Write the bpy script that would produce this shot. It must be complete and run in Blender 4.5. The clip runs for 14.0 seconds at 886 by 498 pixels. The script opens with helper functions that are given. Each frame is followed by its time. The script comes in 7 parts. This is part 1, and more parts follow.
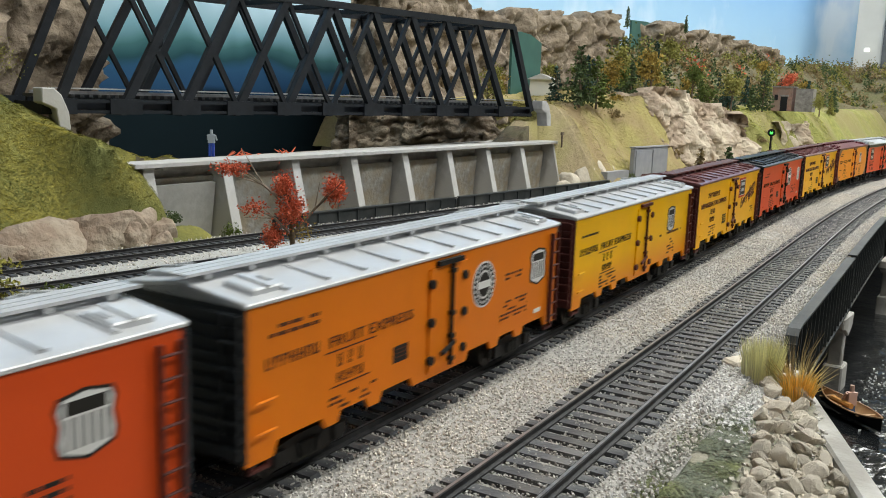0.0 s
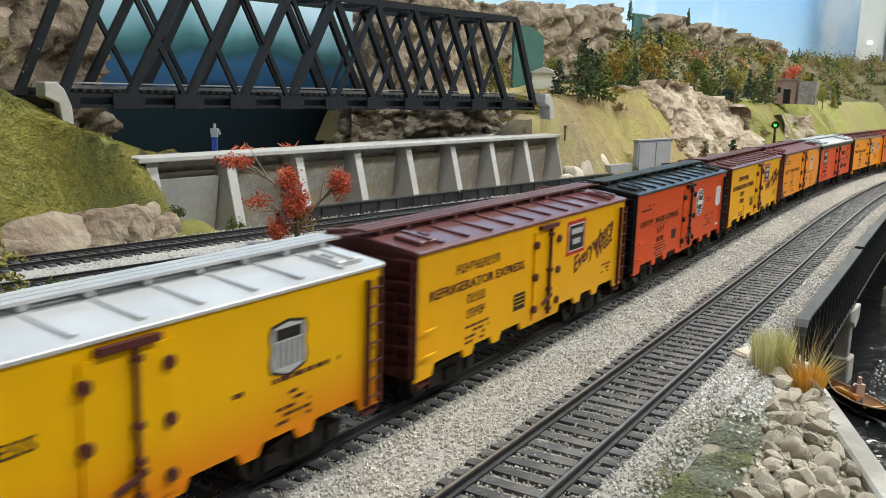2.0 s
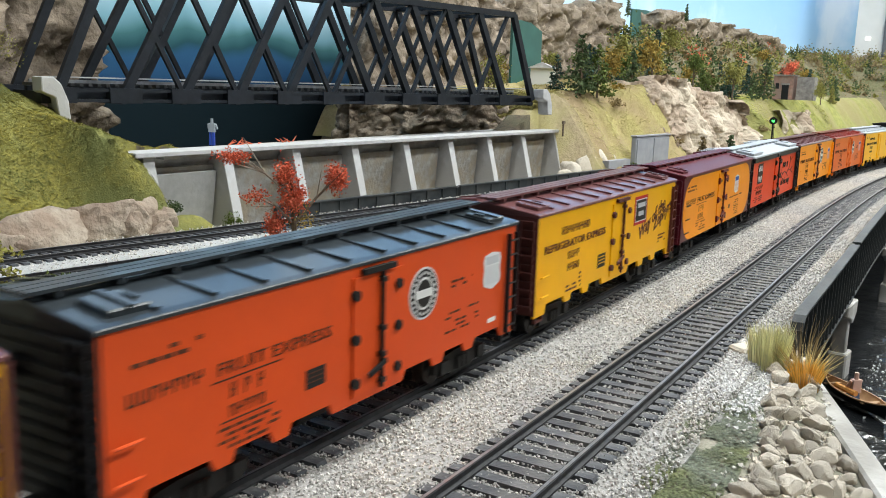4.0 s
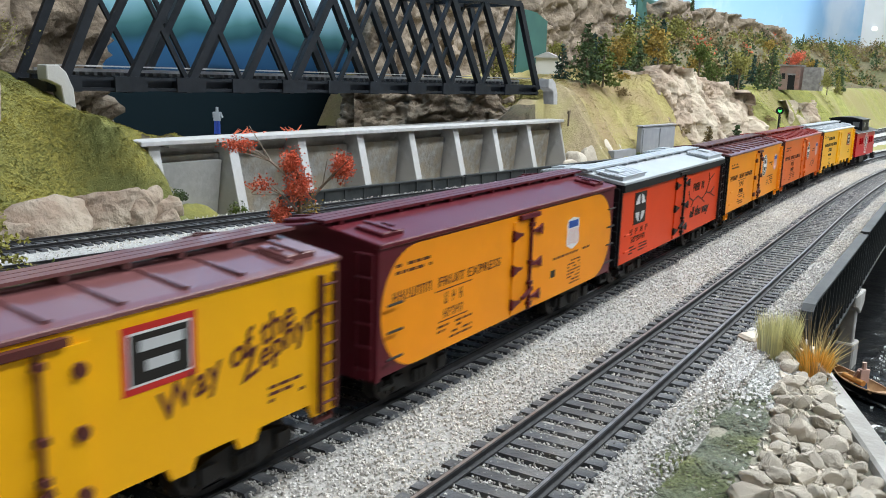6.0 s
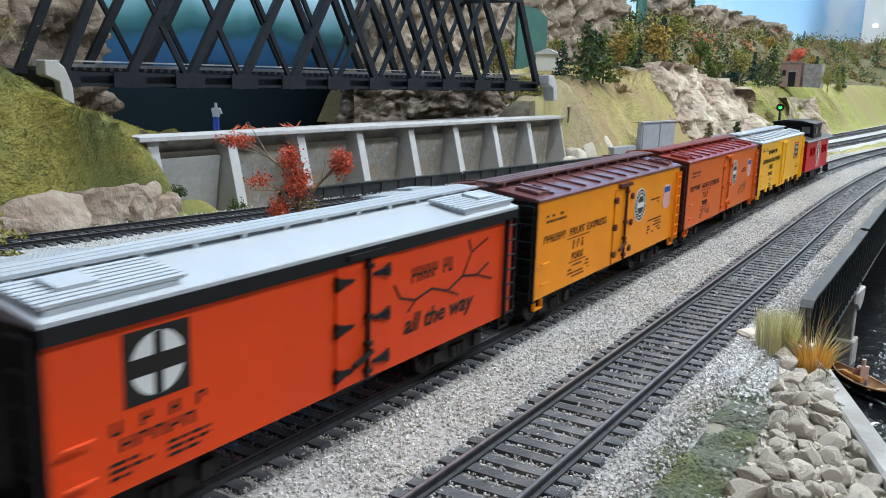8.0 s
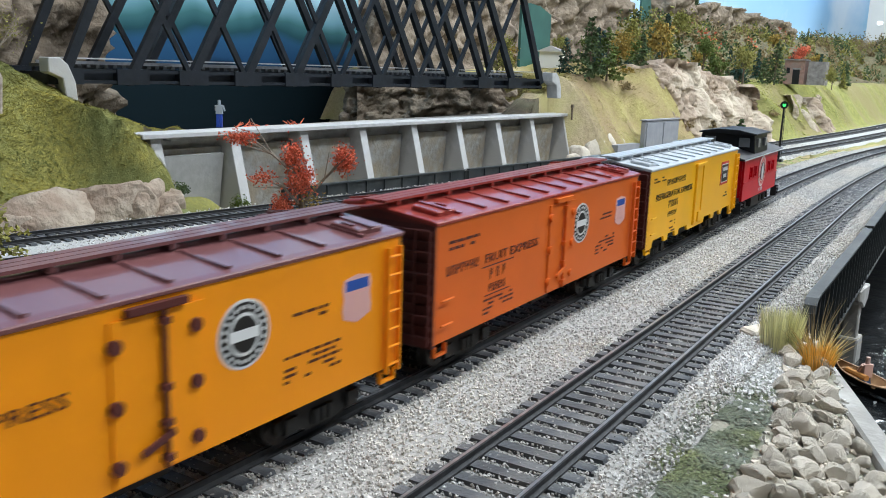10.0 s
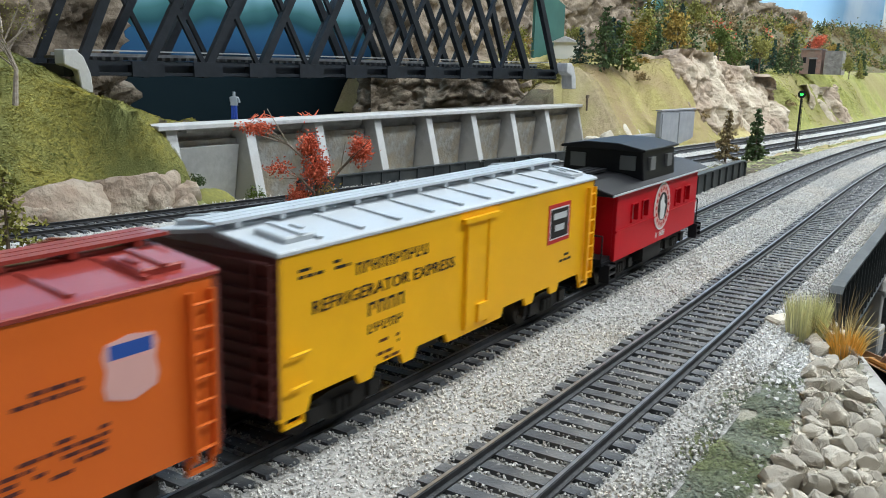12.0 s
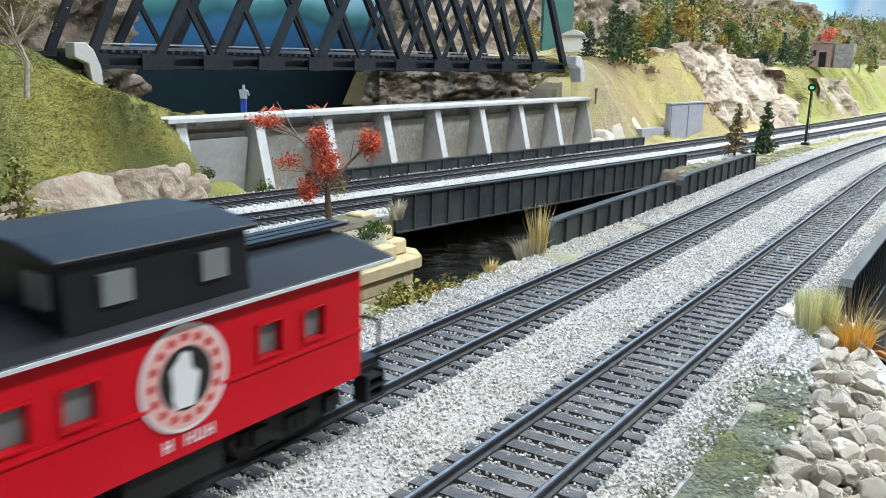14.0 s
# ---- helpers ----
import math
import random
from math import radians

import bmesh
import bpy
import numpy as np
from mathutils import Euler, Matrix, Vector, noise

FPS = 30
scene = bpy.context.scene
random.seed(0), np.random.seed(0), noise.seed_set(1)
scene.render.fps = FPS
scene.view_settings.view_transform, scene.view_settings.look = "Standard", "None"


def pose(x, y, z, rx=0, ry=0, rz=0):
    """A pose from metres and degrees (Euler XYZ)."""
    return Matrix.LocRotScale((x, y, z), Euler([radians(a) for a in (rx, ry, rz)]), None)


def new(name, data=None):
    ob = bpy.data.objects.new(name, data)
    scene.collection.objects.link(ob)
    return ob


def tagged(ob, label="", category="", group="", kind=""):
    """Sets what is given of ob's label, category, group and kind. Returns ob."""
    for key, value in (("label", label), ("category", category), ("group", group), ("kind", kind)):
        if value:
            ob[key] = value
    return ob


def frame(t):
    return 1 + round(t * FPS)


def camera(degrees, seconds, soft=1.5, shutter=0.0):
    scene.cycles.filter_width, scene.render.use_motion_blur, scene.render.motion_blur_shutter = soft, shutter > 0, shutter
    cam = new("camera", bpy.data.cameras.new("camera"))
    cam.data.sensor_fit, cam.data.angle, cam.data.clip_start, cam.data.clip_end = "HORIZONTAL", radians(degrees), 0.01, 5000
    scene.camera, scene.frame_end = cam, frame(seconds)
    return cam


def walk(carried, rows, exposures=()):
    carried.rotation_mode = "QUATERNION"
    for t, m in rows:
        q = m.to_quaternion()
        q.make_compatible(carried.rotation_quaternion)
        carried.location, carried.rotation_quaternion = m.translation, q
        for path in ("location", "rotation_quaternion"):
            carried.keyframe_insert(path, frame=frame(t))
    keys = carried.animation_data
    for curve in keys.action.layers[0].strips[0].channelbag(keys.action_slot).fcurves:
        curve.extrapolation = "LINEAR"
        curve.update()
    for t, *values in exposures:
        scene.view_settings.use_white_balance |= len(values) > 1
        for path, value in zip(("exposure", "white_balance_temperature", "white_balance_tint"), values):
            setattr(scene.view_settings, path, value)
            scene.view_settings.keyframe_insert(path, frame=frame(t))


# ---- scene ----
cam = camera(53.06, 14.0, soft=0.95, shutter=0.5)
walk(cam, [
    (0.0, pose(0.0023, -0.1282, 0.0796, 79.949, -1.947, -58.415)),
    (0.5, pose(0.0030, -0.1280, 0.0793, 79.918, -1.768, -58.466)),
    (1.0, pose(0.0030, -0.1268, 0.0788, 79.822, -1.657, -58.426)),
    (1.5, pose(0.0028, -0.1259, 0.0782, 79.673, -1.550, -58.260)),
    (2.0, pose(0.0025, -0.1260, 0.0783, 79.614, -1.735, -58.346)),
    (2.5, pose(0.0025, -0.1266, 0.0786, 79.565, -1.863, -58.409)),
    (3.0, pose(0.0026, -0.1267, 0.0785, 79.536, -1.953, -58.499)),
    (5.5, pose(0.0035, -0.1246, 0.0771, 78.853, -1.639, -58.265)),
    (6.0, pose(0.0033, -0.1245, 0.0768, 78.736, -1.858, -58.203)),
    (6.5, pose(0.0039, -0.1249, 0.0766, 78.611, -1.932, -58.200)),
    (7.0, pose(0.0045, -0.1251, 0.0763, 78.456, -2.017, -58.218)),
    (7.5, pose(0.0045, -0.1249, 0.0763, 78.442, -2.053, -58.190)),
    (8.0, pose(0.0045, -0.1247, 0.0763, 78.532, -1.919, -58.168)),
    (10.5, pose(0.0052, -0.1244, 0.0755, 78.312, -1.912, -57.888)),
    (11.0, pose(0.0056, -0.1241, 0.0750, 78.222, -1.858, -57.822)),
    (11.5, pose(0.0053, -0.1231, 0.0748, 78.133, -1.753, -57.687)),
    (12.0, pose(0.0057, -0.1212, 0.0739, 77.922, -1.586, -57.207)),
    (12.5, pose(0.0055, -0.1210, 0.0740, 77.760, -1.524, -56.825)),
    (13.0, pose(0.0056, -0.1207, 0.0736, 77.637, -1.643, -56.682)),
    (13.5, pose(0.0053, -0.1204, 0.0736, 77.564, -1.678, -56.683)),
    (14.0, pose(0.0045, -0.1213, 0.0737, 77.491, -1.571, -56.694)),
], exposures=[(0.0, 0.2, 6950, 10), (0.5, 0.2, 6950, 10), (1.5, 0.3, 7150, 10), (2.5, 0.38, 6700, 10), (3.0, 0.6, 6650, 10), (5.5, 0.55, 6350, 11), (6.5, 0.5, 6200, 11), (8.0, 0.38, 6000, 11), (10.5, 0.55, 6100, 10), (11.0, 0.65, 6100, 9), (11.5, 0.65, 5950, 8), (12.5, 0.2, 6450, 10), (13.0, 0.22, 6250, 10), (13.5, 0.55, 6150, 10), (14.0, 0.87, 6050, 10)])

# ---- room light: fluorescent ceiling panels over the layout, white walls ----
world = bpy.data.worlds.new("room_world")
scene.world = world
world.use_nodes = True
world.node_tree.nodes["Background"].inputs[0].default_value = (0.75, 0.82, 0.9, 1)
world.node_tree.nodes["Background"].inputs[1].default_value = 0.02
CEILING = 1.35
PANELS = [(0.30, -0.95), (1.5, -0.95), (2.8, -0.95), (0.55, -0.10), (1.7, -0.10), (2.9, -0.05)]
PANEL_WATTS = 9.0
for px_, py_ in PANELS:
    lamp = bpy.data.lights.new("ceiling_lamp", "AREA")
    lamp.shape, lamp.size, lamp.size_y, lamp.energy = "RECTANGLE", 1.0, 0.22, PANEL_WATTS
    lamp.color = (0.93, 0.985, 1.0)
    ob = new("ceiling_lamp", lamp)
    ob.matrix_world = pose(px_, py_, CEILING - 0.03)


# ---- materials ----
def mat(name, a, b=None, scale=300.0, rough=0.6, bump=0.0, bump_scale=None, metal=0.0, spec=0.5, blotch=None, blotch_scale=20.0, island=0.0, coat=0.0):
    """Two-scale procedural surface: fine grain between colours a and b, broad blotches towards a third."""
    m = bpy.data.materials.new(name)
    m.use_nodes = True
    nt = m.node_tree
    n, l = nt.nodes, nt.links
    p = n["Principled BSDF"]
    p.inputs["Roughness"].default_value = rough
    p.inputs["Metallic"].default_value = metal
    p.inputs["Specular IOR Level"].default_value = spec
    p.inputs["Coat Weight"].default_value = coat
    b = b or tuple(0.8 * c for c in a)
    tc = n.new("ShaderNodeTexCoord")
    fine = n.new("ShaderNodeTexNoise")
    fine.inputs["Scale"].default_value = scale
    fine.inputs["Detail"].default_value = 4.0
    l.new(tc.outputs["Object"], fine.inputs["Vector"])
    ramp = n.new("ShaderNodeMapRange")
    ramp.inputs[1].default_value, ramp.inputs[2].default_value = 0.35, 0.65
    l.new(fine.outputs["Fac"], ramp.inputs[0])
    mix = n.new("ShaderNodeMix")
    mix.data_type = "RGBA"
    mix.inputs[6].default_value, mix.inputs[7].default_value = (*a, 1), (*b, 1)
    l.new(ramp.outputs[0], mix.inputs[0])
    out = mix.outputs[2]
    if blotch:
        broad = n.new("ShaderNodeTexNoise")
        broad.inputs["Scale"].default_value = blotch_scale
        broad.inputs["Detail"].default_value = 3.0
        l.new(tc.outputs["Object"], broad.inputs["Vector"])
        r2 = n.new("ShaderNodeMapRange")
        r2.inputs[1].default_value, r2.inputs[2].default_value = 0.42, 0.62
        l.new(broad.outputs["Fac"], r2.inputs[0])
        m2 = n.new("ShaderNodeMix")
        m2.data_type = "RGBA"
        l.new(r2.outputs[0], m2.inputs[0])
        l.new(out, m2.inputs[6])
        m2.inputs[7].default_value = (*blotch, 1)
        out = m2.outputs[2]
    if island:
        geo = n.new("ShaderNodeNewGeometry")
        info = n.new("ShaderNodeObjectInfo")
        add = n.new("ShaderNodeMath")
        l.new(geo.outputs["Random Per Island"], add.inputs[0])
        l.new(info.outputs["Random"], add.inputs[1])
        fr = n.new("ShaderNodeMath")
        fr.operation = "FRACT"
        l.new(add.outputs[0], fr.inputs[0])
        rng = n.new("ShaderNodeMapRange")
        rng.inputs[3].default_value, rng.inputs[4].default_value = 1 - island, 1 + island
        l.new(fr.outputs[0], rng.inputs[0])
        hsv = n.new("ShaderNodeHueSaturation")
        l.new(rng.outputs[0], hsv.inputs["Value"])
        l.new(out, hsv.inputs["Color"])
        out = hsv.outputs[0]
    l.new(out, p.inputs["Base Color"])
    if bump:
        bn = n.new("ShaderNodeTexNoise")
        bn.inputs["Scale"].default_value = bump_scale or scale
        bn.inputs["Detail"].default_value = 5.0
        l.new(tc.outputs["Object"], bn.inputs["Vector"])
        bp = n.new("ShaderNodeBump")
        bp.inputs["Strength"].default_value = bump
        bp.inputs["Distance"].default_value = 0.6 / (bump_scale or scale)
        l.new(bn.outputs["Fac"], bp.inputs["Height"])
        l.new(bp.outputs[0], p.inputs["Normal"])
    return m


def paint(name, c, rough=0.42, coat=0.0):
    """Model-railway paint: even colour with faint dust and uneven gloss."""
    return mat(name, c, tuple(0.93 * v for v in c), 90.0, rough, 0.05, 1500.0, spec=0.24, blotch=tuple(0.93 * v + 0.003 for v in c), blotch_scale=25.0, coat=coat)


BALLAST = mat("ballast_stone", (0.58, 0.565, 0.54), (0.43, 0.415, 0.39), 700, 0.95, 0.3, 2500, spec=0.1, island=0.28, blotch=(0.57, 0.535, 0.485), blotch_scale=18)
DIRTY_BALLAST = mat("oiled_ballast_stone", (0.50, 0.495, 0.48), (0.34, 0.335, 0.32), 700, 0.95, 0.3, 2500, spec=0.1, island=0.36, blotch=(0.36, 0.35, 0.33), blotch_scale=30)
WHITE_GRAVEL = mat("white_gravel", (0.66, 0.65, 0.635), (0.50, 0.49, 0.475), 700, 0.95, 0.3, 2500, spec=0.1, island=0.3)
PALE_BED = mat("pale_ballast_bed", (0.48, 0.475, 0.46), (0.34, 0.335, 0.32), 900, 0.95, 0.8, 1100)
BALLAST_BED = mat("ballast_bed", (0.43, 0.415, 0.39), (0.25, 0.24, 0.225), 1100, 0.95, 0.8, 1300)
TIE = mat("tie_plastic", (0.070, 0.074, 0.083), (0.044, 0.047, 0.053), 420, 0.7, 0.35, 800, island=0.22, blotch=(0.115, 0.115, 0.115), blotch_scale=90)
RAIL = mat("rail_side", (0.040, 0.040, 0.043), (0.026, 0.026, 0.028), 400, 0.6, 0.1, spec=0.25)
RAILHEAD = mat("rail_head", (0.40, 0.41, 0.43), (0.28, 0.29, 0.31), 300, 0.34, metal=0.8)
GIRDER = mat("girder_black", (0.034, 0.040, 0.043), (0.022, 0.027, 0.030), 250, 0.55, 0.1, 700, spec=0.4, blotch=(0.055, 0.060, 0.060), blotch_scale=40)
TRUSS = mat("truss_black", (0.014, 0.018, 0.025), (0.009, 0.012, 0.017), 200, 0.5, 0.1, 600, spec=0.35)
CONCRETE = mat("concrete_painted", (0.50, 0.50, 0.505), (0.41, 0.41, 0.415), 180, 0.85, 0.15, 500, blotch=(0.47, 0.465, 0.455), blotch_scale=22)
STREAKED = mat("streaked_infill", (0.46, 0.455, 0.44), (0.24, 0.235, 0.22), 75, 0.92, 0.5, 260, blotch=(0.40, 0.345, 0.26), blotch_scale=38)
CONCRETE_PANEL = mat("concrete_weathered", (0.54, 0.53, 0.51), (0.40, 0.385, 0.355), 110, 0.9, 0.3, 300, blotch=(0.31, 0.295, 0.27), blotch_scale=35)
GRASS = mat("grass_flock", (0.27, 0.24, 0.05), (0.17, 0.16, 0.04), 420, 0.95, 1.0, 900, blotch=(0.14, 0.15, 0.045), blotch_scale=20)
GRASS_FLOCK = mat("grass_flock_tufts", (0.34, 0.285, 0.05), (0.22, 0.205, 0.045), 30, 0.95, spec=0.1, blotch=(0.125, 0.14, 0.045), blotch_scale=15, island=0.12)
STRAW = mat("straw_grass_ground", (0.44, 0.38, 0.15), (0.34, 0.29, 0.11), 300, 0.95, 0.9, 800, blotch=(0.36, 0.27, 0.15), blotch_scale=16)
LIME = mat("lime_grass_ground", (0.31, 0.31, 0.09), (0.22, 0.225, 0.065), 120, 0.95, 0.7, 200, blotch=(0.27, 0.235, 0.10), blotch_scale=10)
ROCK = mat("tan_rock", (0.29, 0.215, 0.16), (0.20, 0.145, 0.105), 60, 0.85, 0.9, 150, blotch=(0.38, 0.315, 0.245), blotch_scale=32)
CLIFF = mat("cliff_rock", (0.32, 0.255, 0.19), (0.13, 0.10, 0.072), 60, 0.9, 0.9, 110, blotch=(0.23, 0.185, 0.135), blotch_scale=11)
FACE_ROCK = mat("tan_rock_face", (0.41, 0.32, 0.24), (0.26, 0.195, 0.145), 60, 0.9, 0.8, 150, blotch=(0.50, 0.43, 0.335), blotch_scale=18)
PALE_ROCK = mat("pale_rock", (0.64, 0.575, 0.48), (0.49, 0.43, 0.345), 240, 0.85, 0.6, 500, blotch=(0.62, 0.56, 0.47), blotch_scale=60, island=0.2)
CUTSTONE = mat("cream_cut_stone", (0.58, 0.47, 0.27), (0.47, 0.37, 0.20), 160, 0.8, 0.25, 400, blotch=(0.50, 0.41, 0.25), blotch_scale=60, island=0.1)
EARTH = mat("brown_earth", (0.16, 0.125, 0.085), (0.085, 0.07, 0.05), 260, 0.95, 0.9, 600, blotch=(0.13, 0.12, 0.07), blotch_scale=25)
WATER = mat("dark_water", (0.012, 0.013, 0.014), (0.008, 0.009, 0.010), 30, 0.12, 0.15, 60)
DUSTY_WHITE = mat("wall_paint_white", (0.62, 0.62, 0.60), (0.57, 0.57, 0.55), 12, 0.8)
FLOOR = mat("floor_grey", (0.30, 0.29, 0.28), (0.25, 0.24, 0.23), 14, 0.7)
BLACK = paint("black_paint", (0.012, 0.012, 0.014), 0.42)
BARK = mat("bark", (0.17, 0.125, 0.085), (0.10, 0.075, 0.05), 500, 0.9, 0.6, 900)
PALE_BARK = mat("pale_bark", (0.42, 0.36, 0.30), (0.26, 0.21, 0.17), 500, 0.9, 0.5, 900)


# ---- mesh building ----
class Geo:
    """Collects vertices and faces of one part."""

    def __init__(self):
        self.v, self.f = [], []

    def add(self, verts, faces, m=None):
        k = len(self.v)
        self.v += [tuple(m @ Vector(p)) if m else tuple(p) for p in verts]
        self.f += [tuple(k + i for i in q) for q in faces]
        return self

    def box(self, c, s, m=None, taper=1.0):
        x, y, z = (h / 2 for h in s)
        vs = [(c[0] + i * x * (taper if k > 0 else 1), c[1] + j * y * (taper if k > 0 else 1), c[2] + k * z) for k in (-1, 1) for j in (-1, 1) for i in (-1, 1)]
        return self.add(vs, [(0, 2, 3, 1), (4, 5, 7, 6), (0, 1, 5, 4), (2, 6, 7, 3), (0, 4, 6, 2), (1, 3, 7, 5)], m)

    def tube(self, a, b, r, r2=None, n=8):
        a, b = Vector(a), Vector(b)
        r2 = r if r2 is None else r2
        q = (b - a).to_track_quat("Z", "Y").to_matrix()
        ring = [q @ Vector((math.cos(2 * math.pi * i / n), math.sin(2 * math.pi * i / n), 0)) for i in range(n)]
        vs = [a + r * p for p in ring] + [b + r2 * p for p in ring]
        fs = [(i, (i + 1) % n, n + (i + 1) % n, n + i) for i in range(n)]
        return self.add(vs, fs + [tuple(range(n))[::-1], tuple(range(n, 2 * n))])

    def beam(self, a, b, w, h, up=(0, 0, 1)):
        """A square bar from a to b, w wide across and h along the up side."""
        a, b = Vector(a), Vector(b)
        d = (b - a).normalized()
        s = d.cross(Vector(up))
        s = s.normalized() if s.length > 1e-6 else Vector((1, 0, 0))
        u = s.cross(d).normalized()
        vs = [p + s * w / 2 * i + u * h / 2 * j for p in (a, b) for j in (-1, 1) for i in (-1, 1)]
        return self.add(vs, [(0, 1, 3, 2), (4, 6, 7, 5), (0, 4, 5, 1), (2, 3, 7, 6), (0, 2, 6, 4), (1, 5, 7, 3)])

    def prism(self, outline, y0, y1):
        """An outline in x, z pushed from y0 to y1."""
        n = len(outline)
        vs = [(x, y0, z) for x, z in outline] + [(x, y1, z) for x, z in outline]
        fs = [(i, (i + 1) % n, n + (i + 1) % n, n + i) for i in range(n)]
        return self.add(vs, fs + [tuple(range(n))[::-1], tuple(range(n, 2 * n))])

    def profile(self, outline, x0, x1):
        """An outline in y, z pushed from x0 to x1."""
        n = len(outline)
        vs = [(x0, y, z) for y, z in outline] + [(x1, y, z) for y, z in outline]
        fs = [(i, (i + 1) % n, n + (i + 1) % n, n + i) for i in range(n)]
        return self.add(vs, fs + [tuple(range(n))[::-1], tuple(range(n, 2 * n))])

    def mesh(self, name, material, bevel=0.0, smooth=False):
        bm = bmesh.new()
        vs = [bm.verts.new(p) for p in self.v]
        for q in self.f:
            try:
                bm.faces.new([vs[i] for i in q])
            except ValueError:
                pass
        bmesh.ops.recalc_face_normals(bm, faces=bm.faces)
        if bevel:
            bmesh.ops.bevel(bm, geom=list(bm.edges), offset=bevel, segments=1, affect="EDGES", clamp_overlap=True)
        me = bpy.data.meshes.new(name)
        bm.to_mesh(me)
        bm.free()
        me.materials.append(material)
        if smooth:
            me.polygons.foreach_set("use_smooth", [True] * len(me.polygons))
        return me


def part(name, geo, material, parent=None, label="", bevel=0.0, smooth=False):
    """One mesh object, under its thing or part."""
    me = geo.mesh(name, material, bevel, smooth) if isinstance(geo, Geo) else geo
    ob = new(name, me)
    ob.parent = parent
    return tagged(ob, label)


def thing(name, m, label, category, group="", kind=""):
    ob = new(name)
    ob.empty_display_size = 0.01
    ob.matrix_world = m
    return tagged(ob, label, category, group, kind)


def tri_mesh(name, verts, tris, material, smooth=False):
    """A mesh from number arrays of points and triangles."""
    me = bpy.data.meshes.new(name)
    verts, tris = np.asarray(verts, np.float32), np.asarray(tris, np.int32)
    me.vertices.add(len(verts))
    me.vertices.foreach_set("co", verts.ravel())
    me.loops.add(tris.size)
    me.loops.foreach_set("vertex_index", tris.ravel())
    me.polygons.add(len(tris))
    me.polygons.foreach_set("loop_start", np.arange(0, tris.size, 3, dtype=np.int32))
    me.polygons.foreach_set("use_smooth", np.full(len(tris), smooth))
    me.update(calc_edges=True)
    me.materials.append(material)
    return me


OCTA_V = np.array([(1, 0, 0), (-1, 0, 0), (0, 1, 0), (0, -1, 0), (0, 0, 1), (0, 0, -1)], float)
OCTA_F = np.array([(0, 2, 4), (2, 1, 4), (1, 3, 4), (3, 0, 4), (2, 0, 5), (1, 2, 5), (3, 1, 5), (0, 3, 5)])
LEAF_V = np.array([(-0.5, 0, 0), (0.5, 0, 0.1), (0.1, 0.9, 0.35), (-0.1, 0.2, -0.5)], float)
LEAF_F = np.array([(0, 1, 2), (0, 3, 1), (1, 3, 2)])


def turns(rng, n):
    q = rng.normal(size=(n, 4))
    q /= np.linalg.norm(q, axis=1)[:, None]
    w, x, y, z = q.T
    return np.stack([1 - 2 * (y * y + z * z), 2 * (x * y - z * w), 2 * (x * z + y * w), 2 * (x * y + z * w), 1 - 2 * (x * x + z * z), 2 * (y * z - x * w),
                     2 * (x * z - y * w), 2 * (y * z + x * w), 1 - 2 * (x * x + y * y)], 1).reshape(n, 3, 3)


def bits(name, centres, sizes, material, seed, shape="stone", smooth=False):
    """Many small stones or leaf clumps as one mesh."""
    rng = np.random.default_rng(seed)
    v, f = (OCTA_V, OCTA_F) if shape == "stone" else (LEAF_V, LEAF_F)
    n = len(centres)
    loc = v[None] * rng.uniform(0.65, 1.25, (n, len(v), 1)) * rng.uniform(0.7, 1.2, (n, 1, 3)) * np.asarray(sizes).reshape(-1, 1, 1)
    loc = np.einsum("nij,nkj->nki", turns(rng, n), loc) + np.asarray(centres)[:, None, :]
    tri = f[None] + (np.arange(n) * len(v))[:, None, None]
    return tri_mesh(name, loc.reshape(-1, 3), tri.reshape(-1, 3), material, smooth)


def blades(name, centres, sizes, material, seed):
    """Short flock fibres lying nearly flat, as one mesh."""
    rng = np.random.default_rng(seed)
    n = len(centres)
    a = rng.uniform(0, 2 * math.pi, (n, 1)) + np.array([[0.0, 1.9, 4.2]]) + rng.uniform(-0.4, 0.4, (n, 3))
    loc = np.stack([np.cos(a), np.sin(a), rng.uniform(-0.25, 0.45, (n, 3))], 2) * np.asarray(sizes).reshape(-1, 1, 1)
    loc += np.asarray(centres)[:, None, :]
    return tri_mesh(name, loc.reshape(-1, 3), np.arange(3 * n).reshape(-1, 3), material)


def sheet(name, fn, xs, ys, material, smooth=True):
    """A height field z = fn(x, y) over the grid xs by ys."""
    nx, ny = len(xs), len(ys)
    vs = [(x, y, fn(x, y)) for y in ys for x in xs]
    idx = np.arange(nx * ny).reshape(ny, nx)
    a, b, c, d = idx[:-1, :-1].ravel(), idx[:-1, 1:].ravel(), idx[1:, 1:].ravel(), idx[1:, :-1].ravel()
    return tri_mesh(name, vs, np.concatenate([np.stack([a, b, c], 1), np.stack([a, c, d], 1)]), material, smooth)


def step(a, b, x):
    t = min(1.0, max(0.0, (x - a) / (b - a)))
    return t * t * (3 - 2 * t)


def fbm(x, y, z=0.0, octaves=4):
    return noise.fractal(Vector((x, y, z)), 1.0, 2.0, octaves)


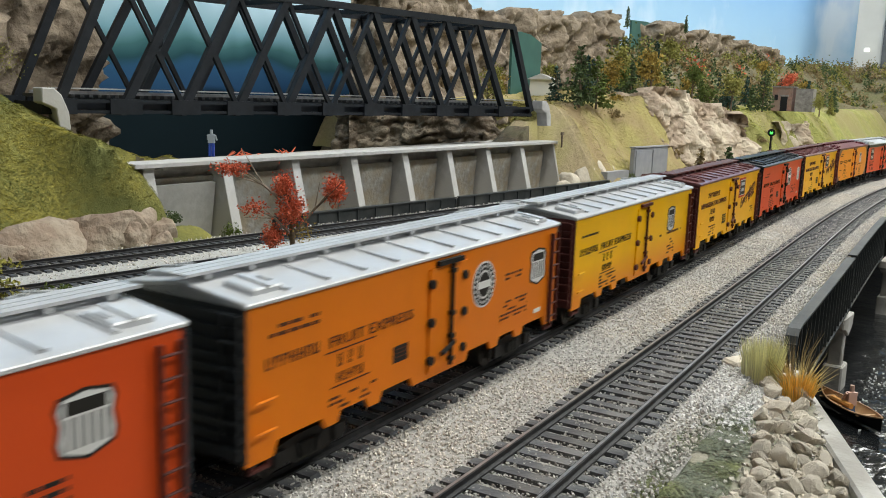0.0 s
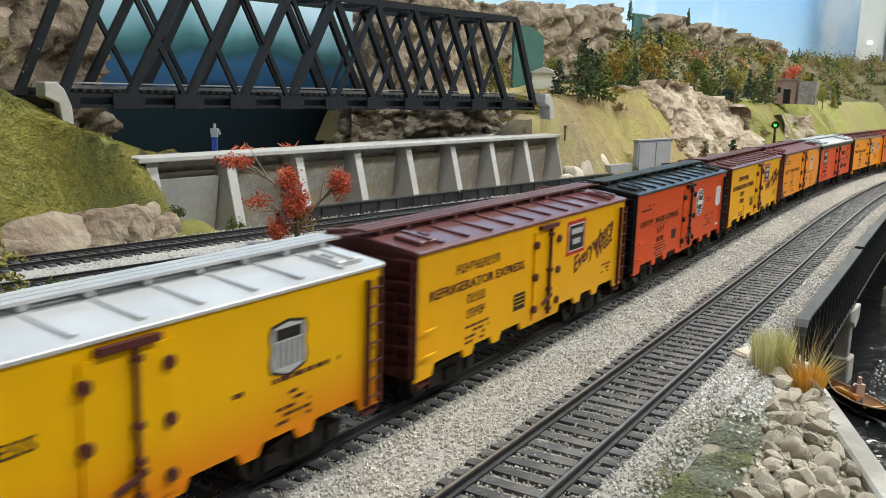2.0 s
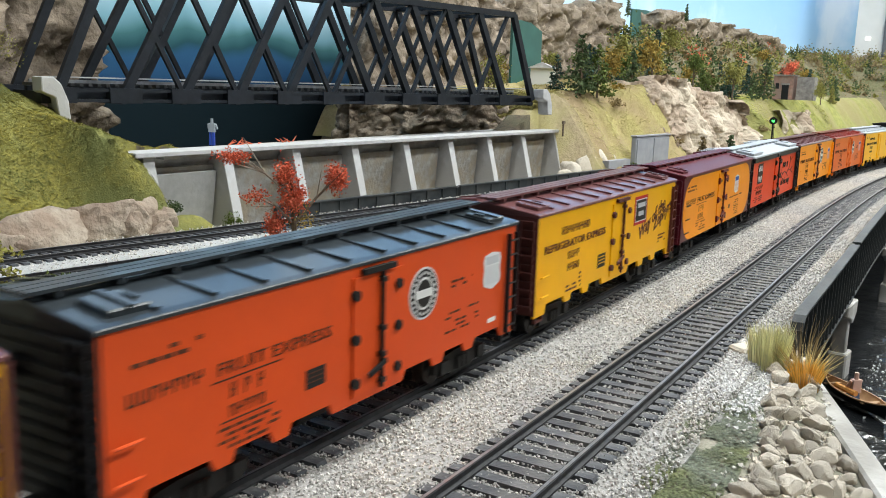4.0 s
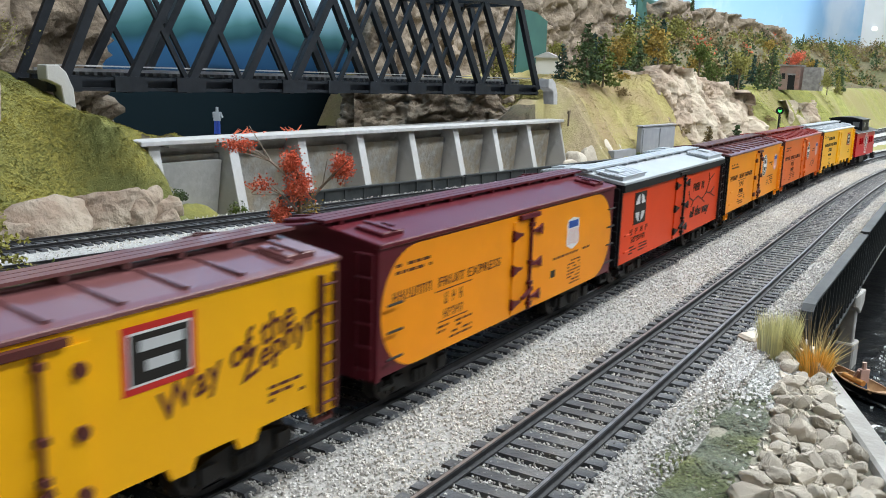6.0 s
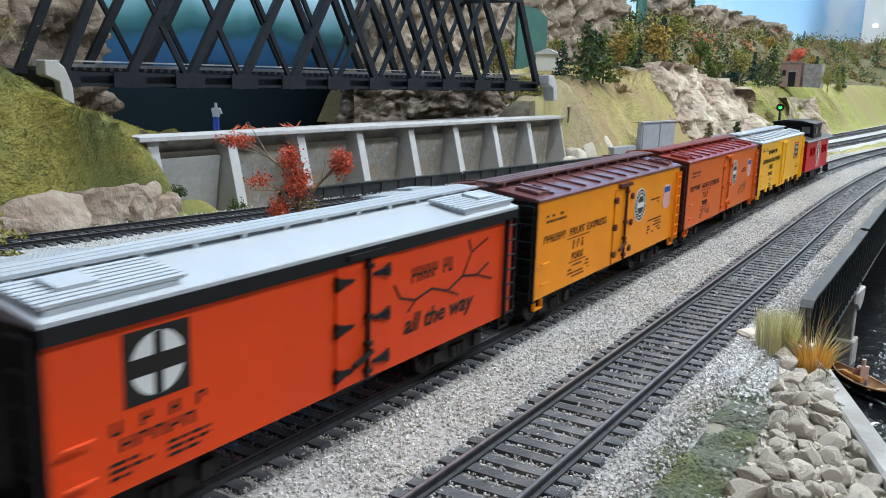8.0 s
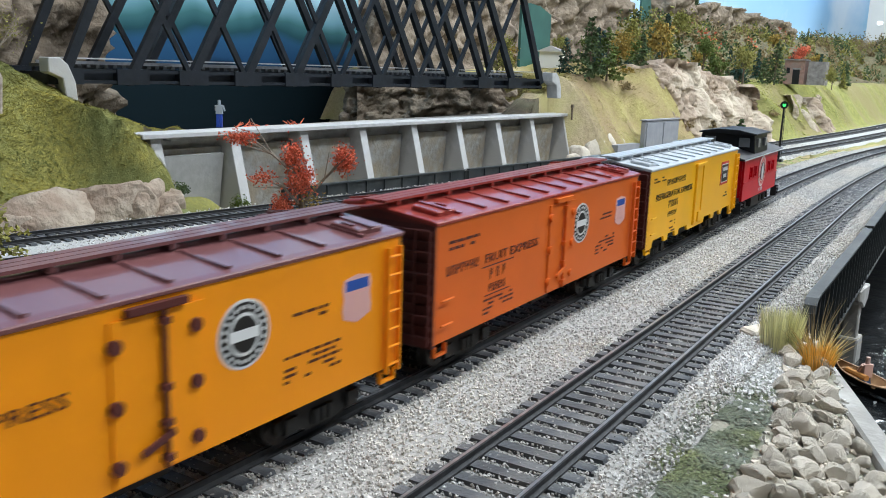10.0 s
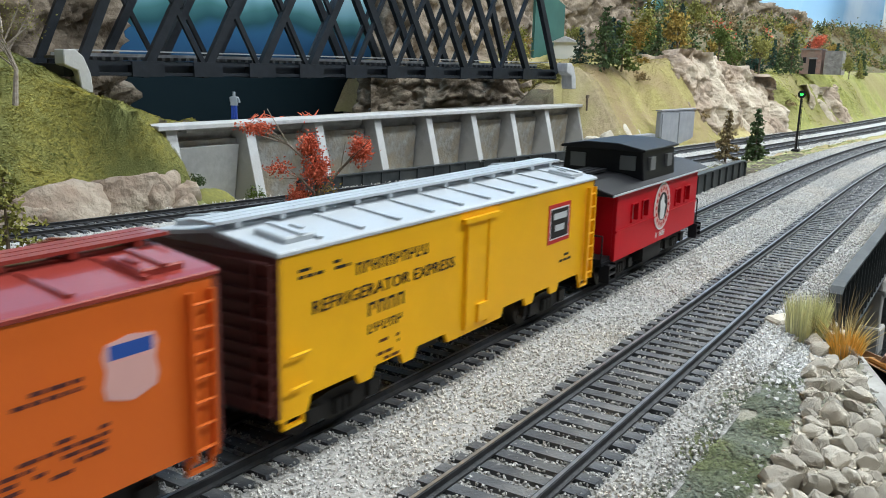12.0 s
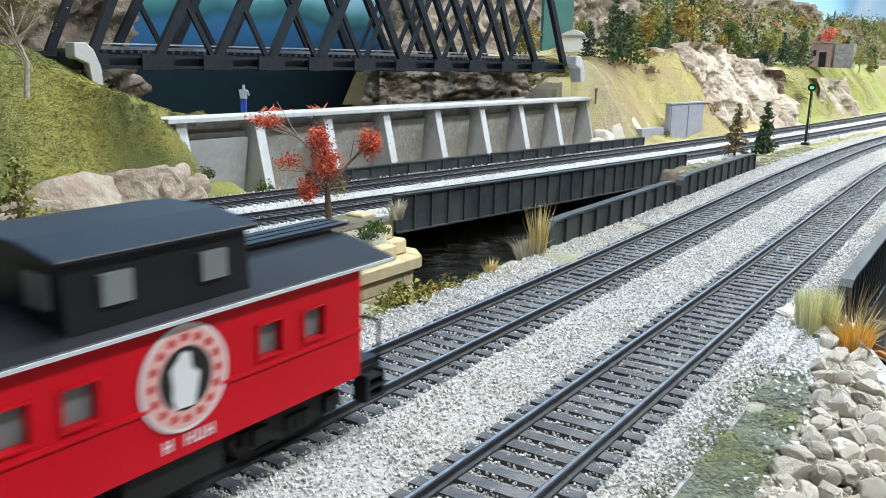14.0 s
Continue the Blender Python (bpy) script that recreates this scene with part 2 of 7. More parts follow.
# ---- the lines of the tracks (rail tops of the main pair at z = 0) ----
S = np.linspace(-2.6, 5.0, 3801)
BEND = np.where(S < 0.4805, -0.0436, -0.0436 + 0.2875 * (1 - np.exp(-np.clip(S - 0.4805, 0, None) / 0.15)))
TURN = np.concatenate([[0], np.cumsum((BEND[1:] + BEND[:-1]) / 2 * np.diff(S))])
TURN = -(TURN - np.interp(0, S, TURN))
LX = np.concatenate([[0], np.cumsum(np.cos((TURN[1:] + TURN[:-1]) / 2) * np.diff(S))])
LY = np.concatenate([[0], np.cumsum(np.sin((TURN[1:] + TURN[:-1]) / 2) * np.diff(S))])
LX, LY = LX - np.interp(0, S, LX), LY - np.interp(0, S, LY)
PAIR = 0.0513
GAUGE = 0.0172


def main_line(s, off=0.0):
    t = np.interp(s, S, TURN)
    return np.interp(s, S, LX) - math.sin(t) * off, np.interp(s, S, LY) + math.cos(t) * off, t


def main_y(x, off=0.0):
    """y of the main line's offset at about that x."""
    return main_line(np.interp(x, LX, S), off)[1]


def back_y(x):
    return 0.226 - 0.16 * (x - 0.32) + 0.03 * (x - 0.32) ** 2 if x < 2.6 else 0.226 - 0.16 * 2.28 + 0.03 * 2.28 ** 2 - 0.02 * (x - 2.6)


def back_line(s, off=0.0):
    slope = -0.16 + 0.06 * (s - 0.32) if s < 2.6 else -0.02
    t = math.atan(slope)
    return s - math.sin(t) * off, back_y(s) + math.cos(t) * off, t


BACK_PAIR = 0.055
BACK_Z = -0.0155
WATER_Z = -0.065


# ---- room shell ----
def slab(name, c, s, material, label, category="wall"):
    return tagged(part(name, Geo().box(c, s), material), label, category, kind="structure")


slab("floor", (1.4, -0.6, -1.06), (7.2, 5.2, 0.1), FLOOR, "grey floor of the layout room", "floor")
slab("ceiling", (1.4, -0.6, CEILING + 0.07), (7.2, 5.2, 0.1), DUSTY_WHITE, "white ceiling of the layout room", "ceiling")
slab("wall_south", (1.4, -3.15, 0.16), (7.2, 0.1, 2.5), DUSTY_WHITE, "plain white room wall")
slab("wall_north", (1.4, 2.0, 0.16), (7.2, 0.1, 2.5), DUSTY_WHITE, "plain white room wall")
slab("wall_west", (-2.2, -0.6, 0.16), (0.1, 5.2, 2.5), DUSTY_WHITE, "plain white room wall")
slab("wall_east", (5.0, -0.6, 0.16), (0.1, 5.2, 2.5), DUSTY_WHITE, "plain white room wall")


def emitter(name, colour, strength):
    m = bpy.data.materials.new(name)
    m.use_nodes = True
    p = m.node_tree.nodes["Principled BSDF"]
    p.inputs["Base Color"].default_value = (*colour, 1)
    p.inputs["Emission Color"].default_value = (*colour, 1)
    p.inputs["Emission Strength"].default_value = strength
    return m


PANEL_GLOW = emitter("lamp_diffuser", (0.97, 1.0, 0.98), 4.0)
for px_, py_ in PANELS:
    fitting = thing("ceiling_light", pose(px_, py_, CEILING), "white fluorescent ceiling light panel", "ceiling light", "ceiling lights")
    part("frame", Geo().box((0, 0, 0.005), (1.08, 0.30, 0.03)), DUSTY_WHITE, fitting)
    part("diffuser", Geo().box((0, 0, -0.014), (1.0, 0.22, 0.008)), PANEL_GLOW, fitting)


# ---- painted backdrop ----
def backdrop_material():
    m = bpy.data.materials.new("painted_sky")
    m.use_nodes = True
    n, l = m.node_tree.nodes, m.node_tree.links
    p = n["Principled BSDF"]
    p.inputs["Roughness"].default_value = 0.9
    p.inputs["Specular IOR Level"].default_value = 0.1
    tc = n.new("ShaderNodeTexCoord")
    sep = n.new("ShaderNodeSeparateXYZ")
    l.new(tc.outputs["Object"], sep.inputs[0])
    wob = n.new("ShaderNodeTexNoise")
    wob.inputs["Scale"].default_value = 9.0
    l.new(tc.outputs["Object"], wob.inputs["Vector"])
    add = n.new("ShaderNodeMath")
    add.operation = "MULTIPLY_ADD"
    add.inputs[1].default_value = 0.06
    l.new(wob.outputs["Fac"], add.inputs[0])
    l.new(sep.outputs["Z"], add.inputs[2])
    ramp = n.new("ShaderNodeValToRGB")
    mr = n.new("ShaderNodeMapRange")
    mr.inputs[1].default_value, mr.inputs[2].default_value = -0.1, 0.6
    l.new(add.outputs[0], mr.inputs[0])
    l.new(mr.outputs[0], ramp.inputs[0])
    r = ramp.color_ramp
    stops = [(0.0, (0.003, 0.008, 0.011)), (0.262, (0.0035, 0.010, 0.014)), (0.276, (0.013, 0.048, 0.11)), (0.318, (0.018, 0.066, 0.135)), (0.333, (0.014, 0.055, 0.068)), (0.352, (0.040, 0.12, 0.13)), (0.375, (0.15, 0.30, 0.36)), (0.44, (0.42, 0.58, 0.69)), (0.55, (0.33, 0.53, 0.72)), (1.0, (0.16, 0.36, 0.68))]
    while len(r.elements) < len(stops):
        r.elements.new(0.5)
    for e, (q, c) in zip(r.elements, stops):
        e.position, e.color = q, (*c, 1)
    cl = n.new("ShaderNodeTexNoise")
    cl.inputs["Scale"].default_value = 3.2
    cl.inputs["Detail"].default_value = 6.0
    l.new(tc.outputs["Object"], cl.inputs["Vector"])
    cm = n.new("ShaderNodeMapRange")
    cm.inputs[1].default_value, cm.inputs[2].default_value = 0.5, 0.68
    l.new(cl.outputs["Fac"], cm.inputs[0])
    hi = n.new("ShaderNodeMapRange")
    hi.inputs[1].default_value, hi.inputs[2].default_value = 0.17, 0.26
    l.new(sep.outputs["Z"], hi.inputs[0])
    mul = n.new("ShaderNodeMath")
    mul.operation = "MULTIPLY"
    l.new(cm.outputs[0], mul.inputs[0])
    l.new(hi.outputs[0], mul.inputs[1])
    mul2 = n.new("ShaderNodeMath")
    mul2.operation = "MULTIPLY"
    mul2.inputs[1].default_value = 0.7
    l.new(mul.outputs[0], mul2.inputs[0])
    mix = n.new("ShaderNodeMix")
    mix.data_type = "RGBA"
    l.new(mul2.outputs[0], mix.inputs[0])
    l.new(ramp.outputs[0], mix.inputs[6])
    mix.inputs[7].default_value = (0.72, 0.78, 0.84, 1)
    l.new(mix.outputs[2], p.inputs["Base Color"])
    return m


def build_backdrop():
    line = [(-0.6, 0.62), (0.3, 0.62), (1.05, 0.64), (1.9, 0.66), (2.8, 0.62), (3.7, 0.42), (4.2, 0.1), (4.4, -0.4), (4.4, -1.2)]
    pts = []
    for i in range(len(line) - 1):
        for k in range(8):
            u = k / 8
            a, b = line[i], line[i + 1]
            pts.append((a[0] + (b[0] - a[0]) * u, a[1] + (b[1] - a[1]) * u))
    vs, fs = [], []
    for x, y in pts:
        vs += [(x, y, -0.2), (x, y, 0.75), (x, y + 0.006, -0.2), (x, y + 0.006, 0.75)]
    for i in range(len(pts) - 1):
        a, b = 4 * i, 4 * i + 4
        fs += [(a, b, b + 1, a + 1), (a + 2, a + 3, b + 3, b + 2), (a + 1, b + 1, b + 3, a + 3)]
    tagged(part("backdrop", Geo().add(vs, fs), backdrop_material(), smooth=True), "painted backdrop of blue sky, teal hills and dark water", "backdrop", kind="structure")


build_backdrop()


# ---- land ----
PLY = mat("plywood", (0.42, 0.30, 0.17), (0.33, 0.23, 0.13), 25, 0.7)
slab("layout_table", (1.15, -0.03, -0.13), (6.5, 1.42, 0.07), PLY, "plywood benchwork table under the layout", "table")
slab("layout_table_end", (3.0, -0.97, -0.13), (2.8, 0.46, 0.07), PLY, "plywood benchwork table end under the far hills", "table")
slab("embankment", (-1.32, 0.16, -0.05), (1.64, 0.92, 0.085), EARTH, "plain earth embankment under the tracks", "ground")
def gorge(x, y):
    """1 inside the river cut between the main pair and the rear pair."""
    left = 0.222 + (y - 0.03) * 0.42 if y < 0.158 else 0.388
    return step(left - 0.009, left + 0.009, x) * (1 - step(0.70, 0.735, x))


def hill_right_top(x):
    z = 0.066 + 0.018 * step(1.02, 1.17, x) - 0.022 * step(1.26, 1.42, x) + 0.006 * step(1.5, 1.8, x)
    return z + 0.006 * fbm(x * 7, 0.3)


def wall_y(x):
    return 0.325 - 0.05 * (x - 0.40)


def land_z(x, y):
    near = main_y(x, 0.031)
    yb, yt = back_y(x) - 0.032, back_y(x) + BACK_PAIR + 0.03
    rough = 0.0016 * fbm(x * 60, y * 60) + 0.0025 * fbm(x * 18, y * 18)
    if y < yb:
        u = (y - near) / max(yb - near, 0.02)
        z = -0.0048 - 0.0135 * step(0.02, 0.55, u)
        if x > 0.7:
            z = -0.006 - 0.012 * step(0.2, 0.8, u)
        g = gorge(x, y) * step(near + 0.006, near + 0.022, y)
        return (z + rough) * (1 - g) + (WATER_Z - 0.012) * g
    if y < yt:
        g = step(0.405, 0.425, x) * (1 - step(0.775, 0.80, x))
        return (BACK_Z - 0.0046 + 0.2 * rough) * (1 - g) + (WATER_Z - 0.012) * g
    behind = y > wall_y(x) + 0.020
    top = 0.064 - 0.043 * step(0.27, 0.455, x) + 0.018 * step(0.37, 0.42, y) * (1 - step(0.36, 0.42, x))
    if x < 0.395 or (x < 0.46 and behind):
        u = step(yt + 0.006, yt + 0.095 - 0.072 * step(0.335, 0.372, x), y)
        if not behind:
            top = min(top, 0.036 - 1.3 * (x - 0.366))
        return -0.020 + (top + 0.020) * u + rough * 1.8
    if x < 0.86 or (x < 0.945 and not behind):
        if y > wall_y(x) + 0.05:
            return -0.055 + rough
        return (0.0235 if behind else -0.034) + 0.3 * rough
    flat_z = 0.0235 if y < wall_y(x) + 0.05 else -0.05
    blend = step(0.865, 0.985, x)
    top = hill_right_top(x)
    start = yt + 0.004 + 0.012 * fbm(x * 12, 2.0)
    u = min(1.0, max(0.0, (y - start) / 0.085))
    u = u * u * (3 - 2 * u)
    z = -0.020 + (top + 0.02) * u + rough * 1.6
    for mx, my, mr, mh in ((1.545, 0.172, 0.045, 0.040), (1.80, 0.178, 0.085, 0.026), (1.98, 0.165, 0.08, 0.030)):
        z += mh * math.exp(-((x - mx) / mr) ** 2 - ((y - my) / 0.035) ** 2) * step(yt, yt + 0.03, y)
    return z * blend + flat_z * (1 - blend) if x < 0.985 and behind else z


def land_part(name, x0, x1, y0, y1, dx, dy, material, label, category="ground"):
    xs = np.arange(x0, x1 + dx / 2, dx)
    ys = np.arange(y0, y1 + dy / 2, dy)
    return tagged(part(name, sheet(name, land_z, xs, ys, material), material), label, category, kind="structure")


land_part("ground", 0.395, 0.92, 0.0, 0.62, 0.005, 0.004, EARTH, "brown earth and ballast dust round the gorge")
SCRUB = mat("scrub_gravel", (0.36, 0.33, 0.26), (0.22, 0.20, 0.15), 500, 0.95, 0.8, 900, blotch=(0.25, 0.24, 0.15), blotch_scale=40)
land_part("ground_scrub", -0.6, 0.395, 0.0, 0.272, 0.005, 0.004, SCRUB, "dusty gravel and scrub between the tracks")
land_part("ground_west", -0.6, 0.395, 0.272, 0.62, 0.005, 0.004, GRASS, "grassy flocked hillside beside the tracks", "hill")
land_part("ground_slope", 0.395, 0.465, 0.332, 0.62, 0.004, 0.004, GRASS, "end of the grassy hillside behind the wall", "hill")
land_part("ground_tan", 0.92, 0.96, 0.0, 0.66, 0.005, 0.005, mat("tan_slope", (0.40, 0.32, 0.19), (0.28, 0.22, 0.13), 260, 0.95, 0.9, 700, blotch=(0.34, 0.30, 0.13), blotch_scale=20), "tan earth slope at the end of the retaining wall", "hill")
land_part("ground_east", 0.96, 1.33, 0.0, 0.66, 0.006, 0.005, STRAW, "straw-yellow grassy hillside beyond the wall", "hill")
land_part("ground_far", 1.33, 4.2, -1.2, 0.66, 0.016, 0.009, LIME, "lime-green grassy hills in the distance", "hill")
tagged(part("water", Geo().box((0.80, -0.06, WATER_Z - 0.01), (1.60, 1.28, 0.02)), WATER), "dark still river water under the bridges", "water", kind="structure")


def bank_z(x, y):
    d = (x - 0.298) * 0.362 - (y + 0.087) * 0.932
    edge = main_y(x, -0.0765)
    z = -0.0046 - 0.008 * step(0.004, 0.04, edge - y) + 0.0012 * fbm(x * 70, y * 70) - 0.10 * step(0.3, 1.5, edge - y) * 0.2
    z -= 0.09 * step(-0.003, 0.004, d) + 0.09 * step(0.306, 0.318, x)
    return max(z, WATER_Z - 0.03)


def build_bank():
    xs, ys = np.arange(-0.5, 0.33, 0.004), np.arange(-0.55, -0.07, 0.003)
    MOSS = mat("moss_bank", (0.30, 0.29, 0.22), (0.17, 0.17, 0.12), 350, 0.95, 1.0, 800, blotch=(0.30, 0.28, 0.22), blotch_scale=45)
    tagged(part("ground_bank", sheet("ground_bank", bank_z, xs, ys, MOSS), MOSS), "mossy gravel bank beside the near track", "ground", kind="structure")


build_bank()


# ---- tracks ----
def build_track(name, line, s0, s1, z, near0, near1, label, pitch=0.00593):
    """Rails and ties along line(s, off) -> x, y, turn; the near stretch in separate ties."""
    root = thing(name, pose(0, 0, 0), label, "railway track", kind="structure")
    section = [(-0.0013, 0), (0.0013, 0), (0.0013, 0.00045), (0.00035, 0.00065), (0.00035, 0.00155), (0.00062, 0.0017), (0.00062, 0.0020), (-0.00062, 0.0020), (-0.00062, 0.0017), (-0.00035, 0.00155), (-0.00035, 0.00065), (-0.0013, 0.00045)]
    ss = np.arange(s0, s1, 0.02)
    for side in (1, -1):
        g, head = Geo(), Geo()
        vs = []
        hv = []
        for s in ss:
            for w, h in section:
                x, y, _ = line(s, side * GAUGE / 2 + w)
                vs.append((x, y, z - 0.0021 + h))
            for w in (-0.00036, 0.00036):
                x, y, _ = line(s, side * GAUGE / 2 + w)
                hv.append((x, y, z + 0.00004))
        n = len(section)
        g.add(vs, [(i * n + k, i * n + (k + 1) % n, (i + 1) * n + (k + 1) % n, (i + 1) * n + k) for i in range(len(ss) - 1) for k in range(n)])
        head.add(hv, [(2 * i, 2 * i + 1, 2 * i + 3, 2 * i + 2) for i in range(len(ss) - 1)])
        r = part("rail", g, RAIL, root)
        part("rail_head", head, RAILHEAD, r, "worn shiny rail head")
    rng = random.Random(5)
    me = Geo().box((0, 0, -0.0009), (0.0034, 0.0298, 0.0018), taper=0.93).mesh("tie", TIE)
    rest = Geo()
    s = s0
    while s < s1:
        x, y, t = line(s)
        m = Matrix.Translation((x, y, z - 0.0021 + rng.uniform(-0.00012, 0.00008))) @ Matrix.Rotation(t + rng.uniform(-0.02, 0.02), 4, "Z")
        if near0 <= s <= near1:
            ob = new("tie", me)
            ob.parent = root
            ob.matrix_basis = m
        else:
            rest.box((0, 0, -0.0009), (0.0034, 0.0298, 0.0018), m)
        s += pitch
    if rest.v:
        tagged(part("tie_rows", rest, TIE, root), kind="stuff")
    return root


build_track("track_main", main_line, -2.1, 3.8, 0.0, 0.05, 1.2, "black-tied model railway track on grey ballast, the train's track")
build_track("track_near", lambda s, off=0.0: main_line(s, off - PAIR), -1.0, 3.8, 0.0, 0.0, 1.2, "empty black-tied model railway track on grey ballast")
build_track("track_rear", back_line, -0.6, 3.2, BACK_Z, 0.2, 1.3, "black model railway track beside the girder bridge")
build_track("track_wall", lambda s, off=0.0: back_line(s, off + BACK_PAIR), -0.6, 3.2, BACK_Z, 0.2, 1.3, "black model railway track along the retaining wall")


def roadbed(name, line, s0, s1, o0, o1, z, label, deep, material=None):
    ss = np.arange(s0, s1, 0.012)
    n = 12
    vs, fs = [], []
    for s in ss:
        for k in range(n + 1):
            o = o0 + (o1 - o0) * k / n
            x, y, _ = line(s, o)
            drop = 0.0012 if k in (0, n) else 0
            vs.append((x, y, z + 0.0005 * fbm(x * 150, y * 150) - drop))
        for o in (o1, o0):
            x, y, _ = line(s, o)
            vs.append((x, y, z - deep))
    w = n + 3
    for i in range(len(ss) - 1):
        for k in range(w):
            fs.append((i * w + k, i * w + (k + 1) % w, (i + 1) * w + (k + 1) % w, (i + 1) * w + k))
    fs += [tuple(range(w)), tuple(range((len(ss) - 1) * w, len(ss) * w))]
    tagged(part(name, Geo().add(vs, fs), material or BALLAST_BED), label, "ballast bed", kind="structure")


roadbed("roadbed_main", main_line, -2.1, 3.8, -0.0775, 0.031, -0.0030, "grey gravel ballast under the two main tracks", 0.012)
roadbed("roadbed_rear", back_line, -0.6, 3.2, -0.029, BACK_PAIR + 0.029, BACK_Z - 0.0031, "pale gravel ballast under the two rear tracks", 0.008, PALE_BED)


def ballast_stones():
    rng = np.random.default_rng(3)
    cs, zs = [], []

    def scatter(n, line, s0, s1, o0, o1, z, r0, r1, power):
        s = s0 + (s1 - s0) * rng.random(n) ** power
        o = rng.uniform(o0, o1, n)
        for a, b in zip(s, o):
            x, y, _ = line(a, b)
            cs.append((x, y, z + rng.uniform(-0.0004, 0.0003)))
        zs.extend(rng.uniform(r0, r1, n) * (0.85 + 0.5 * (s - s0) / (s1 - s0)))

    scatter(120000, main_line, 0.02, 1.1, -0.0775, 0.031, -0.0028, 0.00033, 0.00064, 1.7)
    main_stones = list(zip(cs, zs))
    cs.clear()
    zs.clear()
    for centre in (0.0, -PAIR):
        scatter(30000, main_line, 0.02, 1.1, centre - 0.0150, centre + 0.0150, -0.0026, 0.00032, 0.00058, 1.7)
    me = bits("ballast", cs, zs, DIRTY_BALLAST, 41)
    tagged(part("ballast", me, DIRTY_BALLAST), "dark oily gravel between the ties", "ballast", kind="stuff")
    cs.clear()
    zs.clear()
    scatter(20000, back_line, 0.15, 1.4, -0.029, BACK_PAIR + 0.029, BACK_Z - 0.0031, 0.0005, 0.0009, 1.1)

    def in_track(p):
        off = (p[1] - main_y(p[0])) * math.cos(float(np.interp(p[0], LX, TURN)))
        return min(abs(off), abs(off + PAIR)) < 0.0152
    for p, r in main_stones:
        if not in_track(p):
            cs.append(p)
            zs.append(r)
    me = bits("ballast", cs, zs, BALLAST, 4)
    tagged(part("ballast", me, BALLAST), "loose grey and white gravel ballast", "ballast", kind="stuff")


ballast_stones()


# ---- plate girders ----
def plate_girder(name, line, s0, s1, off, z0, z1, bays, label, round_end=(False, False), face=-1):
    """A built-up plate girder along the line: web, flanges, stiffeners."""
    root = thing(name, pose(0, 0, 0), label, "girder", "plate girders")
    n = max(10, bays)
    ss = sorted([s0 + (s1 - s0) * i / n for i in range(n + 1)] + [s0 + 0.0012, s0 + 0.004, s1 - 0.0012, s1 - 0.004])
    n = len(ss) - 1

    def sweep(w, za, zb, ends):
        vs, fs = [], []
        for i, s in enumerate(ss):
            dip = 0.0
            if ends and round_end[0]:
                dip = (0.0055, 0.0026, 0.0005, 0)[min(i, 3)]
            if ends and round_end[1]:
                dip = max(dip, (0.0055, 0.0026, 0.0005, 0)[min(n - i, 3)])
            for o, z in ((-w / 2, za), (w / 2, za), (w / 2, zb), (-w / 2, zb)):
                x, y, _ = line(s, off + o)
                vs.append((x, y, z - dip))
            if i:
                k = 4 * i
                fs += [(k - 4 + q, k - 4 + (q + 1) % 4, k + (q + 1) % 4, k + q) for q in range(4)]
        return Geo().add(vs, fs + [(0, 1, 2, 3), (4 * n, 4 * n + 1, 4 * n + 2, 4 * n + 3)])
    web, top, bot = sweep(0.0012, z0 + 0.0004, z1 - 0.0004, True), sweep(0.0042, z1 - 0.0005, z1 + 0.0004, True), sweep(0.0042, z0 - 0.0004, z0 + 0.0005, False)
    part("web_plate", web, GIRDER, root)
    part("top_flange", top, GIRDER, root)
    part("bottom_flange", bot, GIRDER, root)
    for i in range(bays + 1):
        x, y, t = line(s0 + (s1 - s0) * i / bays, off)
        st = Geo().box((0, 0, -0.0022 if i in (0, bays) and any(round_end) else -0.0003), (0.0008, 0.0038, z1 - z0 - (0.0052 if i in (0, bays) and any(round_end) else 0.0014)))
        ob = part("stiffener", st, GIRDER, root)
        ob.matrix_basis = pose(x, y, (z0 + z1) / 2, 0, 0, math.degrees(t))
    return root


plate_girder("bridge_girder", main_line, 0.325, 0.487, 0.034, -0.0045, 0.0078, 10, "low black plate girder along the train's track", (True, True))
plate_girder("bridge_girder", main_line, 0.497, 0.668, 0.034, -0.0045, 0.0085, 10, "low black plate girder along the train's track", (True, True))
plate_girder("bridge_girder", main_line, 0.318, 0.492, -0.080, -0.024, 0.0028, 16, "deep black plate girder beside the empty track", (True, False))
plate_girder("bridge_girder", main_line, 0.497, 0.69, -0.080, -0.024, 0.0034, 16, "deep black plate girder beside the empty track", (False, False))
plate_girder("bridge_girder", back_line, 0.420, 0.780, -0.0315, -0.0300, -0.0080, 24, "deep black plate girder of the rear river crossing")
plate_girder("wall_girder", back_line, 0.455, 0.655, BACK_PAIR + 0.035, -0.024, -0.011, 10, "low black plate girder before the retaining wall")
plate_girder("wall_girder", back_line, 0.66, 0.93, BACK_PAIR + 0.035, -0.024, -0.011, 12, "low black plate girder before the retaining wall")


